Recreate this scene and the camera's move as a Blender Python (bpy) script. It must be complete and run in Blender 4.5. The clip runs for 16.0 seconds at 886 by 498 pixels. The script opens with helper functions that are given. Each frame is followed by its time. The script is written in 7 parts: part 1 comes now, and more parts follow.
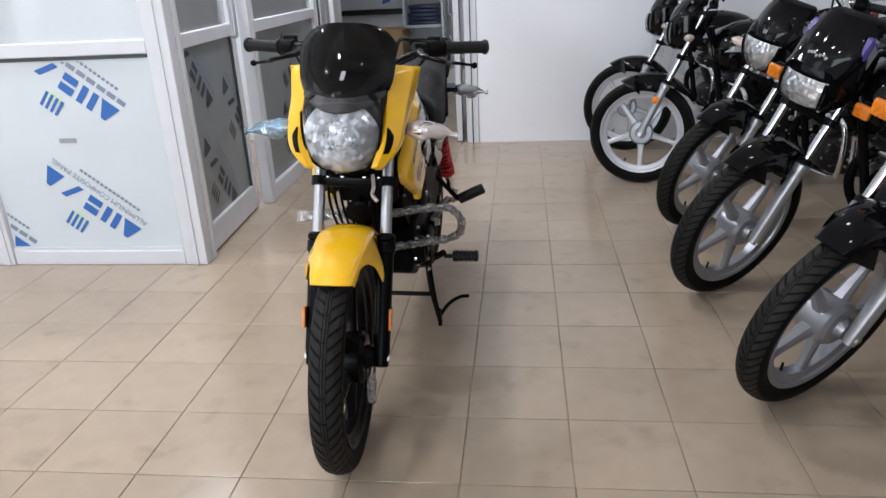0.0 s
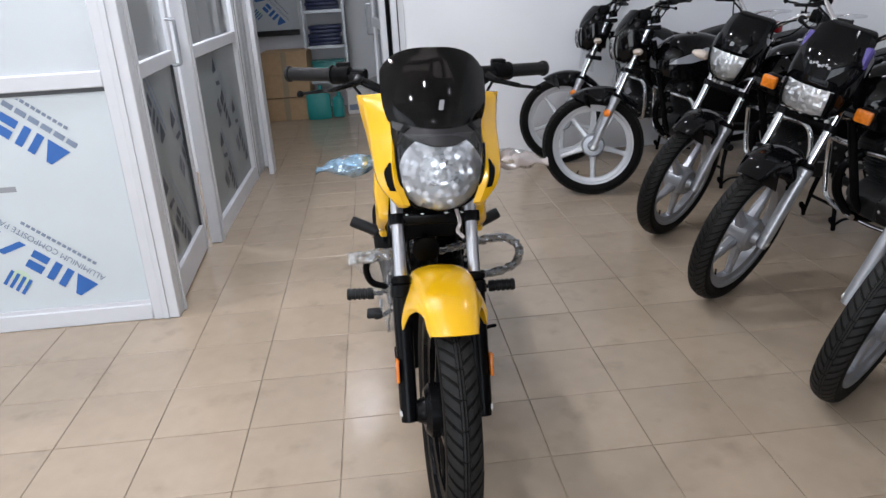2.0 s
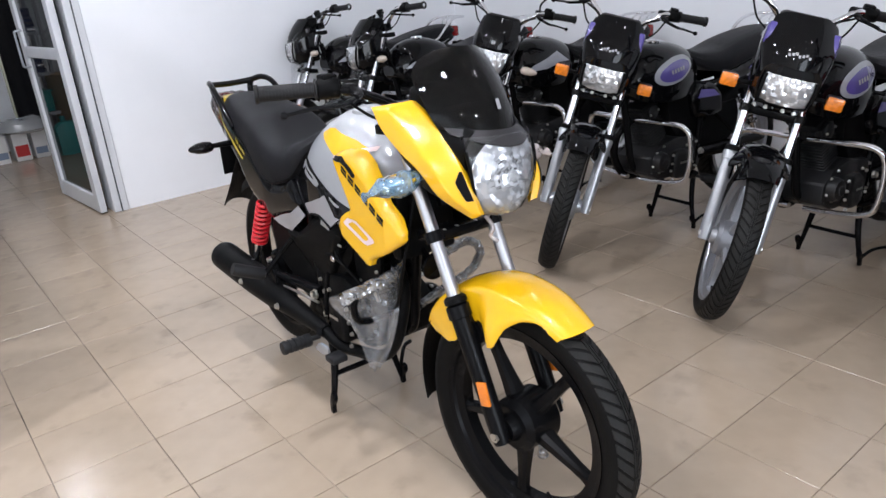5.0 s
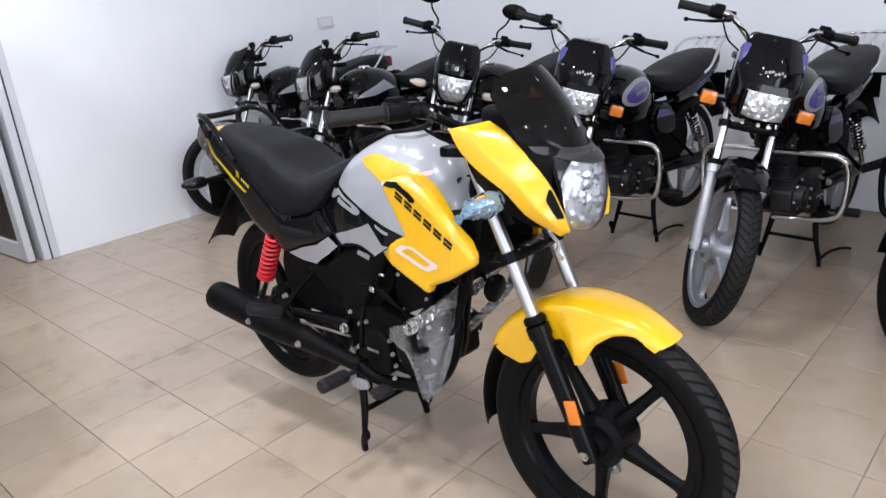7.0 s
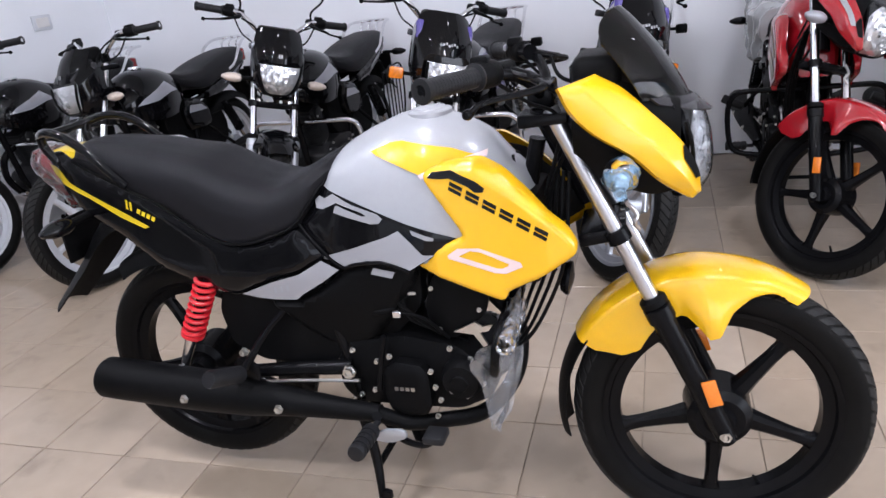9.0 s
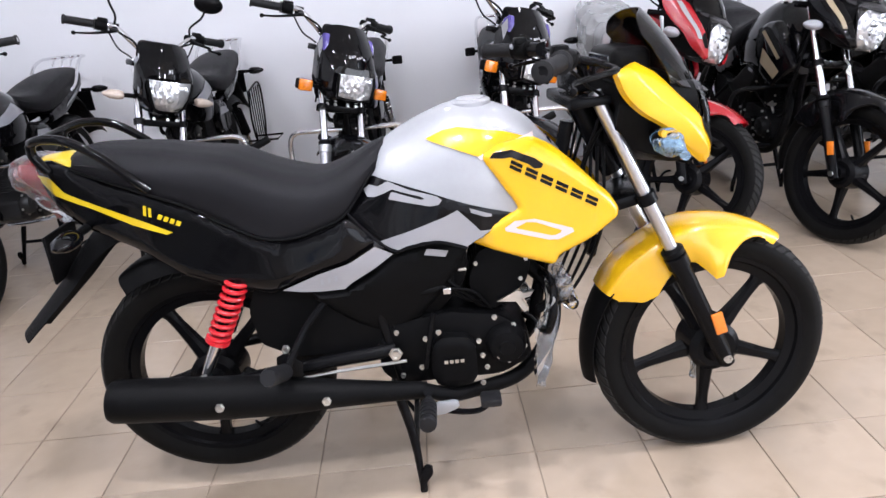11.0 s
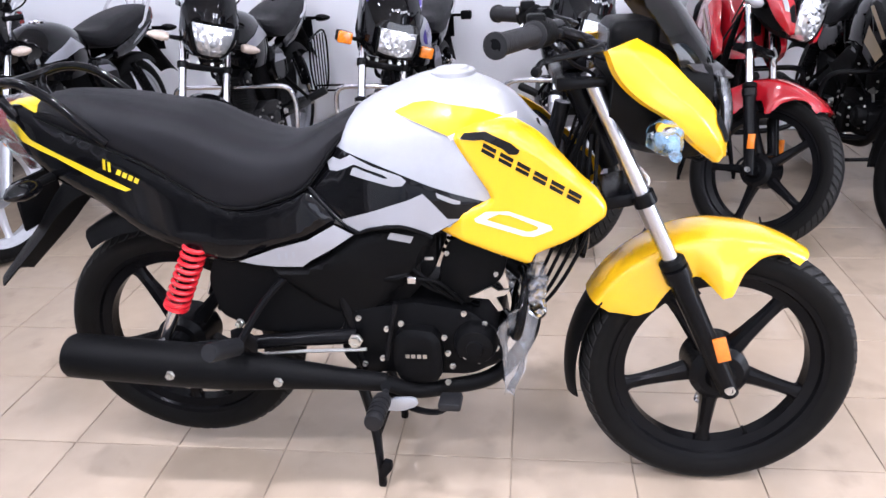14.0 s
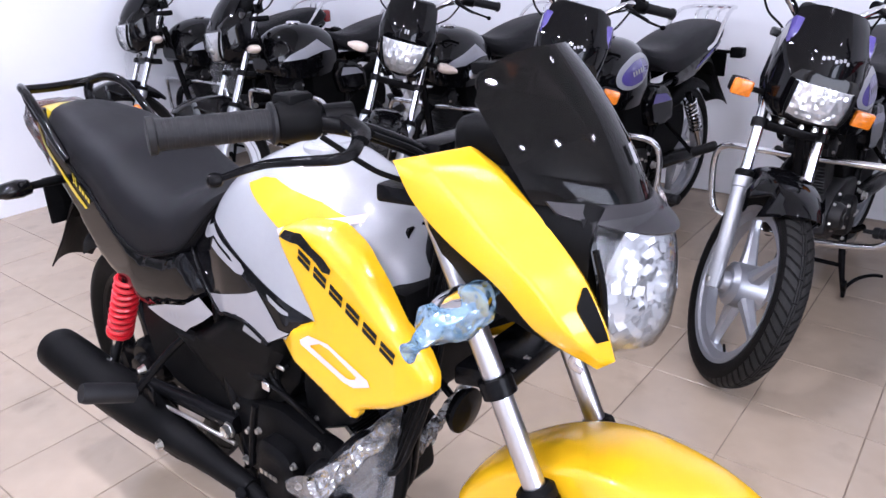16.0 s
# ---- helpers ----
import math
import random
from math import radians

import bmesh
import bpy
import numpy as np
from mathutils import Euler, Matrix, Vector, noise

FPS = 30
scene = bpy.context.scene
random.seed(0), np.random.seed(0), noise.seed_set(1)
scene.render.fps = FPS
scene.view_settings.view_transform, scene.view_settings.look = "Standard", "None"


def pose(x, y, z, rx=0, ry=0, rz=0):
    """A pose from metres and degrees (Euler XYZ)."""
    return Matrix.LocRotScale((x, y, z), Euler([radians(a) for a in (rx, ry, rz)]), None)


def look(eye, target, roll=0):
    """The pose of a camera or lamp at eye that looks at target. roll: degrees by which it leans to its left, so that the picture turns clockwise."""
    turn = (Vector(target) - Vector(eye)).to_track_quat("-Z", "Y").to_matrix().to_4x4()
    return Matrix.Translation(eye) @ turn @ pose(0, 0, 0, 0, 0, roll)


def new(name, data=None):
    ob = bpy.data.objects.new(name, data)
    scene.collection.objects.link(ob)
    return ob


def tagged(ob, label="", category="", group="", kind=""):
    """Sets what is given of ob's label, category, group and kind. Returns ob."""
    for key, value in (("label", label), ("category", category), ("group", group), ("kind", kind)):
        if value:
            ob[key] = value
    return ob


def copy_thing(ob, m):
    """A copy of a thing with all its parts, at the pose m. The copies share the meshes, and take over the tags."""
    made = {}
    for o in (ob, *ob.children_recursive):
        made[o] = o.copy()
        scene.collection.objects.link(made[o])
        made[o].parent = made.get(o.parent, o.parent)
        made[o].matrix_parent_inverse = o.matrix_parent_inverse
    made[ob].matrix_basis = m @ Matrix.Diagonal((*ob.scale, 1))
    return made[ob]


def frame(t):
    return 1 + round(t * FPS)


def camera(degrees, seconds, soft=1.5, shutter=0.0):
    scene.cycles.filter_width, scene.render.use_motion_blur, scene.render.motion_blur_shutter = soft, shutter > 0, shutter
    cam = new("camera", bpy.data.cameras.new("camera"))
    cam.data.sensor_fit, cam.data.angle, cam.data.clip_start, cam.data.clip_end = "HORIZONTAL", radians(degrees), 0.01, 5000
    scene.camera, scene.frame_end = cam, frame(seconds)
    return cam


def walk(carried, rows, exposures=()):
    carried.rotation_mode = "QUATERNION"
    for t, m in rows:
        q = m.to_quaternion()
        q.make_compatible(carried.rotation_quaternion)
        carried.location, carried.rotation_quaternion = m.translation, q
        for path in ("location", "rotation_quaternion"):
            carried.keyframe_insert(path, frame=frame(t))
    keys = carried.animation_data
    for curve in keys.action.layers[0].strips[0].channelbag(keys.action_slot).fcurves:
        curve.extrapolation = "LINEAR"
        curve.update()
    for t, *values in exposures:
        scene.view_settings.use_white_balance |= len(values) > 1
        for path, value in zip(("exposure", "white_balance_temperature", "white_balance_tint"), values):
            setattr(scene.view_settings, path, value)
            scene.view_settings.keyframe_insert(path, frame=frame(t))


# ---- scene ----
cam = camera(63.6, 16.0)
PATH = [
    (0, (0.454, 0.906, 1.26), (0.234, 2.757, 0.535), -2.8),
    (0.5, (0.305, 0.794, 1.277), (0.329, 2.671, 0.586), -2.8),
    (1, (0.163, 0.795, 1.295), (0.301, 2.681, 0.644), -2.7),
    (1.5, (0.001, 0.933, 1.282), (0.311, 2.77, 0.556), -3.5),
    (2, (-0.122, 1.048, 1.291), (0.028, 2.915, 0.59), -3.4),
    (2.5, (-0.203, 1.269, 1.281), (-0.061, 3.095, 0.478), -5.6),
    (3, (-0.297, 1.469, 1.277), (0.225, 3.275, 0.595), -2.7),
    (3.5, (-0.475, 1.539, 1.29), (0.437, 3.179, 0.598), -0.1),
    (4, (-0.68, 1.523, 1.29), (0.348, 3.098, 0.611), -2.4),
    (4.2, (-0.769, 1.519, 1.288), (0.284, 3.059, 0.566), -2.8),
    (6.3, (-1.213, 1.56, 1.336), (-0.016, 3.02, 0.674), -5.5),
    (6.5, (-1.246, 1.596, 1.335), (-0.038, 3.052, 0.686), -5.1),
    (7, (-1.299, 1.821, 1.31), (0.07, 3.117, 0.643), -5.0),
    (7.5, (-1.332, 2.023, 1.298), (0.069, 3.278, 0.619), -5.2),
    (8, (-1.292, 2.245, 1.264), (0.237, 3.319, 0.55), -6.1),
    (8.5, (-1.305, 2.457, 1.262), (0.339, 3.329, 0.531), -5.0),
    (9, (-1.404, 2.675, 1.269), (0.356, 3.259, 0.519), -7.2),
    (9.2, (-1.415, 2.75, 1.259), (0.385, 3.234, 0.533), -6.2),
    (11.3, (-1.698, 3.285, 1.28), (0.159, 3.186, 0.544), -3.8),
    (11.5, (-1.743, 3.289, 1.282), (0.118, 3.186, 0.556), -2.0),
    (12, (-1.9, 3.283, 1.278), (-0.044, 3.322, 0.535), -1.7),
    (12.5, (-1.979, 3.253, 1.262), (-0.165, 3.281, 0.422), -0.5),
    (13, (-1.817, 3.223, 1.25), (-0.009, 3.235, 0.396), -0.1),
    (13.5, (-1.632, 3.179, 1.247), (0.164, 3.276, 0.372), 0.5),
    (14, (-1.454, 2.973, 1.257), (0.348, 3.221, 0.424), -3.2),
    (14.5, (-1.286, 2.763, 1.239), (0.442, 3.116, 0.296), 0.0),
    (15, (-1.037, 2.63, 1.239), (0.755, 2.93, 0.404), 6.5),
    (15.5, (-0.841, 2.508, 1.241), (0.845, 3.213, 0.429), 0.0),
    (16, (-0.738, 2.319, 1.257), (0.698, 3.474, 0.48), -1.9),
]
walk(cam, [(t, look(eye, target, roll)) for t, eye, target, roll in PATH], exposures=[(0, -0.24, 6480, 9), (1, -0.22, 6450, 9), (1.5, -0.29, 6430, 9), (2.5, -0.28, 6400, 9.5), (3, -0.28, 6380, 10), (3.8, 0.02, 6350, 10), (7, 0.06, 6300, 11), (8.5, 0.18, 6220, 14.5), (9, 0.16, 6220, 15), (11.5, 0.46, 6350, 14), (12.5, 0.52, 6350, 13.5), (13.5, 0.72, 6200, 16), (14.5, 0.76, 6060, 19), (15.3, 0.48, 6020, 21.5), (16, 0.52, 6000, 20.5)])

# ---- world, sun, large lights ----
world = bpy.data.worlds.new("sky")
scene.world = world
world.use_nodes = True
wn = world.node_tree.nodes
sky = wn.new("ShaderNodeTexSky")
sky.sky_type, sky.sun_disc = "NISHITA", False
sky.sun_elevation, sky.sun_rotation = radians(42), radians(200)
world.node_tree.links.new(sky.outputs[0], wn["Background"].inputs[0])
wn["Background"].inputs[1].default_value = 0.10


def area_lamp(name, m, sx, sy, watts, colour, shape="RECTANGLE"):
    d = bpy.data.lights.new(name, "AREA")
    d.shape, d.size, d.energy, d.color = shape, sx, watts, colour
    if shape == "RECTANGLE":
        d.size_y = sy
    ob = new(name, d)
    ob.matrix_basis = m
    return ob


CEIL = 3.0
# daylight through the shop window, behind the walk
area_lamp("window_daylight", look((-1.35, -2.92, 1.45), (-1.35, 0.0, 1.3)), 3.3, 2.2, 150, (0.87, 0.93, 1.02))
# daylight through the side window
area_lamp("side_daylight", look((-4.42, 1.4, 1.5), (-1.0, 1.4, 1.35)), 3.2, 2.0, 42, (0.89, 0.93, 1.02))
LAMPS = [(x, y) for y in (0.2, 1.9, 3.6, 5.3) for x in (-1.9, -0.5, 1.5)]
for x, y in LAMPS:
    area_lamp("ceiling_bulb", pose(x, y, CEIL - 0.035), 0.15, 0.15, (20 if y < 3 else 26) if x < 1 else 2.5, (0.945, 0.96, 1.03), "DISK")
area_lamp("store_bulb", pose(-0.5, 7.9, CEIL - 0.035), 0.15, 0.15, 9, (0.945, 0.96, 1.03), "DISK")


# ---- materials ----
def base_material(name, colour, rough=0.5, metal=0.0, coat=0.0, grain=0.0, scale=30.0, bump=0.0, bscale=200.0, wear=0.0, spec=0.5, emit=0.0):
    m = bpy.data.materials.new(name)
    m.use_nodes = True
    nt = m.node_tree
    b = nt.nodes["Principled BSDF"]
    b.inputs["Base Color"].default_value = (*colour, 1)
    b.inputs["Roughness"].default_value = rough
    b.inputs["Metallic"].default_value = metal
    b.inputs["Coat Weight"].default_value = coat
    b.inputs["Coat Roughness"].default_value = 0.04
    b.inputs["Specular IOR Level"].default_value = spec
    tc = nt.nodes.new("ShaderNodeTexCoord")
    if grain > 0:
        n1 = nt.nodes.new("ShaderNodeTexNoise")
        n1.inputs["Scale"].default_value, n1.inputs["Detail"].default_value = scale, 6
        n2 = nt.nodes.new("ShaderNodeTexNoise")
        n2.inputs["Scale"].default_value, n2.inputs["Detail"].default_value = scale * 0.13, 3
        nt.links.new(tc.outputs["Object"], n1.inputs["Vector"])
        nt.links.new(tc.outputs["Object"], n2.inputs["Vector"])
        mx = nt.nodes.new("ShaderNodeMath")
        mx.operation = "ADD"
        nt.links.new(n1.outputs[0], mx.inputs[0])
        nt.links.new(n2.outputs[0], mx.inputs[1])
        mr = nt.nodes.new("ShaderNodeMapRange")
        mr.inputs["From Min"].default_value, mr.inputs["From Max"].default_value = 0.65, 1.35
        mr.inputs["To Min"].default_value, mr.inputs["To Max"].default_value = 1 - grain, 1 + grain
        nt.links.new(mx.outputs[0], mr.inputs["Value"])
        mul = nt.nodes.new("ShaderNodeVectorMath")
        mul.operation = "SCALE"
        mul.inputs[0].default_value = colour
        nt.links.new(mr.outputs[0], mul.inputs["Scale"])
        nt.links.new(mul.outputs[0], b.inputs["Base Color"])
        if wear > 0:
            rr = nt.nodes.new("ShaderNodeMapRange")
            rr.inputs["From Min"].default_value, rr.inputs["From Max"].default_value = 0.35, 0.65
            rr.inputs["To Min"].default_value, rr.inputs["To Max"].default_value = max(rough - wear, 0.02), min(rough + wear, 1)
            nt.links.new(n2.outputs[0], rr.inputs["Value"])
            nt.links.new(rr.outputs[0], b.inputs["Roughness"])
    if bump > 0:
        n3 = nt.nodes.new("ShaderNodeTexNoise")
        n3.inputs["Scale"].default_value, n3.inputs["Detail"].default_value = bscale, 4
        nt.links.new(tc.outputs["Object"], n3.inputs["Vector"])
        bp = nt.nodes.new("ShaderNodeBump")
        bp.inputs["Strength"].default_value, bp.inputs["Distance"].default_value = bump, 0.002
        nt.links.new(n3.outputs[0], bp.inputs["Height"])
        nt.links.new(bp.outputs[0], b.inputs["Normal"])
    if emit > 0:
        b.inputs["Emission Color"].default_value = (*colour, 1)
        b.inputs["Emission Strength"].default_value = emit
    return m


def clear_material(name, tint, gloss_rough=0.03, gloss=0.10, haze=0.0, bump=0.0, bscale=60.0, haze_colour=(0.8, 0.8, 0.82)):
    """A thin clear sheet: tinted see-through, a mirror-like sheen that grows to the edge of sight, some milky haze."""
    m = bpy.data.materials.new(name)
    m.use_nodes = True
    nt = m.node_tree
    nt.nodes.remove(nt.nodes["Principled BSDF"])
    out = nt.nodes["Material Output"]
    tr = nt.nodes.new("ShaderNodeBsdfTransparent")
    tr.inputs[0].default_value = (*tint, 1)
    gl = nt.nodes.new("ShaderNodeBsdfGlossy")
    gl.inputs["Roughness"].default_value = gloss_rough
    df = nt.nodes.new("ShaderNodeBsdfDiffuse")
    df.inputs[0].default_value = (*haze_colour, 1)
    m1, m2 = nt.nodes.new("ShaderNodeMixShader"), nt.nodes.new("ShaderNodeMixShader")
    m1.inputs[0].default_value = haze
    nt.links.new(tr.outputs[0], m1.inputs[1])
    nt.links.new(df.outputs[0], m1.inputs[2])
    fr = nt.nodes.new("ShaderNodeFresnel")
    fr.inputs[0].default_value = 1.45
    ad = nt.nodes.new("ShaderNodeMath")
    ad.operation, ad.use_clamp = "ADD", True
    ad.inputs[1].default_value = gloss - 0.035
    nt.links.new(fr.outputs[0], ad.inputs[0])
    nt.links.new(ad.outputs[0], m2.inputs[0])
    nt.links.new(m1.outputs[0], m2.inputs[1])
    nt.links.new(gl.outputs[0], m2.inputs[2])
    nt.links.new(m2.outputs[0], out.inputs[0])
    if bump > 0:
        tc = nt.nodes.new("ShaderNodeTexCoord")
        n3 = nt.nodes.new("ShaderNodeTexVoronoi")
        n3.inputs["Scale"].default_value = bscale
        n4 = nt.nodes.new("ShaderNodeTexNoise")
        n4.inputs["Scale"].default_value = bscale * 0.7
        nt.links.new(tc.outputs["Object"], n3.inputs["Vector"])
        nt.links.new(tc.outputs["Object"], n4.inputs["Vector"])
        mx = nt.nodes.new("ShaderNodeMath")
        nt.links.new(n3.outputs[0], mx.inputs[0])
        nt.links.new(n4.outputs[0], mx.inputs[1])
        bp = nt.nodes.new("ShaderNodeBump")
        bp.inputs["Strength"].default_value, bp.inputs["Distance"].default_value = bump, 0.01
        nt.links.new(mx.outputs[0], bp.inputs["Height"])
        for n in (gl, df, fr):
            nt.links.new(bp.outputs[0], n.inputs["Normal"])
    return m


def tile_material():
    """Polished beige floor tile: cloudy body, fine speckle, a few scuffs, each tile a shade of its own."""
    m = base_material("polished_beige_tile", (0.385, 0.304, 0.226), 0.16, grain=0.07, scale=14, bump=0.05, bscale=9)
    nt = m.node_tree
    b = nt.nodes["Principled BSDF"]
    info = nt.nodes.new("ShaderNodeObjectInfo")
    mr = nt.nodes.new("ShaderNodeMapRange")
    mr.inputs["To Min"].default_value, mr.inputs["To Max"].default_value = 0.965, 1.035
    nt.links.new(info.outputs["Random"], mr.inputs["Value"])
    was = b.inputs["Base Color"].links[0].from_socket
    geo = nt.nodes.new("ShaderNodeNewGeometry")
    big = nt.nodes.new("ShaderNodeTexNoise")
    big.inputs["Scale"].default_value, big.inputs["Detail"].default_value = 1.1, 5
    nt.links.new(geo.outputs["Position"], big.inputs["Vector"])
    dirt = nt.nodes.new("ShaderNodeMapRange")
    dirt.inputs["From Min"].default_value, dirt.inputs["From Max"].default_value = 0.35, 0.7
    dirt.inputs["To Min"].default_value, dirt.inputs["To Max"].default_value = 1.04, 0.90
    nt.links.new(big.outputs[0], dirt.inputs["Value"])
    rough = nt.nodes.new("ShaderNodeMapRange")
    rough.inputs["From Min"].default_value, rough.inputs["From Max"].default_value = 0.3, 0.7
    rough.inputs["To Min"].default_value, rough.inputs["To Max"].default_value = 0.11, 0.26
    nt.links.new(big.outputs[0], rough.inputs["Value"])
    nt.links.new(rough.outputs[0], b.inputs["Roughness"])
    spot = nt.nodes.new("ShaderNodeTexNoise")
    spot.inputs["Scale"].default_value, spot.inputs["Detail"].default_value = 7.0, 7
    nt.links.new(geo.outputs["Position"], spot.inputs["Vector"])
    scuff = nt.nodes.new("ShaderNodeMapRange")
    scuff.inputs["From Min"].default_value, scuff.inputs["From Max"].default_value = 0.58, 0.74
    scuff.inputs["To Min"].default_value, scuff.inputs["To Max"].default_value = 1.0, 0.80
    nt.links.new(spot.outputs[0], scuff.inputs["Value"])
    k0 = nt.nodes.new("ShaderNodeMath")
    k0.operation = "MULTIPLY"
    nt.links.new(mr.outputs[0], k0.inputs[0])
    nt.links.new(scuff.outputs[0], k0.inputs[1])
    k = nt.nodes.new("ShaderNodeMath")
    k.operation = "MULTIPLY"
    nt.links.new(k0.outputs[0], k.inputs[0])
    nt.links.new(dirt.outputs[0], k.inputs[1])
    s = nt.nodes.new("ShaderNodeVectorMath")
    s.operation = "SCALE"
    nt.links.new(was, s.inputs[0])
    nt.links.new(k.outputs[0], s.inputs["Scale"])
    nt.links.new(s.outputs[0], b.inputs["Base Color"])
    return m


M_TILE = tile_material()
M_GROUT = base_material("brown_grout", (0.235, 0.185, 0.138), 0.9, grain=0.9, scale=4.0)
M_WALL = base_material("white_wall_paint", (0.86, 0.87, 0.90), 0.6, grain=0.03, scale=3, bump=0.15, bscale=40)
M_CEIL = base_material("white_ceiling_paint", (0.8, 0.8, 0.8), 0.8, grain=0.02, scale=5)
M_ALU = base_material("white_powder_coat", (0.64, 0.65, 0.68), 0.35, grain=0.04, scale=12)
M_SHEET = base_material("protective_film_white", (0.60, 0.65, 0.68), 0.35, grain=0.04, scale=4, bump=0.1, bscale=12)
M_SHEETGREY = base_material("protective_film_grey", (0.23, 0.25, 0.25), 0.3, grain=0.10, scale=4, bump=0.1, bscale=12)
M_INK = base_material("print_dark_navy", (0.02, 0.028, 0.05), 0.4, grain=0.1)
M_FILMBLUE = base_material("print_blue", (0.03, 0.13, 0.42), 0.4, grain=0.05)
M_FILMGREEN = base_material("print_pale_green", (0.55, 0.68, 0.52), 0.4, grain=0.05)
M_PRINT = base_material("print_grey", (0.20, 0.25, 0.34), 0.5, grain=0.05)
M_GASKET = base_material("dark_gasket", (0.05, 0.055, 0.06), 0.6, grain=0.1)
M_CARD = base_material("cardboard", (0.44, 0.30, 0.17), 0.85, grain=0.10, scale=20, bump=0.2, bscale=80)
M_TEAL = base_material("teal_plastic", (0.02, 0.28, 0.27), 0.35, grain=0.06)
M_REDPRINT = base_material("red_print", (0.5, 0.03, 0.03), 0.5, grain=0.08)
M_CARTON = base_material("white_carton", (0.72, 0.70, 0.68), 0.7, grain=0.06, scale=15)
M_STEEL = base_material("grey_rack_steel", (0.38, 0.40, 0.43), 0.38, 0.6, grain=0.06)
M_NAVY = base_material("navy_packs", (0.02, 0.03, 0.09), 0.35, grain=0.3, scale=25, bump=0.5, bscale=30)
M_UNLIT = base_material("unlit_black", (0.006, 0.006, 0.008), 0.9, grain=0.3, scale=20)
M_DARKDOOR = base_material("dark_tinted_panel", (0.015, 0.017, 0.02), 0.15, grain=0.1)

M_YELLOW = base_material("yellow_bike_paint", (0.79, 0.440, 0.005), 0.25, coat=0.6, grain=0.015, scale=300)
M_SILVER = base_material("silver_bike_paint", (0.348, 0.357, 0.374), 0.32, 0.12, coat=1.0, grain=0.03, scale=500)
M_BLACKG = base_material("black_gloss_paint", (0.003, 0.003, 0.0036), 0.06, grain=0.1, scale=200, spec=0.24)
M_BLACKM = base_material("black_matt_plastic", (0.004, 0.004, 0.0042), 0.45, grain=0.15, scale=90, bump=0.25, bscale=900, spec=0.06)
M_BLACKS = base_material("black_satin_enamel", (0.004, 0.004, 0.0045), 0.25, grain=0.15, scale=60, bump=0.1, bscale=300, spec=0.09)
M_ENGINE = base_material("black_engine_alloy", (0.004, 0.004, 0.0043), 0.4, 0.0, grain=0.2, scale=60, bump=0.3, bscale=260, spec=0.06)
M_GREYENG = base_material("grey_engine_alloy", (0.016, 0.016, 0.017), 0.42, 0.4, grain=0.2, scale=50, bump=0.3, bscale=260)
M_RUBBER = base_material("tyre_rubber", (0.006, 0.0057, 0.0055), 0.55, grain=0.2, scale=40, bump=0.3, bscale=400, spec=0.07)
# lugs lighter than the tyre: their gleam over dark grooves put into the colour
M_TREADLIT = base_material("lit_tread_rubber", (0.012, 0.0115, 0.011), 0.6, grain=0.2, scale=40, bump=0.3, bscale=400, spec=0.22)
M_BROW = base_material("dark_grey_satin_plastic", (0.022, 0.021, 0.023), 0.4, grain=0.1, scale=90, bump=0.15, bscale=900, spec=0.3)
M_GRIP = base_material("grip_rubber", (0.010, 0.010, 0.011), 0.5, spec=0.25, grain=0.15, scale=60, bump=0.2, bscale=500)
M_SEAT = base_material("seat_vinyl", (0.008, 0.008, 0.0095), 0.48, spec=0.15, grain=0.12, scale=30, bump=0.5, bscale=700)
M_CHROME = base_material("chrome", (0.78, 0.78, 0.80), 0.09, 1.0, grain=0.04, scale=40, wear=0.05)
M_TUBE = base_material("polished_fork_tube", (0.52, 0.52, 0.54), 0.30, 1.0, grain=0.05, scale=60)
M_ZINC = base_material("zinc_bolt", (0.62, 0.61, 0.58), 0.3, 1.0, grain=0.1, scale=90)
M_ALLOY = base_material("silver_alloy_wheel", (0.312, 0.320, 0.343), 0.33, 0.65, grain=0.06, scale=40)
M_WHITEWHEEL = base_material("white_alloy_wheel", (0.55, 0.56, 0.59), 0.32, 0.3, grain=0.05, scale=40)
M_SLIDER = base_material("silver_fork_slider", (0.42, 0.43, 0.45), 0.33, 0.7, grain=0.06, scale=50)
M_REDSPRING = base_material("red_spring_paint", (0.55, 0.012, 0.02), 0.3, coat=0.6, grain=0.05)
M_AMBER = base_material("amber_lens", (0.70, 0.19, 0.008), 0.15, coat=0.7, grain=0.35, scale=110, bump=0.9, bscale=90, spec=0.6)
M_ORANGE = base_material("orange_reflector", (0.75, 0.20, 0.015), 0.25, coat=0.5, grain=0.15, scale=200, bump=0.4, bscale=300)
M_REDLENS = base_material("red_lens", (0.22, 0.008, 0.008), 0.15, coat=0.6)
M_PINK = base_material("pinkish_silver_print", (0.72, 0.55, 0.52), 0.35, grain=0.05)
M_DECALW = base_material("pale_silver_print", (0.296, 0.296, 0.311), 0.32, 0.1, coat=0.6, grain=0.02)
M_DECALK = base_material("black_print", (0.007, 0.0065, 0.007), 0.15, spec=0.25)
M_LIME = base_material("yellow_print", (0.70, 0.50, 0.01), 0.3, coat=0.5)
M_PURPLE = base_material("violet_print", (0.085, 0.065, 0.27), 0.25, coat=0.8, grain=0.05)
M_GREYP = base_material("grey_print", (0.30, 0.31, 0.34), 0.3, coat=0.6, grain=0.03)
M_CLEARIND = base_material("clear_indicator_lens", (0.62, 0.52, 0.44), 0.12, 0.2, coat=0.8, grain=0.2, scale=90, bump=0.4, bscale=120)
M_GOLD = base_material("tan_print", (0.30, 0.24, 0.15), 0.35, coat=0.4, grain=0.05)
M_RED = base_material("red_bike_paint", (0.33, 0.006, 0.012), 0.2, coat=1.0, grain=0.02, scale=300)
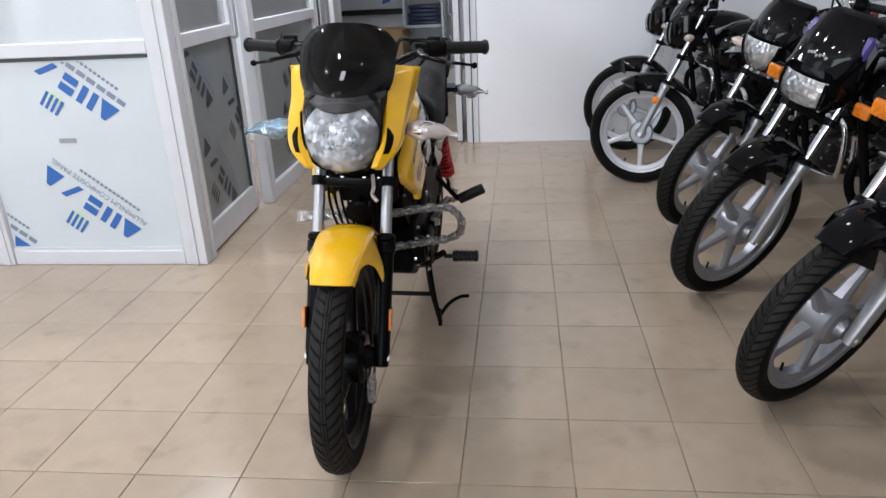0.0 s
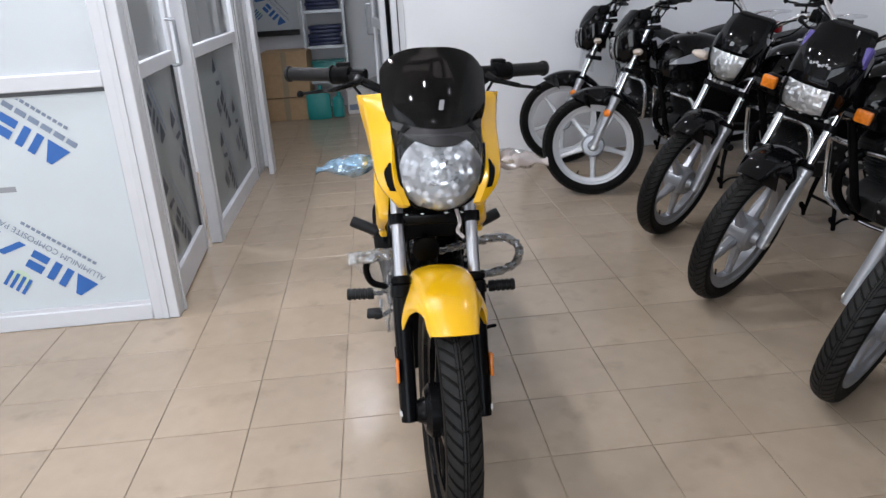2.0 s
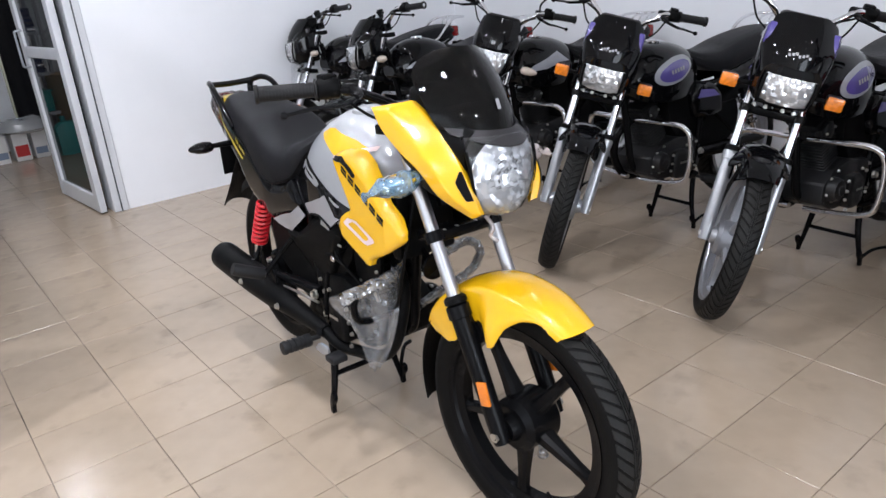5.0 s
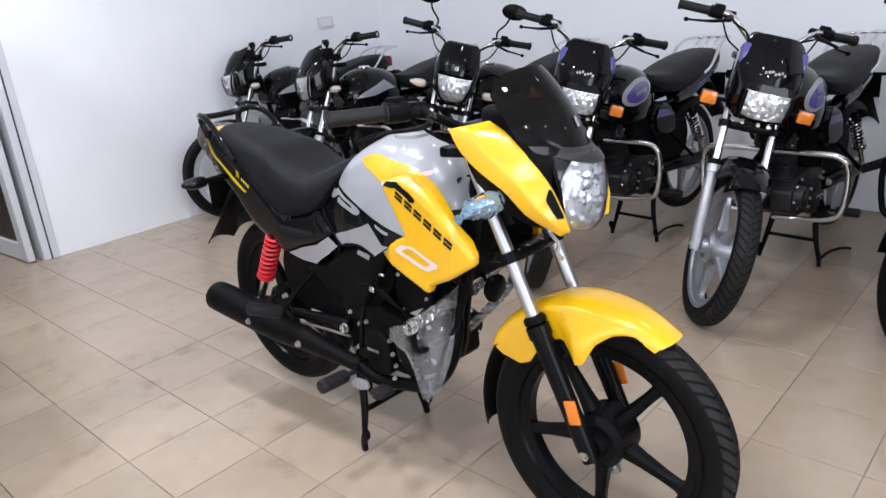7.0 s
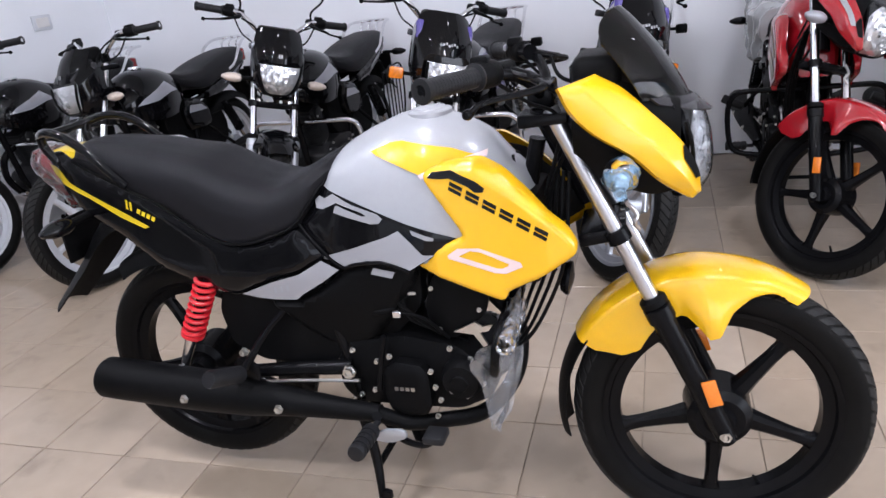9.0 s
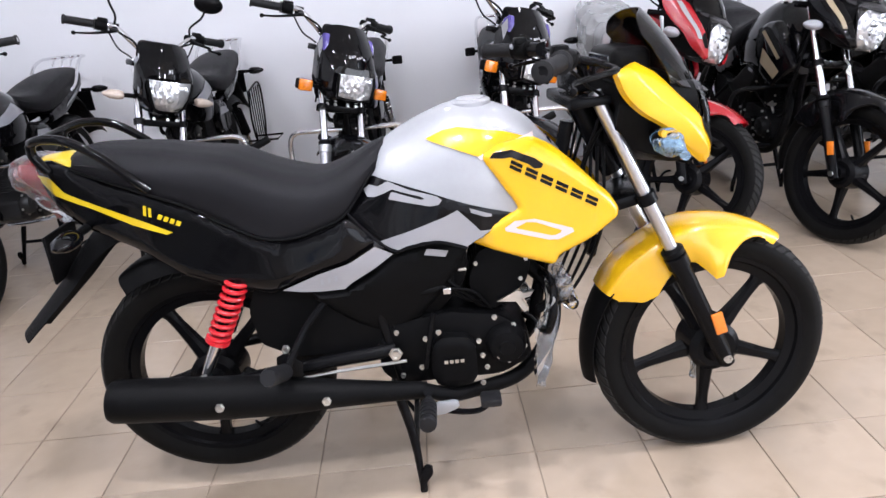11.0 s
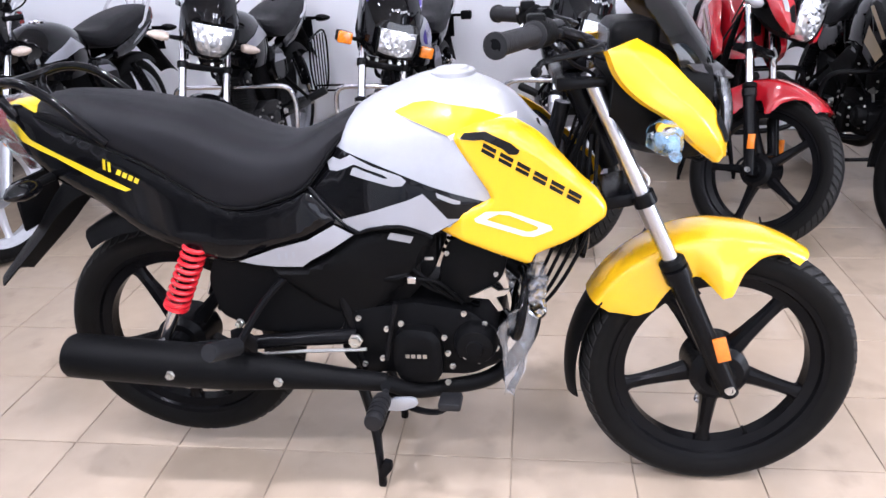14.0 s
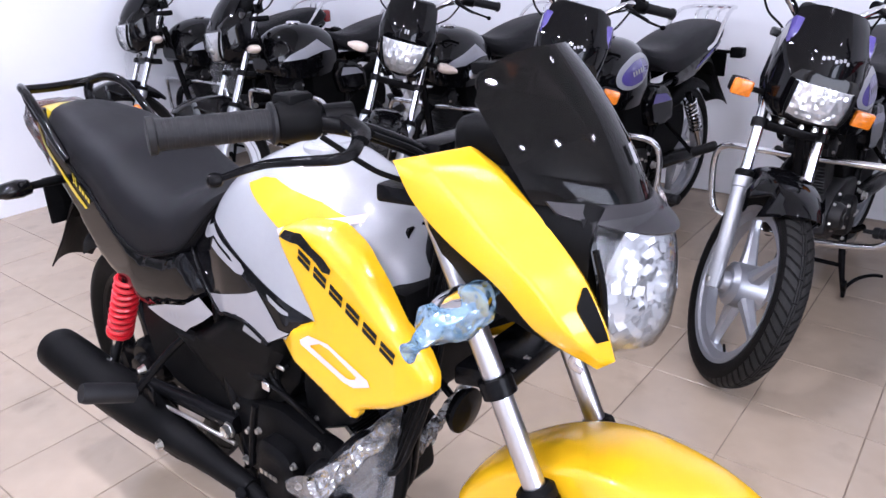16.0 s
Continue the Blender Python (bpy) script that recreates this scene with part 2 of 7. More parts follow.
M_REFLECT = base_material("headlamp_reflector", (0.98, 0.98, 0.99), 0.18, 0.65, coat=0.9, bump=0.4, bscale=90)
M_BULB = base_material("bulb_glass", (0.8, 0.8, 0.78), 0.15, 0.4)
M_MIRROR = base_material("mirror_glass", (0.9, 0.9, 0.9), 0.02, 1.0)
M_LENS = clear_material("headlamp_lens", (0.95, 0.96, 0.98), 0.05, 0.05, 0.17, 0.3, 30, (0.97, 0.97, 0.99))
M_LENSCLEAN = clear_material("clear_lens", (0.96, 0.97, 0.98), 0.03, 0.03, 0.012, 0.05, 80)
M_SMOKE = clear_material("smoked_windscreen", (0.20, 0.185, 0.18), 0.03, 0.02, 0.003)
M_FILM = clear_material("clear_wrapping_film", (0.93, 0.94, 0.95), 0.12, 0.025, 0.07, 0.12, 10)
M_FILMGLOSS = clear_material("glossy_wrapping_film", (0.93, 0.94, 0.94), 0.05, 0.20, 0.15, 1.0, 50)
M_FILMGREY = clear_material("loose_wrapping_film", (0.86, 0.88, 0.90), 0.10, 0.10, 0.16, 0.5, 16, (0.72, 0.74, 0.78))
M_FILMBL = clear_material("bluish_wrapping_film", (0.60, 0.80, 0.95), 0.10, 0.2, 0.36, 1.0, 40, (0.26, 0.50, 0.72))
M_FILMPK = clear_material("pinkish_wrapping_film", (0.92, 0.88, 0.87), 0.14, 0.2, 0.50, 0.7, 30, (0.78, 0.68, 0.66))
M_BAG = clear_material("milky_seat_bag", (0.85, 0.86, 0.87), 0.2, 0.14, 0.42, 0.6, 12, (0.75, 0.76, 0.77))
M_PANE = clear_material("window_glass", (0.90, 0.93, 0.93), 0.02, 0.05, 0.06)
M_PANEFROST = clear_material("misty_partition_glass", (0.90, 0.93, 0.93), 0.03, 0.05, 0.42, 0, 60, (0.70, 0.72, 0.74))
M_PANEDARK = clear_material("tinted_door_glass", (0.28, 0.30, 0.31), 0.02, 0.08, 0.02)


# ---- modelling helpers ----
def catmull(points, n):
    p = np.asarray(points, float)
    if len(p) == 2:
        return p[0] + (p[1] - p[0]) * np.linspace(0, 1, n)[:, None]
    q = np.vstack([2 * p[0] - p[1], p, 2 * p[-1] - p[-2]])
    out = []
    for s in np.linspace(0, len(p) - 1, n):
        i = min(int(s), len(p) - 2)
        t = s - i
        a, b, c, d = q[i : i + 4]
        out.append(0.5 * (2 * b + (c - a) * t + (2 * a - 5 * b + 4 * c - d) * t * t + (3 * b - a - 3 * c + d) * t**3))
    return np.array(out)


def linear(points, n):
    p = np.asarray(points, float)
    d = np.r_[0, np.cumsum(np.linalg.norm(np.diff(p, axis=0), axis=1))]
    s = np.linspace(0, d[-1], n)
    return np.stack([np.interp(s, d, p[:, k]) for k in range(p.shape[1])], 1)


def grid_mesh(rows, close_u=False, close_v=False, caps=False):
    """A surface through rows of points."""
    bm = bmesh.new()
    vs = [[bm.verts.new(p) for p in r] for r in rows]
    nu, nv = len(vs), len(vs[0])
    for i in range(nu - (0 if close_u else 1)):
        for j in range(nv - (0 if close_v else 1)):
            bm.faces.new((vs[i][j], vs[i][(j + 1) % nv], vs[(i + 1) % nu][(j + 1) % nv], vs[(i + 1) % nu][j]))
    if caps:
        bm.faces.new(vs[0][::-1])
        bm.faces.new(vs[-1])
    bmesh.ops.recalc_face_normals(bm, faces=bm.faces)
    return bm


def sheet(fn, nu, nv, thick):
    """A curved sheet fn(a, b) for a and b from 0 to 1, with a thickness."""
    bm = grid_mesh([[fn(i / nu, j / nv) for j in range(nv + 1)] for i in range(nu + 1)])
    if thick:
        bmesh.ops.solidify(bm, geom=bm.faces[:], thickness=thick)
        bmesh.ops.recalc_face_normals(bm, faces=bm.faces)
    return bm


def loft(keys, nu=28, nv=14, closed=True):
    """A body that is alike on both sides, through sections (u, [(v, z), ...]) from its top line round to its bottom line."""
    half = np.array([np.c_[np.full(nv, u), catmull(linear(p, 40), nv)] for u, p in keys])
    rows = np.stack([catmull(half[:, j], nu) for j in range(nv)], 1)
    rings = []
    for r in rows:
        other = r[1:-1][::-1] * (1, -1, 1) if closed else r[1:][::-1] * (1, -1, 1)
        rings.append(np.vstack([r, other]) if closed else np.vstack([other, r]))
    return grid_mesh(rings, close_v=closed, caps=closed)


def tube(points, r, n=10, steps=None, smooth=True, flat=1.0):
    """A round bar along points; r one radius or one for each point."""
    p = np.asarray(points, float)
    k = steps or (len(p) if not smooth else max(2, (len(p) - 1) * 6 + 1))
    rr = np.interp(np.linspace(0, 1, k), np.linspace(0, 1, len(p)), np.full(len(p), r) if np.isscalar(r) else r)
    c = catmull(p, k) if smooth else linear(p, k) if steps else p
    t = np.gradient(c, axis=0)
    t /= np.linalg.norm(t, axis=1)[:, None] + 1e-12
    a = np.cross(t[0], (0, 0, 1))
    if np.linalg.norm(a) < 0.1:
        a = np.cross(t[0], (0, 1, 0))
    rows = []
    for i in range(k):
        a = a - t[i] * a.dot(t[i])
        a /= np.linalg.norm(a)
        b = np.cross(t[i], a)
        rows.append([c[i] + rr[i] * (np.cos(w) * a + flat * np.sin(w) * b) for w in np.linspace(0, 2 * np.pi, n, endpoint=False)])
    return grid_mesh(rows, close_v=True, caps=True)


def lathe(profile, a, b, n=32, closed=False):
    """Turn a profile of (distance along, radius) round the line from a to b; distance in metres from a."""
    a, b = Vector(a), Vector(b)
    t = (b - a).normalized()
    s = t.cross(Vector((0, 0, 1)))
    s = (s if s.length > 0.1 else t.cross(Vector((1, 0, 0)))).normalized()
    w = t.cross(s)
    rows = [[a + t * d + (s * math.cos(2 * math.pi * i / n) + w * math.sin(2 * math.pi * i / n)) * max(r, 0.0004) for i in range(n)] for d, r in profile]
    return grid_mesh(rows, close_v=True, close_u=closed, caps=not closed)


def box(x0, x1, y0, y1, z0, z1, bevel=0.0, seg=1):
    bm = bmesh.new()
    bmesh.ops.create_cube(bm, size=1, matrix=Matrix.LocRotScale(((x0 + x1) / 2, (y0 + y1) / 2, (z0 + z1) / 2), None, (abs(x1 - x0), abs(y1 - y0), abs(z1 - z0))))
    if bevel:
        bmesh.ops.bevel(bm, geom=bm.edges[:], offset=bevel, segments=seg, affect="EDGES", profile=0.5)
    return bm


def prism(poly, v0, v1, bevel=0.0, seg=2):
    """A plate with the side outline poly of (u, z), from v0 to v1 across."""
    bm = bmesh.new()
    f = bm.faces.new([bm.verts.new((u, v0, z)) for u, z in poly])
    e = bmesh.ops.extrude_face_region(bm, geom=[f])
    bmesh.ops.translate(bm, verts=[v for v in e["geom"] if isinstance(v, bmesh.types.BMVert)], vec=(0, v1 - v0, 0))
    bmesh.ops.recalc_face_normals(bm, faces=bm.faces)
    if bevel:
        bmesh.ops.bevel(bm, geom=bm.edges[:], offset=bevel, segments=seg, affect="EDGES", profile=0.5)
    return bm


def smooth_outline(poly, cut=0.3, rounds=2):
    p = [np.array(q, float) for q in poly]
    for _ in range(rounds):
        q = []
        for i in range(len(p)):
            a, b = p[i], p[(i + 1) % len(p)]
            c = min(cut * 0.5, 0.010 / (np.linalg.norm(b - a) + 1e-9))
            q += [a + (b - a) * c, a + (b - a) * (1 - c)]
        p = q
    return p


def filled(poly, step):
    """A triangle net that fills a flat outline, and each point's distance from the outline."""
    from mathutils.geometry import delaunay_2d_cdt
    p = np.array(poly, float)
    ring = []
    for i in range(len(p)):
        a, b = p[i], p[(i + 1) % len(p)]
        n = max(1, int(np.linalg.norm(b - a) / step))
        ring += [a + (b - a) * k / n for k in range(n)]
    ring = np.array(ring)
    lo, hi = p.min(0), p.max(0)
    gx, gy = np.meshgrid(np.arange(lo[0], hi[0], step), np.arange(lo[1], hi[1], step))
    gx = gx + (np.arange(gx.shape[0]) % 2)[:, None] * step / 2
    pts = np.c_[gx.ravel(), gy.ravel()]
    q = np.roll(p, -1, 0)
    inside = np.zeros(len(pts), bool)
    for a, b in zip(p, q):
        hit = ((a[1] > pts[:, 1]) != (b[1] > pts[:, 1])) & (pts[:, 0] < (b[0] - a[0]) * (pts[:, 1] - a[1]) / (b[1] - a[1] + 1e-12) + a[0])
        inside ^= hit

    def reach(pp):
        d = np.full(len(pp), 9.0)
        for a, b in zip(p, q):
            ab = b - a
            t = np.clip(((pp - a) @ ab) / (ab @ ab + 1e-12), 0, 1)
            d = np.minimum(d, np.linalg.norm(pp - a - t[:, None] * ab, axis=1))
        return d

    pts = pts[inside]
    pts = pts[reach(pts) > step * 0.45]
    every = [Vector(v) for v in np.vstack([ring, pts])]
    edges = [(i, (i + 1) % len(ring)) for i in range(len(ring))]
    verts, _, faces = delaunay_2d_cdt(every, edges, [], 1, 1e-6)[:3]
    v = np.array([tuple(a) for a in verts])
    return v, [tuple(f) for f in faces], reach(v)


def pillow(poly, surf, side, depth=0.02, puff=0.008, rnd=0.014, step=0.012, rounding=True):
    """A shell with the side outline poly: its skin lies at surf(u, z) from the middle plane, with rounded rims turned in by depth."""
    v, faces, d = filled(smooth_outline(poly) if rounding else poly, step)
    bm = bmesh.new()
    lift = puff * np.sqrt(np.clip(1 - (1 - np.clip(d / rnd, 0, 1)) ** 2, 0, 1)) - puff
    top = [bm.verts.new((a[0], side * (surf(a[0], a[1]) + h), a[1])) for a, h in zip(v, lift)]
    for f in faces:
        bm.faces.new([top[i] for i in f])
    rim = [e for e in bm.edges if len(e.link_faces) == 1]
    ex = bmesh.ops.extrude_edge_only(bm, edges=rim)
    for w in ex["geom"]:
        if isinstance(w, bmesh.types.BMVert):
            w.co.y -= side * depth
    bmesh.ops.recalc_face_normals(bm, faces=bm.faces)
    c = sum((f.normal.y * f.calc_area() for f in bm.faces))
    if c * side < 0:
        bmesh.ops.reverse_faces(bm, faces=bm.faces)
    return bm


def decal(poly, surf, side, proud=0.0012, step=0.012, rounding=False):
    """A thin print that lies on the surface surf(u, z)."""
    v, faces, d = filled(smooth_outline(poly) if rounding else poly, step)
    bm = bmesh.new()
    top = [bm.verts.new((a[0], side * (surf(a[0], a[1]) + proud), a[1])) for a in v]
    for f in faces:
        bm.faces.new([top[i] for i in f])
    bmesh.ops.recalc_face_normals(bm, faces=bm.faces)
    if sum(f.normal.y for f in bm.faces) * side < 0:
        bmesh.ops.reverse_faces(bm, faces=bm.faces)
    return bm


def joined(*many):
    """Several pieces of one part in one bmesh."""
    out = bmesh.new()
    for b in many:
        m = bpy.data.meshes.new("t")
        b.to_mesh(m)
        b.free()
        out.from_mesh(m)
        bpy.data.meshes.remove(m)
    return out


def crumple(bm, amount, scale, seed=0.0):
    bm.normal_update()
    for v in bm.verts:
        v.co += v.normal * amount * noise.noise(v.co * scale + Vector((seed, seed, seed)))
    return bm


def mesh_of(name, bm, material, sharp=38):
    me = bpy.data.meshes.new(name)
    bm.to_mesh(me)
    bm.free()
    me.materials.append(material)
    for p in me.polygons:
        p.use_smooth = True
    me.set_sharp_from_angle(angle=radians(sharp))
    return me


def part(name, bm, material, parent, label="", sharp=38):
    ob = new(name, mesh_of(name, bm, material, sharp))
    ob.parent = parent
    if label:
        tagged(ob, label)
    return ob


def thing(name, m, label, category, group="", kind=""):
    ob = new(name)
    ob.empty_display_size = 0.1
    ob.matrix_basis = m
    return tagged(ob, label, category, group, kind)


def solid(name, bm, material, label, category="", kind="", group="", sharp=38):
    return tagged(new(name, mesh_of(name, bm, material, sharp)), label, category, group, kind)


# ---- the room ----
RX, BY = 3.035, 6.40          # wall behind the parked row, white end wall
LX, FY = -4.45, -2.95        # side wall and shop front, behind the walk


def wall(name, x0, x1, y0, y1, z0=0.0, z1=CEIL, label="plain white painted wall"):
    return solid(name, box(x0, x1, y0, y1, z0, z1), M_WALL, label, "wall", "structure")


wall("wall_end", 0.13, RX + 0.15, BY, BY + 0.15)
wall("wall_row_far", RX, RX + 0.15, 3.30, BY)
wall("wall_row_near", RX - 0.012, RX + 0.15, FY, 3.30)
wall("wall_side_low", LX - 0.15, LX, FY - 0.15, 3.9, 0, 0.45)
wall("wall_side_high", LX - 0.15, LX, FY - 0.15, 3.9, 2.55, CEIL)
wall("wall_side_a", LX - 0.15, LX, FY - 0.15, -0.25, 0.45, 2.55)
wall("wall_side_b", LX - 0.15, LX, 3.05, 3.9, 0.45, 2.55)
wall("wall_front_high", LX, RX, FY - 0.15, FY, 2.6, CEIL)
wall("wall_front_low", LX, RX, FY - 0.15, FY, 0, 0.3)
wall("wall_front_a", LX, -3.05, FY - 0.15, FY, 0.3, 2.6)
wall("wall_front_b", 1.25, RX, FY - 0.15, FY, 0.3, 2.6)
wall("wall_over_opening", -1.0, 0.13, BY, BY + 0.15, 2.3, CEIL)
wall("wall_office_end", LX, -0.97, 6.68, 6.80)
wall("wall_office_side", LX - 0.15, LX, 3.9, 6.8)
wall("wall_store_end", -2.2, 0.05, 9.55, 9.7)
wall("wall_store_left", -2.35, -2.2, 6.8, 9.7)
wall("wall_store_right", 1.6, 1.75, BY + 0.15, 9.7)
solid("ceiling", box(LX - 0.15, RX + 0.15, FY - 0.15, 9.7, CEIL, CEIL + 0.12), M_CEIL, "plain white painted ceiling", "ceiling", "structure")

# small blank plate on the end wall
plate = thing("wall_plate", pose(2.43, BY, 1.187), "small white blank switch plate on the wall", "switch plate")
part("cover", box(-0.075, 0.075, -0.012, 0.0, -0.045, 0.045, 0.004, 2), M_ALU, plate)
part("insert", box(-0.05, 0.05, -0.016, -0.011, -0.028, 0.028, 0.002), M_CARTON, plate, "pale grey insert")

# shop-front and side panes
for nm, a, b, along in (("window_1", -3.05, 1.25, "x"), ("window_2", -0.25, 3.05, "y")):
    z0, z1 = (0.3, 2.6) if along == "x" else (0.45, 2.55)
    if along == "x":
        w = thing(nm, pose(0, FY - 0.075, 0), "wide shop window with white metal frame", "window", kind="structure")
        n, T = 4, Matrix.Identity(4)
    else:
        w = thing(nm, pose(LX - 0.075, 0, 0, 0, 0, 90), "side window with white metal frame", "window", kind="structure")
        n, T = 3, Matrix.Identity(4)
    for k in range(n + 1):
        x = a + (b - a) * k / n
        part("window_frame", box(x - 0.025, x + 0.025, -0.03, 0.03, z0, z1, 0.004), M_ALU, w)
    for z in (z0 + 0.025, z1 - 0.025):
        part("window_frame", box(a + 0.026, b - 0.026, -0.029, 0.029, z - 0.025, z + 0.025, 0.004), M_ALU, w)
    for k in range(n):
        x = a + (b - a) * k / n
        p = part("pane", box(x + 0.026, x + (b - a) / n - 0.026, -0.003, 0.003, z0 + 0.051, z1 - 0.051), M_PANE, w)
        p.visible_shadow = False

# ceiling downlights
first = None
for x, y in LAMPS + [(-0.5, 7.9)]:
    if first is None:
        first = thing("ceiling_light", pose(x, y, CEIL), "round white recessed ceiling downlight", "ceiling light", "ceiling lights")
        part("trim_ring", lathe([(-0.03, 0.085), (-0.03, 0.11), (-0.004, 0.115), (0.0, 0.115), (0.0, 0.085)], (0, 0, 0), (0, 0, 1), 28, True), M_ALU, first)
    else:
        copy_thing(first, pose(x, y, CEIL))


# ---- the aluminium office partition ----
def slanted_bar(x, y, w, h, lean=0.0):
    return [(x, y), (x + w, y), (x + w + lean, y + h), (x + lean, y + h)]


def print_shape(polys, parent_m, material, name, parent, proud, label=""):
    """Flat printed shapes in a plane: outlines in (x, y) of parent_m."""
    bm = bmesh.new()
    for poly in polys:
        bm.faces.new([bm.verts.new(parent_m @ Vector((x, y, proud))) for x, y in poly])
    bmesh.ops.recalc_face_normals(bm, faces=bm.faces)
    n = parent_m.to_3x3() @ Vector((0, 0, 1))
    for f in bm.faces:
        if f.normal.dot(n) < 0:
            f.normal_flip()
    return part(name, bm, material, parent, label)


def words(text, size, m, material, parent, proud):
    cu = bpy.data.curves.new("words", "FONT")
    cu.body, cu.size = text, size
    tmp = new("lettering", cu)
    me = bpy.data.meshes.new_from_object(tmp)
    bpy.data.objects.remove(tmp)
    bpy.data.curves.remove(cu)
    me.materials.clear()
    me.materials.append(material)
    me.transform(m @ Matrix.Translation((0, 0, proud)))
    ob = new("lettering", me)
    ob.parent = parent
    return ob


def clip_poly(poly, lo, hi):
    """Keep the part of an outline within a rectangle."""
    for axis, lim, s in ((0, lo[0], 1), (0, hi[0], -1), (1, lo[1], 1), (1, hi[1], -1)):
        res = []
        for i in range(len(poly)):
            a, b = poly[i], poly[(i + 1) % len(poly)]
            ia, ib = s * (a[axis] - lim) >= 0, s * (b[axis] - lim) >= 0
            if ia:
                res.append(a)
            if ia != ib:
                t = (lim - a[axis]) / (b[axis] - a[axis])
                res.append((a[0] + (b[0] - a[0]) * t, a[1] + (b[1] - a[1]) * t))
        poly = res
        if len(poly) < 3:
            return []
    return poly


def film_print(m, lo, hi, cx, cy, turn, parent, lettered=True, ink=M_FILMBLUE, tint=M_FILMGREEN):
    """One printed mark of the protective film at (cx, cy) of a panel whose plane is m, cut off at the panel's edges."""
    c, s = math.cos(radians(turn)), math.sin(radians(turn))

    def put(polys):
        out = []
        for poly in polys:
            q = clip_poly([(cx + c * x - s * y, cy + s * x + c * y) for x, y in poly], lo, hi)
            if q:
                out.append(q)
        return out

    # the maker's mark as plain blue strokes
    strokes = []
    for k, kind in enumerate(("a", "n", "e", "x", "a")):
        x = -0.25 + 0.105 * k
        if kind == "a":
            strokes += [[(x, 0), (x + 0.092, 0), (x + 0.057, 0.085), (x + 0.035, 0.085)]]
        elif kind == "n":
            strokes += [slanted_bar(x, 0, 0.03, 0.085), slanted_bar(x + 0.052, 0, 0.03, 0.085)]
        elif kind == "e":
            strokes += [slanted_bar(x, 0, 0.07, 0.034), slanted_bar(x, 0.048, 0.07, 0.037)]
        else:
            strokes += [[(x, 0), (x + 0.03, 0), (x + 0.085, 0.085), (x + 0.055, 0.085)]]
    if put(strokes):
        print_shape(put(strokes), m, ink, "print", parent, 0.0022, "plain printed strokes")
    emblem = [[(0.02 + 0.05 * math.cos(t), 0.165 - 0.055 * math.sin(t)) for t in np.linspace(0, math.pi, 12)]]
    if put(emblem):
        print_shape([e for e in put(emblem)], m, tint, "emblem", parent, 0.0012, "pale printed half disc")
    bars = [slanted_bar(-0.025 + 0.026 * k, 0.13, 0.014, 0.075) for k in range(4)]
    if put(bars):
        print_shape(put(bars), m, ink, "print", parent, 0.0024, "plain printed bars")
    ends = [(cx + c * x - s * y, cy + s * x + c * y) for x, y in ((-0.26, -0.05), (0.24, -0.05))]
    inside = all(lo[0] < a < hi[0] and lo[1] < b < hi[1] for a, b in ends)
    if inside and lettered:
        words("ALUMINIUM COMPOSITE PANEL", 0.036, m @ pose(cx, cy, 0, 0, 0, turn) @ Matrix.Translation((-0.26, -0.048, 0)), M_PRINT, parent, 0.002)
    else:
        line = [slanted_bar(-0.26 + 0.052 * k, -0.046, 0.042, 0.022) for k in range(10)]
        if put(line):
            print_shape(put(line), m, M_PRINT, "print", parent, 0.002, "thin grey printed bars")
    web = [slanted_bar(-0.20 + 0.022 * k, -0.085, 0.016, 0.013) for k in range(15)]
    if put(web):
        print_shape(put(web), m, M_PRINT, "print", parent, 0.002, "thin grey printed bars")


PART_Y, PART_X = 3.935, -1.035
partition = thing("partition_front", pose(0, 0, 0), "white aluminium partition with film-covered panels and glass", "partition", kind="structure")
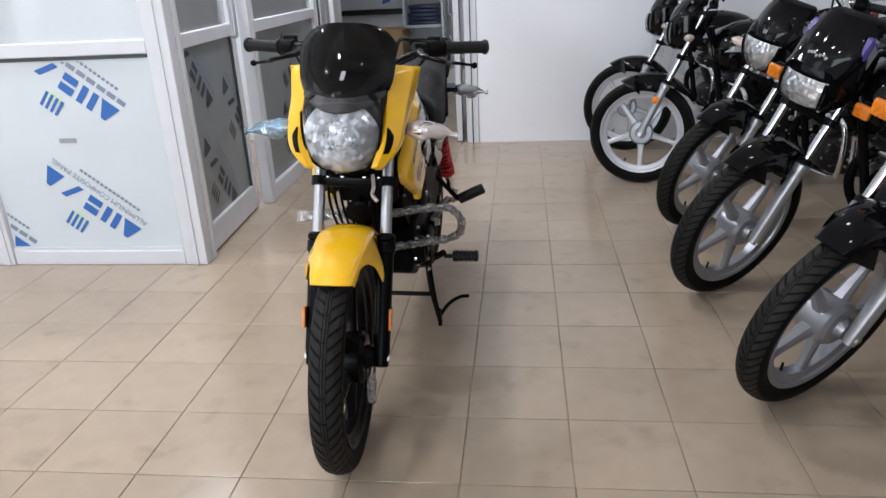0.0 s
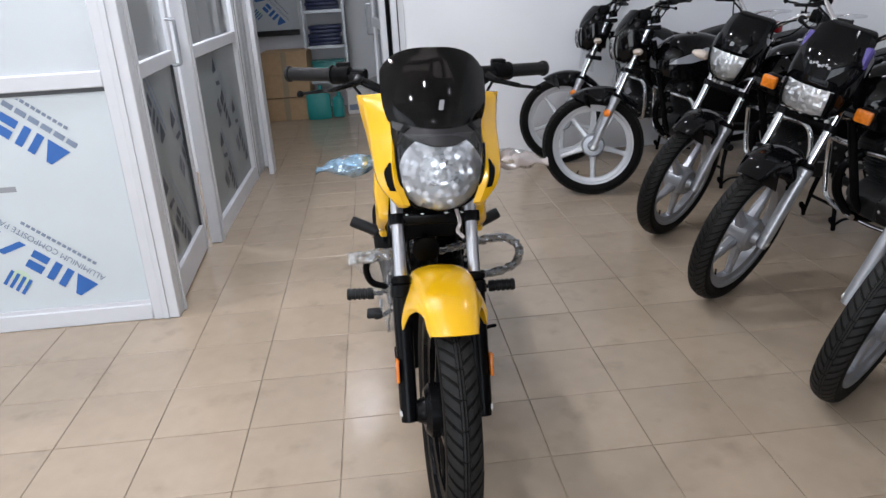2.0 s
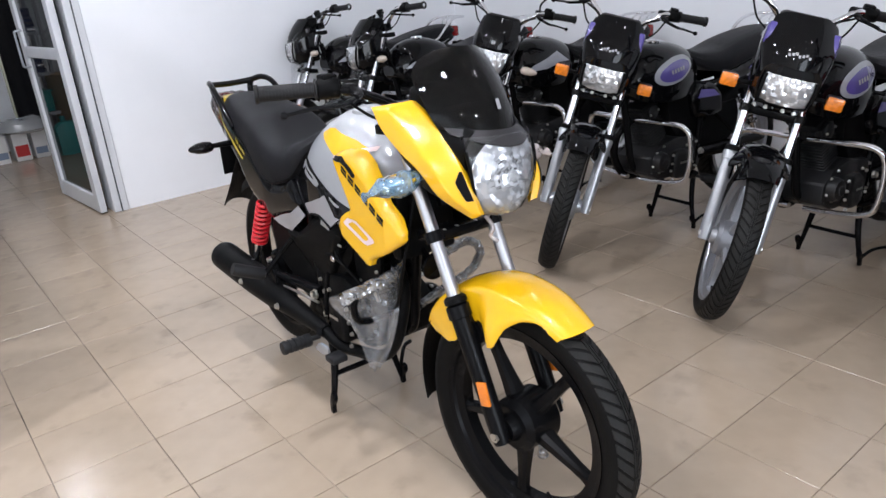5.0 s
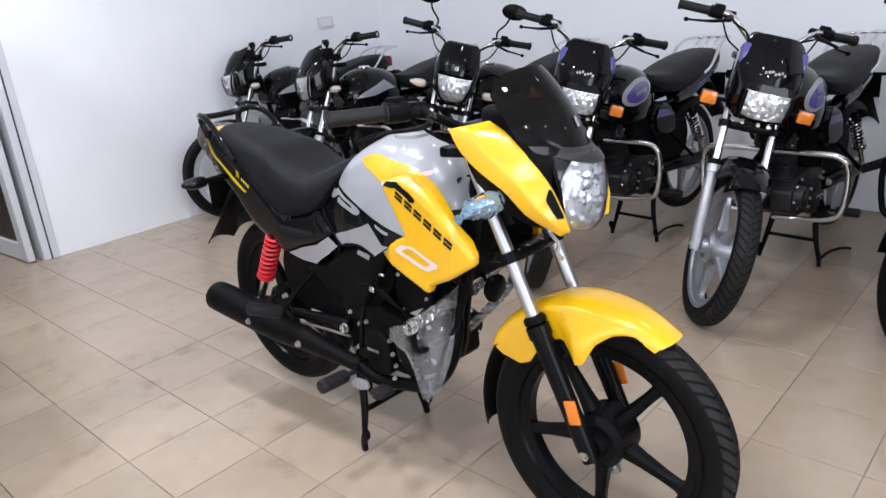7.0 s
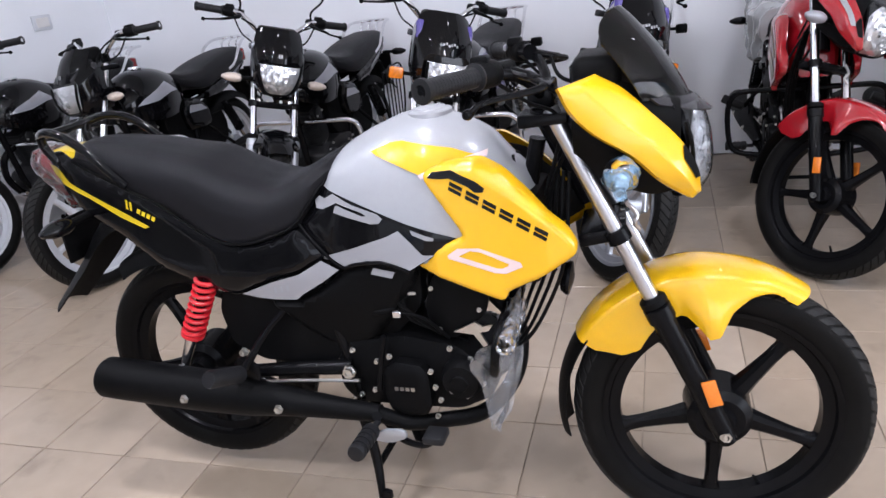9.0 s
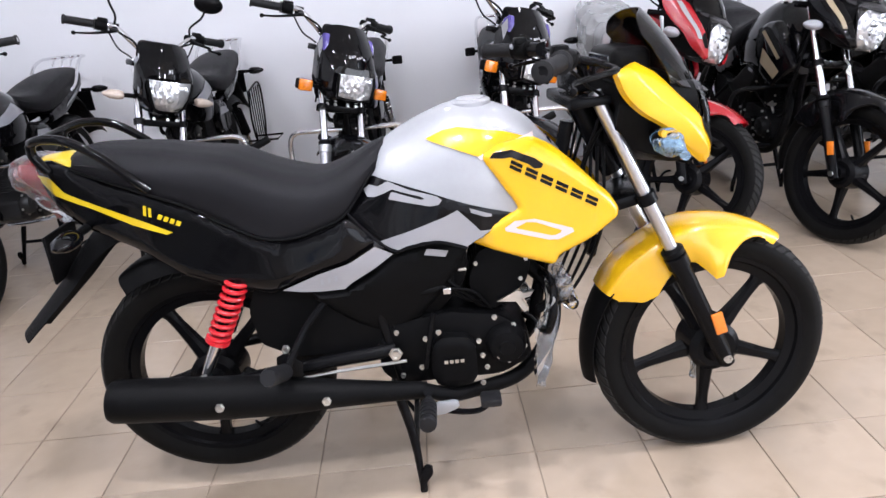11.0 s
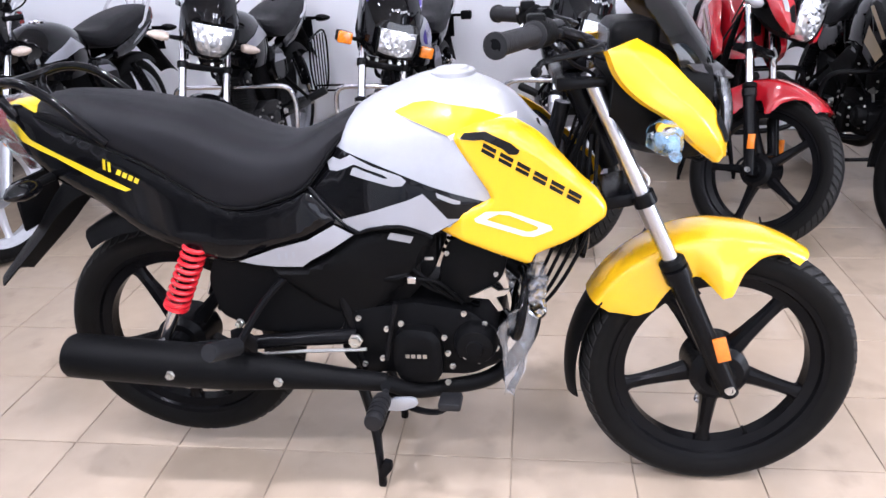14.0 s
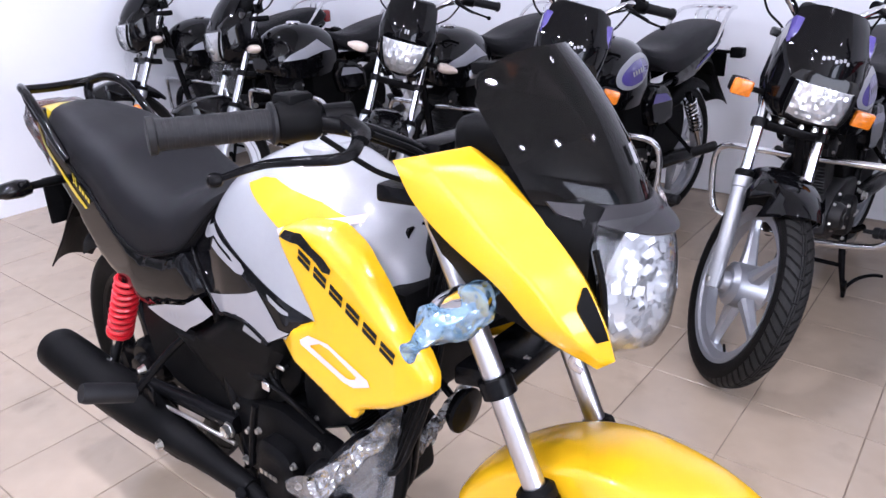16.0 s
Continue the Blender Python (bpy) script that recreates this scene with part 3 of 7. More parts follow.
# posts and rails of the front run, in the plane y = PART_Y (x from the corner to the left)
posts = [(-1.15, -1.04), (-2.10, -2.03), (-3.10, -3.03), (-4.45, -4.38)]
for a, b in posts:
    part("post", box(a, b, PART_Y, PART_Y + 0.065, 0.0, CEIL, 0.004), M_ALU, partition)
    part("post_rib", box((a + b) / 2 - 0.012, (a + b) / 2 + 0.012, PART_Y - 0.006, PART_Y + 0.001, 0.001, CEIL - 0.002, 0.002), M_ALU, partition)
for k in range(3):
    a, b = posts[k + 1][1] + 0.001, posts[k][0] - 0.001
    part("rail", box(a, b, PART_Y + 0.004, PART_Y + 0.061, 0.0, 0.072, 0.004), M_ALU, partition)
    part("rail", box(a, b, PART_Y + 0.004, PART_Y + 0.061, 0.985, 1.045, 0.004), M_ALU, partition)
    part("rail", box(a, b, PART_Y + 0.004, PART_Y + 0.061, 2.2, 2.26, 0.004), M_ALU, partition)
    for e0, e1 in ((0.072, 0.088), (0.969, 0.985)):
        part("gasket", box(a, b, PART_Y + 0.012, PART_Y + 0.05, e0, e1), M_GASKET if e0 > 0.5 else M_ALU, partition)
    panel = part("panel", box(a + 0.002, b - 0.002, PART_Y + 0.02, PART_Y + 0.028, 0.089, 0.968), M_SHEET, partition, "white panel under printed protective film")
    m = pose(0, PART_Y + 0.02, 0, 90, 0, 0)
    lo, hi = (a + 0.01, 0.095), (b - 0.01, 0.962)
    if k == 0:
        film_print(m, lo, hi, -1.545, 0.335, 141, panel)
        film_print(m, lo, hi, -1.53, 0.90, 141, panel)
        film_print(m, lo, hi, -2.13, 0.25, 141, panel)
        print_shape([slanted_bar(-1.66, 0.60, 0.085, 0.022)], m, M_GREYP, "print", panel, 0.001, "faint grey printed arrow")
    else:
        film_print(m, lo, hi, a + 0.62, 0.33, 141, panel)
        film_print(m, lo, hi, a + 0.5, 0.86, 141, panel)
    part("pane", box(a + 0.002, b - 0.002, PART_Y + 0.025, PART_Y + 0.031, 1.046, 2.199), M_PANEFROST, partition, "misty glass pane").visible_shadow = False
    part("pane", box(a + 0.002, b - 0.002, PART_Y + 0.025, PART_Y + 0.031, 2.261, CEIL - 0.002), M_PANEFROST, partition, "misty glass pane").visible_shadow = False

side = thing("partition_side", pose(0, 0, 0), "white aluminium partition wall beside the office door", "partition", kind="structure")
SX = PART_X
for y0, y1 in ((PART_Y + 0.066, PART_Y + 0.10), (4.90, 4.985), (6.25, 6.33), (6.42, 6.675)):
    part("post", box(SX - 0.065, SX, y0, y1, 0, CEIL, 0.004), M_ALU, side)
    part("post_rib", box(SX - 0.001, SX + 0.006, (y0 + y1) / 2 - 0.008, (y0 + y1) / 2 + 0.008, 0.001, CEIL - 0.002, 0.002), M_ALU, side)
part("post", box(SX - 0.05, SX - 0.012, 6.331, 6.419, 0, CEIL), M_GASKET, side, "dark recessed joint")
for z0, z1 in ((0.0, 0.10), (0.985, 1.05), (2.2, 2.26)):
    part("rail", box(SX - 0.061, SX - 0.004, 4.986, 6.249, z0, z1, 0.004), M_ALU, side)
part("rail", box(SX - 0.061, SX - 0.004, PART_Y + 0.101, 4.899, 2.2, 2.26, 0.004), M_ALU, side)
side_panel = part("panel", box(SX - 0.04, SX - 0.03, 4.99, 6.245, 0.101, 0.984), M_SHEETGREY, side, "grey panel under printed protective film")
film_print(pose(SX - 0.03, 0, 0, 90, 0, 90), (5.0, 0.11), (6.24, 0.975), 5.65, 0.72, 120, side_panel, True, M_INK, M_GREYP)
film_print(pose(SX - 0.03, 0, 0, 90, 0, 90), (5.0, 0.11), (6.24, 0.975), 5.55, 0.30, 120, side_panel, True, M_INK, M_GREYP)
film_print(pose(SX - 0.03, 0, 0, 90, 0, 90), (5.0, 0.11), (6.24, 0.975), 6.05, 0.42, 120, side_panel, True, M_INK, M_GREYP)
for z0, z1 in ((1.051, 2.199), (2.261, CEIL - 0.002)):
    part("pane", box(SX - 0.036, SX - 0.03, 4.99, 6.245, z0, z1), M_PANEFROST, side, "misty glass pane").visible_shadow = False
part("pane", box(SX - 0.036, SX - 0.03, PART_Y + 0.102, 4.898, 2.261, CEIL - 0.002), M_PANEFROST, side, "misty glass pane").visible_shadow = False

# the office door, just ajar inwards
door = thing("door_1", pose(SX - 0.018, PART_Y + 0.104, 0, 0, 0, 3.0), "closed white aluminium office door with film-covered lower panel", "door", kind="structure")
for y0, y1 in ((0.0, 0.055), (0.735, 0.79)):
    part("stile", box(-0.045, 0, y0, y1, 0.012, 2.19, 0.004), M_ALU, door)
for z0, z1 in ((0.012, 0.15), (0.985, 1.05), (2.12, 2.19)):
    part("rail", box(-0.043, -0.002, 0.056, 0.734, z0, z1, 0.004), M_ALU, door)
for e in ((0.056, 0.066), (0.724, 0.734)):
    part("gasket", box(-0.03, -0.008, e[0], e[1], 0.151, 0.984), M_GASKET, door)
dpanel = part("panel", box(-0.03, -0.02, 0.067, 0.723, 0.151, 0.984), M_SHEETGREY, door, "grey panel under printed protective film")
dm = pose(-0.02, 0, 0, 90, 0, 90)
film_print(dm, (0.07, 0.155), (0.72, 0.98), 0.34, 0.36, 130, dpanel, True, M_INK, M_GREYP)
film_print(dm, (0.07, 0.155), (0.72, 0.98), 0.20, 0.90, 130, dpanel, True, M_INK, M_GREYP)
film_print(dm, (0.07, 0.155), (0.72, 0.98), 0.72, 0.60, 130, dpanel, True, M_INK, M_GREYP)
part("pane", box(-0.028, -0.022, 0.058, 0.732, 1.051, 2.119), M_PANEFROST, door, "misty glass pane").visible_shadow = False
part("handle", tube([(0.0, 0.70, 0.98), (0.035, 0.70, 0.985), (0.04, 0.70, 1.02), (0.04, 0.70, 1.16), (0.035, 0.70, 1.19), (0.0, 0.70, 1.195)], 0.008, 8), M_STEEL, door, "grey metal pull handle")

# opened glass door of the store at the end of the passage
jamb = thing("door_frame", pose(0, 0, 0), "white aluminium door frame at the end wall", "door frame", kind="structure")
part("jamb", box(0.035, 0.129, BY - 0.012, BY + 0.16, 0, 2.299, 0.004), M_ALU, jamb)
part("jamb_rib", box(0.078, 0.086, BY - 0.018, BY - 0.0115, 0.001, 2.298), M_GASKET, jamb, "dark joint line")
part("jamb", box(-0.968, -0.93, BY + 0.0, BY + 0.12, 0, 2.299, 0.004), M_ALU, jamb)
part("head", box(-0.929, 0.034, BY, BY + 0.12, 2.24, 2.299, 0.004), M_ALU, jamb)
leaf = thing("door_2", pose(0.0, BY + 0.02, 0, 0, 0, 4), "opened white aluminium door leaf with dark tinted glass", "door", kind="structure")
for y0, y1 in ((0.0, 0.075), (0.745, 0.82)):
    part("stile", box(-0.045, 0.0, y0, y1, 0.01, 2.2, 0.004), M_ALU, leaf)
for z0, z1 in ((0.01, 0.12), (0.98, 1.05), (2.12, 2.2)):
    part("rail", box(-0.043, -0.002, 0.076, 0.744, z0, z1, 0.004), M_ALU, leaf)
part("pane", box(-0.026, -0.02, 0.077, 0.743, 0.121, 0.979), M_PANEDARK, leaf, "dark tinted glass")
part("pane", box(-0.026, -0.02, 0.077, 0.743, 1.051, 2.119), M_PANEDARK, leaf, "dark tinted glass")
part("handle", tube([(-0.045, 0.70, 0.92), (-0.085, 0.70, 0.925), (-0.09, 0.70, 0.96), (-0.09, 0.70, 1.12), (-0.085, 0.70, 1.15), (-0.045, 0.70, 1.155)], 0.008, 8), M_STEEL, leaf, "grey metal pull handle")

# ---- the store beyond the opening ----
rng = random.Random(4)
# black sheet, with the dark of the unlit store end put into its colour
curtain = sheet(lambda a, b: (0.06 + 1.5 * a, 9.45 + 0.03 * math.sin(38 * a) + 0.012 * math.sin(91 * a), 0.02 + 2.5 * b), 90, 6, 0.006)
solid("curtain", curtain, M_UNLIT, "black sheet standing for the unlit end of the store", "curtain")
for k, (z, w) in enumerate(((0.0, 0.46), (0.24, 0.50), (0.47, 0.47))):
    b = thing("cardboard_box", pose(-1.06 + 0.02 * k, 8.95, z, 0, 0, 2 - 3 * k), "brown cardboard carton in a stack on the floor", "box", "stacked cartons")
    part("carton", box(-w / 2, w / 2, -0.2, 0.2, 0, 0.232, 0.004), M_CARD, b)
    part("tape", box(-0.028, 0.028, -0.2015, -0.2, 0.001, 0.231), M_GOLD, b, "tan parcel tape")
rack = thing("storage_rack", pose(-0.6, 9.15, 0), "grey steel shelf rack holding navy packs", "rack")
for x in (-0.21, 0.21):
    for y in (-0.14, 0.14):
        part("upright", box(x - 0.014, x + 0.014, y - 0.014, y + 0.014, 0, 1.75, 0.002), M_STEEL, rack)
for z in (0.36, 0.72, 1.08, 1.44, 1.73):
    part("shelf", box(-0.195, 0.195, -0.125, 0.125, z - 0.02, z, 0.003), M_STEEL, rack)
    part("shelf_lip", box(-0.195, 0.195, -0.153, -0.141, z - 0.03, z + 0.004, 0.002), M_STEEL, rack)
for z in (0.72, 1.08, 1.44):
    for k in range(5):
        b = solid("pack", box(-0.17, 0.17, -0.115, 0.115, 0, 0.04, 0.012, 2), M_NAVY, "folded dark navy plastic-wrapped pack on the rack", "pack", group="packs on the rack")
        b.matrix_basis = pose(-0.6 + rng.uniform(-0.01, 0.01), 9.15, z + 0.0415 * k, 0, 0, rng.uniform(-4, 4))
crate = thing("plastic_crate", pose(-0.6, 9.15, 0.36), "teal plastic crate on the rack", "crate")
part("tub", box(-0.17, 0.17, -0.11, 0.11, 0, 0.2, 0.02, 3), M_TEAL, crate)
part("rim", box(-0.178, 0.178, -0.118, 0.118, 0.185, 0.2005, 0.004), M_TEAL, crate)


def can(name, x, y, h, w, mat, label):
    c = thing(name, pose(x, y, 0, 0, 0, rng.uniform(-10, 10)), label, "oil can", "oil cans")
    part("body", loft([(-w / 2, [(0, h * 0.72), (0.05, h * 0.70), (0.055, h * 0.35), (0.05, 0.01), (0, 0)]), (-w / 4, [(0, h * 0.82), (0.055, h * 0.78), (0.065, h * 0.4), (0.06, 0.0), (0, 0)]), (w / 4, [(0, h * 0.84), (0.055, h * 0.8), (0.065, h * 0.4), (0.06, 0.0), (0, 0)]), (w / 2, [(0, h * 0.7), (0.05, h * 0.68), (0.055, h * 0.35), (0.05, 0.01), (0, 0)])], 12, 10), mat, c)
    part("cap", lathe([(0, 0.018), (0.0, 0.022), (h * 0.16, 0.022), (h * 0.17, 0.016)], (w * 0.12, 0, h * 0.8), (w * 0.12, 0, h), 14), M_REDPRINT if mat is M_CARTON else mat, c)


can("oil_can", -0.72, 8.72, 0.36, 0.24, M_TEAL, "teal plastic oil can standing on the floor")
can("oil_can", -0.52, 8.76, 0.27, 0.11, M_TEAL, "small teal plastic oil can on the floor")
for x, w, mt in ((-0.30, 0.26, None), (-0.06, 0.13, M_REDPRINT), (0.10, 0.12, None)):
    b = thing("small_carton", pose(x, 8.98, 0, 0, 0, rng.uniform(-5, 5)), "white printed carton on the store floor", "box", "small cartons")
    part("carton", box(-w / 2, w / 2, -0.09, 0.09, 0, 0.25, 0.003), M_CARTON, b)
    part("print", box(-w / 2 + 0.012, w / 2 - 0.012, -0.0915, -0.09, 0.04, 0.10 if mt is None else 0.14), mt or M_PRINT, b, "plain printed band")
heap = lathe([(0, 0.20), (0.05, 0.24), (0.14, 0.20), (0.2, 0.1), (0.22, 0.02)], (0.0, 9.2, 0.28), (0.0, 9.2, 0.5), 24)
crumple(heap, 0.05, 9)
for v in heap.verts:
    v.co.z = 0.25 + (v.co.z - 0.28) * 0.6
bag = solid("plastic_bag", heap, M_BAG, "crumpled clear plastic bag lying on the cartons", "plastic bag")
bag.location.y = -0.22
sheetp = thing("panel_sheet", pose(-1.32, 9.54, 0), "white panel sheet with printed film leaning in the store", "panel")
sp = part("sheet", box(-0.45, 0.42, -0.012, 0, 0.88, 1.9), M_SHEET, sheetp)
part("ledge", box(-0.45, 0.42, -0.05, 0, 0.82, 0.879), M_GREYENG, sheetp, "dark metal ledge under the sheet")
film_print(pose(0, -0.0125, 0, 90, 0, 0), (-0.44, 0.9), (0.41, 1.88), 0.12, 1.15, 130, sp)

# office interior, seen through the glass
chair = thing("office_chair", pose(-2.45, 4.75, 0, 0, 0, 20), "black high-backed office chair behind the glass", "chair")
part("backrest", loft([(-0.05, [(0, 1.30), (0.20, 1.27), (0.25, 1.0), (0.22, 0.62), (0, 0.6)]), (0.0, [(0, 1.33), (0.22, 1.30), (0.27, 1.0), (0.24, 0.6), (0, 0.58)]), (0.06, [(0, 1.30), (0.20, 1.27), (0.25, 1.0), (0.22, 0.62), (0, 0.6)])], 10, 16), M_SEAT, chair)
part("seat", box(0.05, 0.5, -0.25, 0.25, 0.45, 0.54, 0.03, 3), M_SEAT, chair)
part("column", lathe([(0, 0.03), (0.4, 0.03)], (0.27, 0, 0.05), (0.27, 0, 1), 14), M_CHROME, chair)
for k in range(5):
    a = 2 * math.pi * k / 5
    part("foot", tube([(0.27, 0, 0.075), (0.27 + 0.3 * math.cos(a), 0.3 * math.sin(a), 0.03)], 0.025, 8, smooth=False), M_BLACKM, chair)


# ---- motorcycles ----
# A motorcycle stands on its centre stand with its rear axle over the origin: x forward, y to its left, z up.
FA, RA = (1.249, 0.304), (-0.034, 0.360)   # front and rear axle (x, z)
RAKE = math.atan(0.467)                    # lean of the fork
FORK_V = 0.093


def fork_at(z):
    return 1.249 - (z - 0.308) * math.tan(RAKE)


HEAD = Vector((fork_at(0.95) - 0.035, 0, 0.95))
AXIS = Vector((-math.sin(RAKE), 0, math.cos(RAKE)))


class Bike:
    """Collects the parts of one motorcycle; those of the front end are turned with the handlebar."""

    def __init__(self, root, steer, sag=0.022, back=0.0, lift=0.0):
        self.root, self.sag, self.back, self.lift, self.rise = root, sag, back, lift, 0.0
        self.turn = Matrix.Translation(HEAD) @ Matrix.Rotation(radians(steer), 4, AXIS) @ Matrix.Translation(-HEAD)

    def add(self, name, bm, mat, label="", front=False, parent=None, sharp=38):
        if front:
            if not name.startswith(("fork", "dust", "lower_clamp", "upper_clamp")):
                for v in bm.verts:
                    k = min(max((v.co.z - 0.60) / 0.15, 0.0), 1.0)
                    v.co.x -= self.back * k
                    v.co.z += self.lift * k
            bmesh.ops.transform(bm, matrix=self.turn, verts=bm.verts)
        else:
            # the tail sits a little lower on its springs
            for v in bm.verts:
                v.co.z -= (self.sag * max(0.0, 1 - v.co.x) - self.rise) * min(max(v.co.z / 0.25, 0.0), 1.0)
        return part(name, bm, mat, parent or self.root, label, sharp)


def marks(bk, bms, mat, label, parent, front=False, name="printed_mark"):
    for b in bms:
        bk.add(name, b, mat, label, front=front, parent=parent)


def tyre_profile(R, w, rim):
    h = w / 2
    return [(-h * 0.62, rim - 0.004), (-h * 0.80, rim + 0.010), (-h, rim + (R - rim) * 0.45), (-h * 0.93, R - 0.018), (-h * 0.70, R - 0.0075), (-h * 0.38, R - 0.002), (0, R), (h * 0.38, R - 0.002), (h * 0.70, R - 0.0075), (h * 0.93, R - 0.018), (h, rim + (R - rim) * 0.45), (h * 0.80, rim + 0.010), (h * 0.62, rim - 0.004)]


def tread(c, R, w, n=58):
    """Raised slanted lugs on the crown and shoulders, and two centre ribs."""
    h = w / 2
    prof = np.array(tyre_profile(R, w, R - 0.06))
    crown = prof[3:10]

    def at(s, ang, up):
        v = np.interp(s, np.linspace(-1, 1, len(crown)), crown[:, 0])
        r = np.interp(s, np.linspace(-1, 1, len(crown)), crown[:, 1]) + up
        return (c[0] + r * math.cos(ang), v, c[1] + r * math.sin(ang))

    bm = bmesh.new()

    def lug(s0, s1, a0, a1, sweep, up, cuts):
        st = 2 * math.pi / n
        top, low = [], []
        for k in range(cuts + 1):
            s = s0 + (s1 - s0) * k / cuts
            da = sweep * (abs(s) - abs(s0)) * st
            top.append([bm.verts.new(at(s, a0 + da, up)), bm.verts.new(at(s, a1 + da, up))])
            low.append([bm.verts.new(at(s, a0 + da, -0.002)), bm.verts.new(at(s, a1 + da, -0.002))])
        for k in range(cuts):
            bm.faces.new((top[k][0], top[k][1], top[k + 1][1], top[k + 1][0]))
            bm.faces.new((low[k][0], top[k][0], top[k + 1][0], low[k + 1][0]))
            bm.faces.new((low[k][1], low[k + 1][1], top[k + 1][1], top[k][1]))
        bm.faces.new((top[0][0], low[0][0], low[0][1], top[0][1]))
        bm.faces.new((top[-1][0], top[-1][1], low[-1][1], low[-1][0]))

    for i in range(n):
        a = 2 * math.pi * i / n
        st = 2 * math.pi / n
        for sg in (-1, 1):
            off = 0.0 if sg < 0 else st / 2
            lug(sg * 0.17, sg * 0.98, a + off, a + off + st * 0.70, 1.3, 0.0045, 4)
            if i % 2 == 0:
                lug(sg * 0.035, sg * 0.12, a, a + 2 * st * 0.94, 0, 0.0055, 1)
    bmesh.ops.recalc_face_normals(bm, faces=bm.faces)
    return bm


def wheel(bk, c, mat, front, R=0.304, w=0.082, phase=-90, drum=None, name="front_wheel"):
    """Tyre, alloy rim, five spokes, hub and brake drum."""
    rim = R - 0.068
    a, b = (c[0], 0, c[1]), (c[0], 1, c[1])
    hub = bk.add(name, lathe([(-0.055, 0.02), (-0.055, 0.05), (-0.042, 0.066), (0.040, 0.070), (0.052, 0.060), (0.055, 0.02)], a, b, 28), drum or mat, front=front)
    bk.add("tyre", lathe(tyre_profile(R, w, rim), a, b, 72, True), M_RUBBER, front=front, parent=hub)
    bk.add("tread", tread(c, R - 0.002, w, 60), M_TREADLIT, front=front, parent=hub)
    bk.add("rim", lathe([(-0.034, rim + 0.006), (-0.030, rim - 0.006), (-0.022, rim - 0.010), (-0.016, rim - 0.032), (0.016, rim - 0.032), (0.022, rim - 0.010), (0.030, rim - 0.006), (0.034, rim + 0.006), (0.020, rim + 0.004), (-0.020, rim + 0.004)], a, b, 64, True), mat, front=front, parent=hub)
    for k in range(5):
        t = radians(phase + 72 * k)
        d, s = Vector((math.cos(t), 0, math.sin(t))), Vector((-math.sin(t), 0, math.cos(t)))
        o = Vector((c[0], 0, c[1]))
        rows = []
        for r, hw, hv in ((0.045, 0.022, 0.026), (0.10, 0.0165, 0.019), (0.16, 0.0135, 0.014), (rim - 0.043, 0.014, 0.013), (rim - 0.024, 0.024, 0.014)):
            rows.append([o + d * r + s * x + Vector((0, y, 0)) for x, y in ((-hw, -hv * 0.55), (-hw * 0.55, -hv), (hw * 0.55, -hv), (hw, -hv * 0.55), (hw, hv * 0.55), (hw * 0.55, hv), (-hw * 0.55, hv), (-hw, hv * 0.55))])
        bk.add("spoke", grid_mesh(rows, close_v=True, caps=True), mat, front=front, parent=hub)
    bk.add("hub_cap", lathe([(-0.075, 0.012), (-0.074, 0.026), (-0.056, 0.034), (0.056, 0.034), (0.074, 0.026), (0.075, 0.012)], a, b, 20), drum or mat, front=front, parent=hub)
    t = radians(phase + 28)
    bk.add("valve", tube([(c[0] + (rim - 0.02) * math.cos(t), 0, c[1] + (rim - 0.02) * math.sin(t)), (c[0] + (rim - 0.055) * math.cos(t), -0.012, c[1] + (rim - 0.055) * math.sin(t))], [0.005, 0.0035], 8, smooth=False), M_BLACKM, front=front, parent=hub)
    return hub


def bolt(p, d, r=0.007, h=0.006):
    return lathe([(0, r * 1.3), (h * 0.3, r * 1.3), (h * 0.3, r), (h, r), (h, r * 0.6), (h * 0.7, r * 0.5)], p, Vector(p) + Vector(d), 6)


def coil(a, b, R, r, turns, n=8):
    a, b = np.array(a, float), np.array(b, float)
    t = (b - a) / np.linalg.norm(b - a)
    s = np.cross(t, (0, 1, 0))
    s /= np.linalg.norm(s)
    w = np.cross(t, s)
    k = int(turns * 14)
    pts = [a + (b - a) * i / k + R * (np.cos(2 * np.pi * turns * i / k) * s + np.sin(2 * np.pi * turns * i / k) * w) for i in range(k + 1)]
    return tube(pts, r, n, smooth=False)


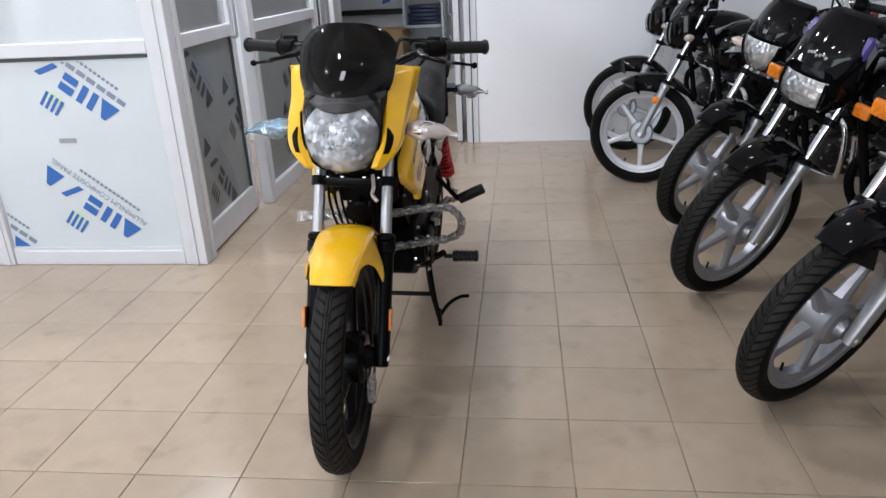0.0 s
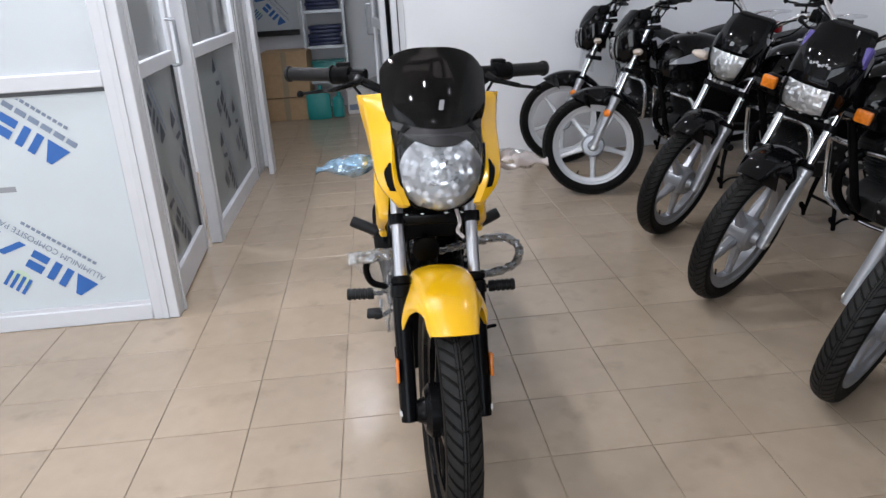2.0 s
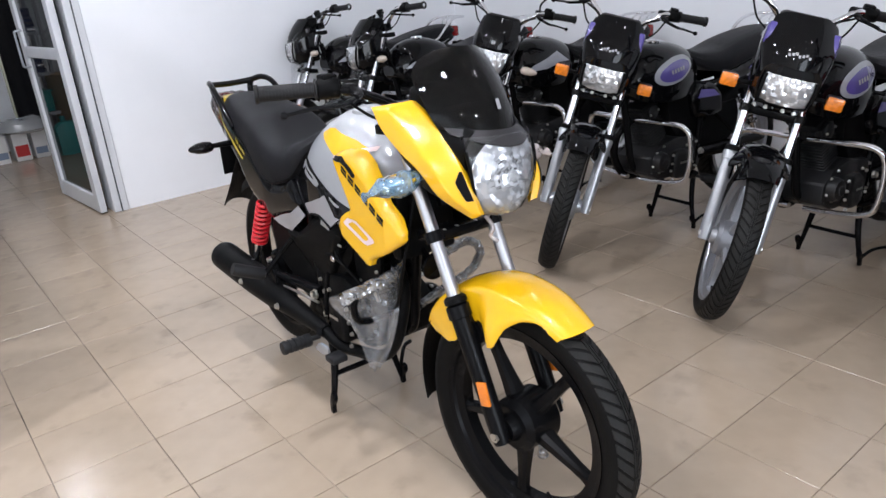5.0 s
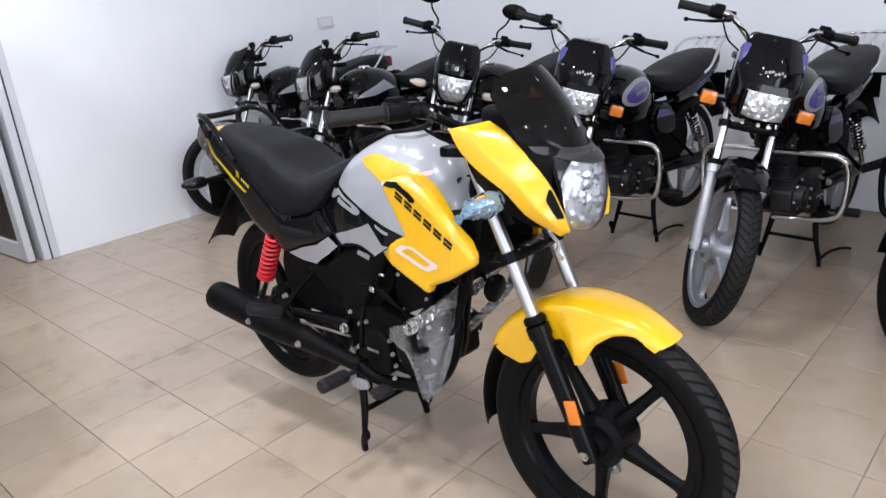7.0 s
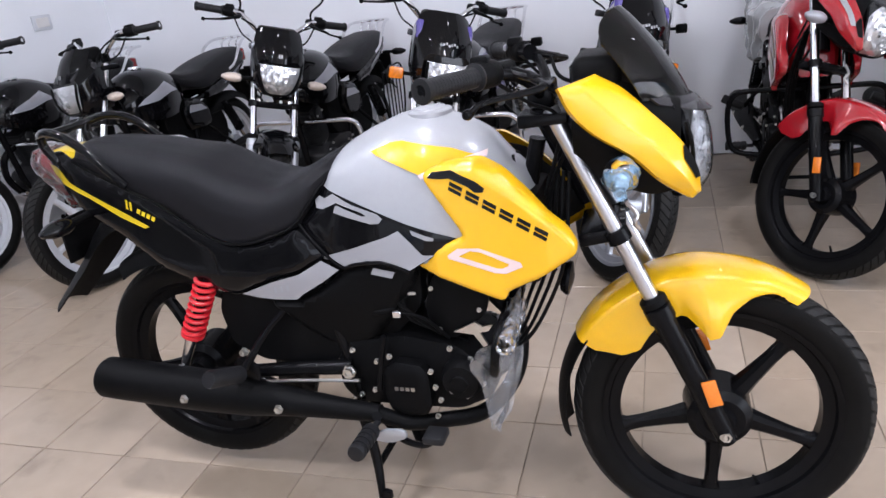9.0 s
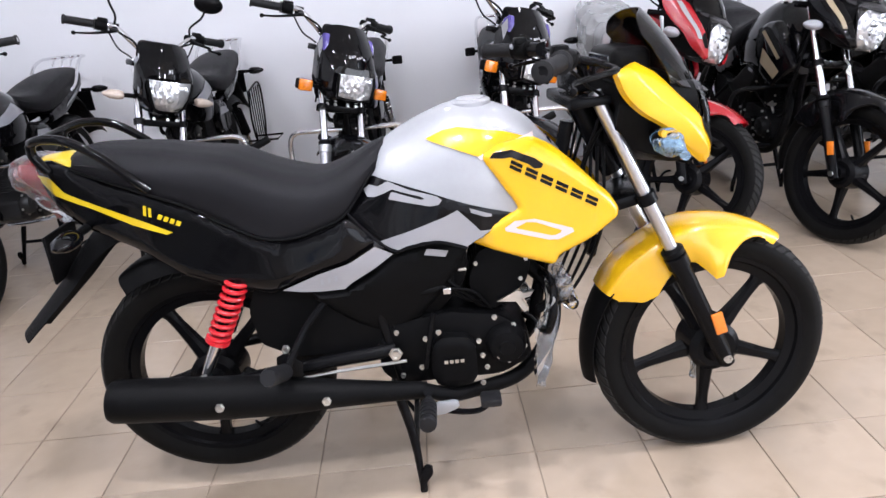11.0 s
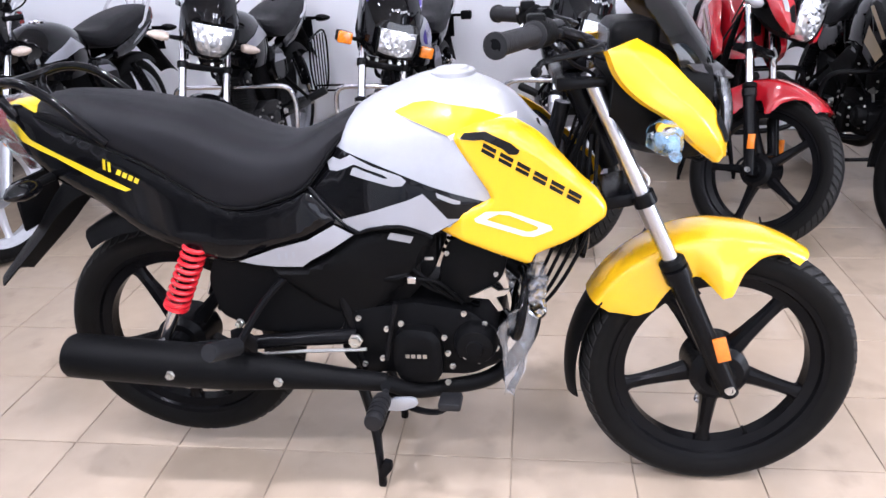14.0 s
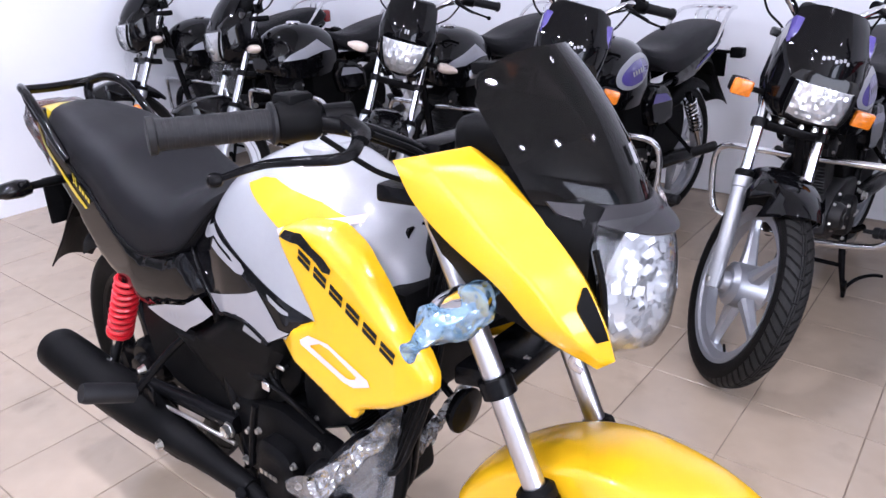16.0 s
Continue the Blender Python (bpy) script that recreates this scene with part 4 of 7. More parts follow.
def fork(bk, upper, lower):
    for s in (1, -1):
        v = s * FORK_V
        top, seal = 0.985, 0.585
        leg = bk.add("fork_tube", tube([(fork_at(top), v, top), (fork_at(seal - 0.05), v, seal - 0.05)], 0.0155, 18, smooth=False), upper, front=True)
        lo = (fork_at(0.306), v, 0.306)
        hi = (fork_at(seal), v, seal)
        L = (Vector(hi) - Vector(lo)).length
        sl = bk.add("fork_slider", lathe([(-0.028, 0.010), (-0.025, 0.019), (0.02, 0.022), (L * 0.45, 0.0225), (L - 0.03, 0.024), (L - 0.028, 0.028), (L, 0.028), (L + 0.004, 0.022)], lo, hi, 20), lower, front=True, parent=leg)
        bk.add("axle_nut", bolt((lo[0] + 0.004, v + s * 0.008, lo[2] - 0.003), (0, s, 0), 0.011, 0.014), M_ZINC, front=True, parent=sl)
        bk.add("dust_seal", lathe([(0, 0.022), (0.002, 0.027), (0.014, 0.027), (0.02, 0.02)], (fork_at(seal + 0.004), v, seal + 0.004), (fork_at(seal + 0.1), v, seal + 0.1), 18), M_BLACKM, front=True, parent=leg)
    zc = 0.735
    clamp = bk.add("lower_clamp", joined(prism([(fork_at(zc) - 0.075, zc - 0.030), (fork_at(zc) + 0.014, zc - 0.013), (fork_at(zc) + 0.016, zc + 0.015), (fork_at(zc) - 0.075, zc + 0.0)], -0.085, 0.085, 0.006), *[lathe([(0, 0.017), (0.001, 0.0235), (0.026, 0.0235), (0.027, 0.017)], (fork_at(zc - 0.012), q * FORK_V, zc - 0.012), (fork_at(zc + 0.1), q * FORK_V, zc + 0.1), 18) for q in (1, -1)]), M_BLACKS, front=True)
    for v in (-0.095, -0.07, -0.03, 0.03, 0.07, 0.095):
        bk.add("bolt", bolt((fork_at(zc) + (0.016 if abs(v) < 0.08 else 0.022), v, zc - 0.004), (1, 0, 0.2), 0.006, 0.008), M_ZINC, front=True, parent=clamp)
    zc = 0.965
    bk.add("upper_clamp", prism([(fork_at(zc) - 0.07, zc - 0.012), (fork_at(zc) + 0.024, zc - 0.006), (fork_at(zc) + 0.024, zc + 0.014), (fork_at(zc) - 0.07, zc + 0.014)], -0.115, 0.115, 0.006), M_BLACKS, front=True)
    bk.add("axle", tube([(FA[0], -0.115, FA[1]), (FA[0], 0.115, FA[1])], 0.008, 10, smooth=False), M_ZINC, front=True)


def front_fender(bk, mat, flap=True, short=False):
    ang = [60, 70, 78, 86, 92, 97, 106, 118, 133, 141, 147]
    crown = [0.325, 0.331, 0.335, 0.338, 0.341, 0.345, 0.350, 0.353, 0.354, 0.352, 0.349]
    skirt = [0.312, 0.308, 0.296, 0.266, 0.218, 0.214, 0.266, 0.262, 0.236, 0.250, 0.300]
    wide = [0.050, 0.057, 0.063, 0.067, 0.069, 0.069, 0.067, 0.066, 0.065, 0.062, 0.055]
    flare = [0.0, 0.003, 0.010, 0.020, 0.032, 0.030, 0.004, 0.004, 0.005, 0.003, 0.0]
    if short:
        ang = [66, 74, 82, 88, 94, 101, 108, 116, 124, 132, 140]
        skirt = [0.324, 0.314, 0.302, 0.277, 0.262, 0.262, 0.274, 0.298, 0.308, 0.314, 0.327]

    def fn(a, b):
        k = a * (len(ang) - 1)
        f = lambda arr: float(np.interp(k, range(len(arr)), arr))
        t, rc, rs, w, fl = radians(f(ang)), f(crown), f(skirt), f(wide), f(flare)
        q = 2 * b - 1
        t += radians(9 * q * q * (1 - a) ** 5)
        aq = abs(q)
        if aq < 0.6:
            s = aq / 0.6
            v, r = w * math.sin(s * math.pi / 2), rc - (rc - min(rc - 0.016, rs + 0.012)) * 0.9 * (1 - math.cos(s * math.pi / 2)) * 0.55
            r = rc - 0.020 * (1 - math.cos(s * math.pi / 2))
        else:
            s = (aq - 0.6) / 0.4
            v, r = w + fl * math.sin(s * math.pi * 0.6), (rc - 0.020) + (rs - rc + 0.020) * s
        return (FA[0] + r * math.cos(t), math.copysign(v, q), FA[1] + r * math.sin(t))

    fen = bk.add("front_fender", sheet(fn, 44, 30, -0.003), mat, front=True, sharp=50)
    if flap and mat is M_YELLOW:
        for s in (1, -1):
            for k in range(4):
                bk.add("printed_mark", sheet(lambda a, b: Vector(fn(0.474 + 0.011 * k + 0.006 * a, 0.5 + s * (0.42 + 0.035 * b))) + Vector((0, s * 0.0018, 0)), 1, 2, 0), M_DECALK, "plain dark printed bars", front=True, parent=fen)
    if flap:
        def fl(a, b):
            t, q = radians(145 + 46 * a), 2 * b - 1
            w = 0.062 - 0.014 * a
            return (FA[0] + (0.347 - 0.008 * a - 0.02 * q * q) * math.cos(t), w * q, FA[1] + (0.347 - 0.008 * a - 0.02 * q * q) * math.sin(t))
        bk.add("mud_flap", sheet(fl, 14, 8, -0.003), M_BLACKM, "matt black lower mud flap", front=True, parent=fen)
    for s in (1, -1):
        bk.add("fender_stay", prism([(fork_at(0.57) - 0.012, 0.56), (fork_at(0.57) + 0.045, 0.50), (fork_at(0.57) + 0.055, 0.52), (fork_at(0.57) + 0.0, 0.585)], s * 0.070, s * 0.078), M_BLACKS, front=True, parent=fen)
    return fen


def handlebar(bk, chrome, ends, rise, mirrors=(), cluster=M_BLACKM):
    """The bar with grips, switch boxes, levers and cables. ends: the grips' outer ends (x, v, z) on the left side."""
    ex, ev, ez = ends
    hx, hz = fork_at(0.965) - 0.02, 0.995
    bar = None
    for s in (1, -1):
        pts = [(hx, 0, hz), (hx, s * 0.05, hz), (hx - 0.005, s * 0.10, hz + rise * 0.45), (hx - 0.03, s * 0.165, hz + rise), (ex + (hx - 0.03 - ex) * 0.62, s * 0.22, ez + 0.003), (ex, s * ev, ez)]
        b = bk.add("handlebar" if s > 0 else "handlebar_half", tube(pts, 0.011, 12, 40), chrome, front=True, parent=bar)
        bar = bar or b
        i = Vector((ex + (hx - 0.03 - ex) * 0.55, s * 0.232, ez + 0.0025))
        o = Vector((ex, s * ev, ez))
        L = (o - i).length
        prof = [(0, 0.024), (0.004, 0.024), (0.006, 0.0172)]
        for k in range(16):
            d = 0.008 + (L - 0.02) * k / 16
            prof += [(d, 0.0171), (d + (L - 0.02) / 40, 0.0171), (d + (L - 0.02) / 36, 0.0175), (d + (L - 0.02) / 16.4, 0.0175)]
        prof += [(L - 0.010, 0.0175), (L - 0.008, 0.021), (L - 0.001, 0.021), (L, 0.016), (L, 0.006), (L - 0.006, 0.005)]
        bk.add("grip", lathe(prof, i, o, 18), M_GRIP, "black ribbed rubber grip", front=True, parent=bar)
        d = (o - i).normalized()
        sw = lathe([(-0.052, 0.012), (-0.050, 0.021), (-0.044, 0.024), (-0.008, 0.024), (-0.002, 0.021), (0, 0.012)], i, o, 16)
        bk.add("switch_box", joined(sw, box(i.x - 0.012, i.x + 0.02, i.y - s * 0.046, i.y - s * 0.008, i.z + 0.012, i.z + 0.032, 0.005, 2)), cluster, front=True, parent=bar)
        bk.add("switch_button", box(i.x - 0.022, i.x - 0.014, i.y - s * 0.036, i.y - s * 0.016, i.z + 0.004, i.z + 0.018, 0.003), M_CHROME if s < 0 else M_GREYP, front=True, parent=bar)
        p = Vector(i) - d * 0.075
        bk.add("lever_bracket", joined(lathe([(-0.018, 0.012), (-0.018, 0.017), (0.018, 0.017), (0.018, 0.012)], p, p + d, 12), tube([p + Vector((0.01, 0, -0.002)), p + Vector((0.045, s * 0.01, -0.012)), p + Vector((0.062, s * 0.03, -0.016))], [0.014, 0.013, 0.010], 10, flat=0.7)), M_BLACKS, front=True, parent=bar)
        lv = [p + Vector((0.055, s * 0.022, -0.016)), p + Vector((0.072, s * 0.07, -0.026)), Vector((ex + 0.083, s * (ev - 0.09), ez - 0.036)), Vector((ex + 0.064, s * (ev - 0.032), ez - 0.045))]
        lever = bk.add("lever", joined(tube(lv, [0.0085, 0.008, 0.0062, 0.005], 10, 26, flat=0.75), lathe([(-0.009, 0.002), (-0.0065, 0.0072), (0, 0.0092), (0.0065, 0.0072), (0.009, 0.002)], lv[3], lv[3] + d, 12)), M_BLACKS if cluster is M_BLACKM else M_ALLOY, front=True, parent=bar)
        cb = [p + Vector((0.05, s * -0.005, -0.016)), p + Vector((0.075, s * -0.07, -0.05)), Vector((hx + 0.09, s * 0.10, hz - 0.03)), Vector((hx + 0.03, s * 0.05, hz - 0.14)), Vector((hx - 0.02, s * 0.04, hz - 0.28))]
        bk.add("cable", tube(cb, 0.0042, 8, 30), M_BLACKM, front=True, parent=bar)
        cb2 = [Vector(i) - d * 0.05 + Vector((0.005, 0, -0.02)), Vector((hx - 0.01, s * 0.15, hz - 0.0)), Vector((hx + 0.04, s * 0.09, hz - 0.05)), Vector((hx + 0.0, s * 0.05, hz - 0.2))]
        bk.add("cable", tube(cb2, 0.0036, 8, 24), M_BLACKM, front=True, parent=bar)
        for q in mirrors:
            if q * s > 0:
                st = bk.add("mirror_stalk", tube([p + Vector((0, 0, 0.012)), p + Vector((0.0, s * 0.0, 0.05)), p + Vector((0.03, s * 0.035, 0.10)), p + Vector((0.03, s * 0.05, 0.15))], 0.005, 8), M_BLACKS, front=True, parent=bar)
                c = p + Vector((0.02, s * 0.065, 0.165))
                oval = lathe([(-0.012, 0.006), (-0.010, 0.03), (0.0, 0.05), (0.010, 0.052), (0.012, 0.048)], c + Vector((0.012, 0, 0)), c + Vector((-1, 0, 0.1)), 24)
                for v in oval.verts:
                    v.co.y, v.co.z = c.y + (v.co.y - c.y) * 1.3, c.z + (v.co.z - c.z) * 0.8
                bk.add("mirror", oval, M_BLACKS, front=True, parent=st)
                bk.add("mirror_glass", lathe([(0.0128, 0.037), (0.0134, 0.036)], c + Vector((0.012, 0, 0)), c + Vector((-1, 0, 0.1)), 20), M_MIRROR, front=True, parent=st)
    bk.add("bar_clamp", box(hx - 0.024, hx + 0.024, -0.06, 0.06, hz - 0.024, hz + 0.018, 0.006, 2), M_BLACKS, front=True, parent=bar)
    return bar


def indicator(bk, p, s, stalk, lens, front, wrap=None, label=""):
    """A turn signal on a short stalk at p, pointing outwards."""
    p = Vector(p)
    st = bk.add("indicator", tube([p, p + Vector((0, s * stalk, 0))], [0.011, 0.009], 10, smooth=False), M_BLACKM, front=front, label=label)
    c = p + Vector((0, s * stalk, 0))
    body = lathe([(0, 0.010), (0.008, 0.024), (0.03, 0.030), (0.06, 0.026), (0.085, 0.012), (0.09, 0.004)], c, c + Vector((0, s, 0)), 18)
    for v in body.verts:
        v.co.z = c.z + (v.co.z - c.z) * 0.72
    if wrap is None:
        bk.add("lens", body, lens, front=front, parent=st)
    else:
        bk.add("lens", body, lens, front=front, parent=st)
        w = lathe([(-0.03, 0.011), (-0.015, 0.015), (0.0, 0.022), (0.02, 0.029), (0.045, 0.031), (0.075, 0.025), (0.1, 0.014), (0.115, 0.006), (0.13, 0.012)], c, c + Vector((0, s, 0)), 30)
        bmesh.ops.subdivide_edges(w, edges=w.edges[:], cuts=1)
        crumple(w, 0.010, 40, 3.0 * s)
        for v in w.verts:
            v.co.z = c.z + (v.co.z - c.z) * 0.85 - max(0, noise.noise(v.co * 25)) * 0.010 - 0.10 * max(0.0, s * (v.co.y - c.y)) 
        bk.add("wrapping_film", w, wrap, "crumpled clear plastic wrapping", front=front, parent=st)


def square_indicator(bk, p, s, front, stalk=0.07, lens=M_AMBER, label="amber faceted lens"):
    p = Vector(p)
    st = bk.add("indicator", tube([p, p + Vector((0, s * stalk, 0))], 0.008, 10, smooth=False), M_BLACKM, front=front)
    c = p + Vector((0, s * (stalk + 0.028), 0))
    bk.add("housing", box(c.x - 0.035, c.x + 0.002, c.y - 0.027, c.y + 0.027, c.z - 0.022, c.z + 0.022, 0.008, 2), M_BLACKM, front=front, parent=st)
    bk.add("lens", box(c.x + 0.003, c.x + 0.024, c.y - 0.030, c.y + 0.030, c.z - 0.024, c.z + 0.024, 0.008, 2), lens, label, front=front, parent=st)


def engine(bk, dark=True):
    """Crankcase, side covers, finned cylinder, head, carburettor and bolts."""
    em = M_ENGINE if dark else M_GREYENG
    case = bk.add("engine", prism(smooth_outline([(0.40, 0.34), (0.44, 0.30), (0.70, 0.30), (0.78, 0.34), (0.77, 0.42), (0.70, 0.47), (0.58, 0.49), (0.44, 0.47), (0.40, 0.42)], 0.4, 2), -0.10, 0.10, 0.012), em)
    for s in (-1, 1):
        out = [(0.527, 0.345), (0.540, 0.306), (0.575, 0.294), (0.625, 0.300), (0.640, 0.325), (0.640, 0.405), (0.622, 0.430), (0.560, 0.436), (0.534, 0.415)]
        cov = bk.add("engine_cover", pillow(out, lambda u, z: 0.136, s, 0.04, 0.008, 0.012, 0.014), em, parent=case)
        marks(bk, [prism(slanted_bar(0.561 + 0.013 * k, 0.372, 0.009, 0.009), s * 0.1430, s * 0.1448) for k in range(4)], M_ZINC, "plain grey cast mark", case, name="badge")
        cl = lathe([(0, 0.05), (0.02, 0.048), (0.035, 0.040), (0.038, 0.02), (0.042, 0.018), (0.042, 0.0)], (0.715, s * 0.10, 0.395), (0.715, s * 1.0, 0.395), 26)
        bk.add("clutch_housing" if s < 0 else "magneto_housing", cl, em, parent=case)
        for k, (u, z) in enumerate([(0.652, 0.302), (0.664, 0.345), (0.655, 0.378), (0.648, 0.418), (0.694, 0.372), (0.520, 0.438), (0.505, 0.362), (0.553, 0.452), (0.72, 0.345), (0.76, 0.38), (0.735, 0.44), (0.455, 0.33), (0.45, 0.45), (0.69, 0.465)]):
            bk.add("bolt", bolt((u, s * (0.128 if k < 8 else 0.104), z), (0, s, 0), 0.0055, 0.008), M_ZINC, parent=case)
    # cylinder, leaning forward
    o, d = Vector((0.665, 0, 0.47)), Vector((math.sin(radians(22)), 0, math.cos(radians(22))))
    sd = Vector((d.z, 0, -d.x))
    for k in range(9):
        c = o + d * (0.012 + 0.0135 * k)
        hw, hv = 0.056 - 0.0006 * abs(k - 4), 0.064
        fb = bmesh.new()
        bmesh.ops.create_cube(fb, size=1)
        bmesh.ops.transform(fb, matrix=Matrix(((sd.x * 2 * hw, 0, d.x * 0.0045, c.x), (0, 2 * hv, 0, 0), (sd.z * 2 * hw, 0, d.z * 0.0045, c.z), (0, 0, 0, 1))), verts=fb.verts)
        bmesh.ops.bevel(fb, geom=fb.edges[:], offset=0.0015, segments=1, affect="EDGES")
        bk.add("cylinder_fin", fb, em, parent=case)
    bk.add("cylinder", lathe([(0, 0.048), (0.135, 0.048)], o, o + d, 20), em, parent=case)
    h = o + d * 0.135
    hd = bmesh.new()
    bmesh.ops.create_cube(hd, size=1, matrix=Matrix(((sd.x * 0.12, 0, d.x * 0.07, h.x + d.x * 0.035), (0, 0.13, 0, 0), (sd.z * 0.12, 0, d.z * 0.07, h.z + d.z * 0.035), (0, 0, 0, 1))))
    bmesh.ops.bevel(hd, geom=hd.edges[:], offset=0.016, segments=2, affect="EDGES")
    bk.add("cylinder_head", hd, em, parent=case)
    for s in (-1, 1):
        hc = h + d * 0.035
        bk.add("head_cover", lathe([(0, 0.034), (0.012, 0.034), (0.016, 0.028), (0.016, 0.0)], (hc.x, s * 0.062, hc.z), (hc.x, s, hc.z), 20), em, parent=case)
        for q in (-1, 1):
            bk.add("bolt", bolt(hc + sd * 0.028 * q + Vector((0, s * 0.076, 0.0)), (0, s, 0), 0.005, 0.007), M_ZINC, parent=case)
    bk.add("spark_cap", tube([h + Vector((0.0, -0.06, 0.03)), h + Vector((0.01, -0.10, 0.045)), h + Vector((-0.03, -0.11, 0.085)), h + Vector((-0.10, -0.05, 0.12))], [0.011, 0.010, 0.005, 0.004], 8), M_BLACKM, parent=case)
    bk.add("carburettor", joined(lathe([(0, 0.02), (0.02, 0.024), (0.10, 0.024), (0.12, 0.032), (0.15, 0.034)], (0.635, -0.03, 0.60), (0.50, -0.04, 0.60), 16), lathe([(-0.05, 0.018), (-0.045, 0.024), (0.03, 0.024), (0.05, 0.016)], (0.565, -0.035, 0.60), (0.565, -0.035, 0.70), 16)), M_GREYENG, "grey cast carburettor", parent=case)
    bk.add("hose", tube([(0.60, -0.08, 0.585), (0.56, -0.115, 0.56), (0.50, -0.10, 0.545), (0.47, -0.085, 0.50), (0.47, -0.08, 0.40)], 0.008, 8), M_BLACKM, parent=case)
    bk.add("link_rod", tube([(0.545, -0.125, 0.50), (0.53, -0.128, 0.44), (0.515, -0.13, 0.36)], 0.007, 8), M_BLACKS, parent=case)
    bk.add("bracket", prism([(0.70, 0.50), (0.75, 0.525), (0.765, 0.515), (0.79, 0.52), (0.78, 0.505), (0.76, 0.50), (0.775, 0.47), (0.765, 0.465), (0.745, 0.495)], -0.094, -0.088), M_ZINC, "bright metal stay", parent=case)
    return case


def chassis(bk, guard, wrap):
    fr = bk.add("frame", tube([(0.895, 0, 0.90), (0.86, 0, 0.74), (0.815, 0, 0.50), (0.79, 0, 0.38), (0.74, 0, 0.335)], 0.017, 12), M_BLACKS)
    bk.add("head_tube", tube([HEAD - AXIS * 0.20, HEAD + AXIS * 0.01], 0.026, 14, smooth=False), M_BLACKS, parent=fr)
    for s in (1, -1):
        bk.add("frame_rail", tube([(0.85, s * 0.015, 0.86), (0.62, s * 0.05, 0.80), (0.40, s * 0.085, 0.72), (0.20, s * 0.085, 0.74), (-0.15, s * 0.07, 0.83)], 0.013, 10), M_BLACKS, parent=fr)
        bk.add("frame_rail", tube([(0.42, s * 0.085, 0.72), (0.41, s * 0.09, 0.55), (0.43, s * 0.09, 0.42), (0.45, s * 0.09, 0.31)], 0.014, 10), M_BLACKS, parent=fr)
        bk.add("swing_arm", tube([(0.445, s * 0.105, 0.405), (0.25, s * 0.11, 0.39), (0.0, s * 0.11, RA[1])], [0.019, 0.017, 0.015], 12), M_BLACKS, parent=fr)
        bk.add("pivot_bolt", bolt((0.445, s * 0.125, 0.405), (0, s, 0), 0.013, 0.016), M_ZINC, parent=fr)
        bk.add("axle_nut", bolt((0.0, s * 0.125, RA[1]), (0, s, 0), 0.012, 0.018), M_ZINC, parent=fr)
        # foot rests
        pg = bk.add("foot_rest", lathe([(0, 0.008), (0.03, 0.008), (0.032, 0.019), (0.04, 0.021)] + [(0.045 + 0.008 * k + e, 0.021 - 0.003 * (k % 2)) for k in range(9) for e in (0, 0.0075)] + [(0.122, 0.019), (0.124, 0.0)], (0.515, s * 0.165, 0.298), (0.510, s * 1.165, 0.318), 14), M_GRIP, "black ribbed rubber foot rest", parent=fr)
        bk.add("rest_bracket", tube([(0.46, s * 0.06, 0.285), (0.50, s * 0.12, 0.285), (0.515, s * 0.165, 0.312)], 0.012, 10), M_BLACKS, parent=fr)
        rb = [(0.30, s * 0.10, 0.56), (0.24, s * 0.125, 0.50), (0.188, s * 0.180, 0.417)]
        bk.add("rest_bracket", tube(rb, [0.009, 0.009, 0.010], 8), M_BLACKS, parent=fr)
        bk.add("rear_foot_rest", lathe([(0, 0.014), (0.004, 0.021), (0.10, 0.022), (0.11, 0.019), (0.11, 0.0)], (0.185, s * 0.180, 0.415), (0.165, s * 0.345, 0.49), 12), M_GRIP, "black rubber passenger foot rest", parent=fr)
        bk.add("bolt", bolt((0.19, s * 0.152, 0.462), (-0.1, s, 0), 0.008, 0.014), M_ZINC, parent=fr)
        # shock absorber
        a, b = Vector((0.105, s * 0.102, 0.655)), Vector((-0.026, s * 0.124, 0.392))
        sh = bk.add("shock_absorber", tube([a, a + (b - a) * 0.58], 0.014, 12, smooth=False), M_BLACKS, parent=fr)
        bk.add("spring", coil(a + (b - a) * 0.10, a + (b - a) * 0.63, 0.0245, 0.0058, 8.5, 8), bk.spring, "coil spring", parent=sh)
        bk.add("spring_seat", lathe([(0, 0.02), (0.001, 0.030), (0.010, 0.030), (0.012, 0.02)], a + (b - a) * 0.63, b, 16), bk.spring, parent=sh)
        bk.add("damper_rod", tube([a + (b - a) * 0.58, b], [0.017, 0.012], 12, smooth=False), M_CHROME, parent=sh)
        bk.add("bolt", bolt(b + Vector((0, s * 0.012, 0)), (0, s, 0), 0.010, 0.016), M_ZINC, parent=sh)
    # inner mudguard and air box
    def inner(a, b):
        t, q = radians(12 + 110 * a), 2 * b - 1
        r = 0.340 - 0.045 * abs(q) ** 6
        return (RA[0] + r * math.cos(t), 0.078 * q, RA[1] + r * math.sin(t))
    guard_in = bk.add("inner_mudguard", sheet(inner, 26, 12, 0.003), M_BLACKM)
    for s in (1, -1):
        bk.add("side_plate", prism(smooth_outline([(0.13, 0.615), (0.30, 0.60), (0.43, 0.49), (0.45, 0.43), (0.36, 0.405), (0.20, 0.405), (0.115, 0.45), (0.10, 0.54)], 0.35, 2), s * 0.088, s * 0.093), M_BLACKM, parent=guard_in)
    bk.add("air_box", prism(smooth_outline([(0.36, 0.47), (0.44, 0.44), (0.55, 0.47), (0.63, 0.56), (0.64, 0.68), (0.50, 0.69), (0.37, 0.68)], 0.3, 2), -0.082, 0.082, 0.008), M_BLACKM)
    # centre stand
    st = bk.add("centre_stand", tube([(0.43, -0.09, 0.285), (0.43, 0.09, 0.285)], 0.014, 12, smooth=False), M_BLACKS)
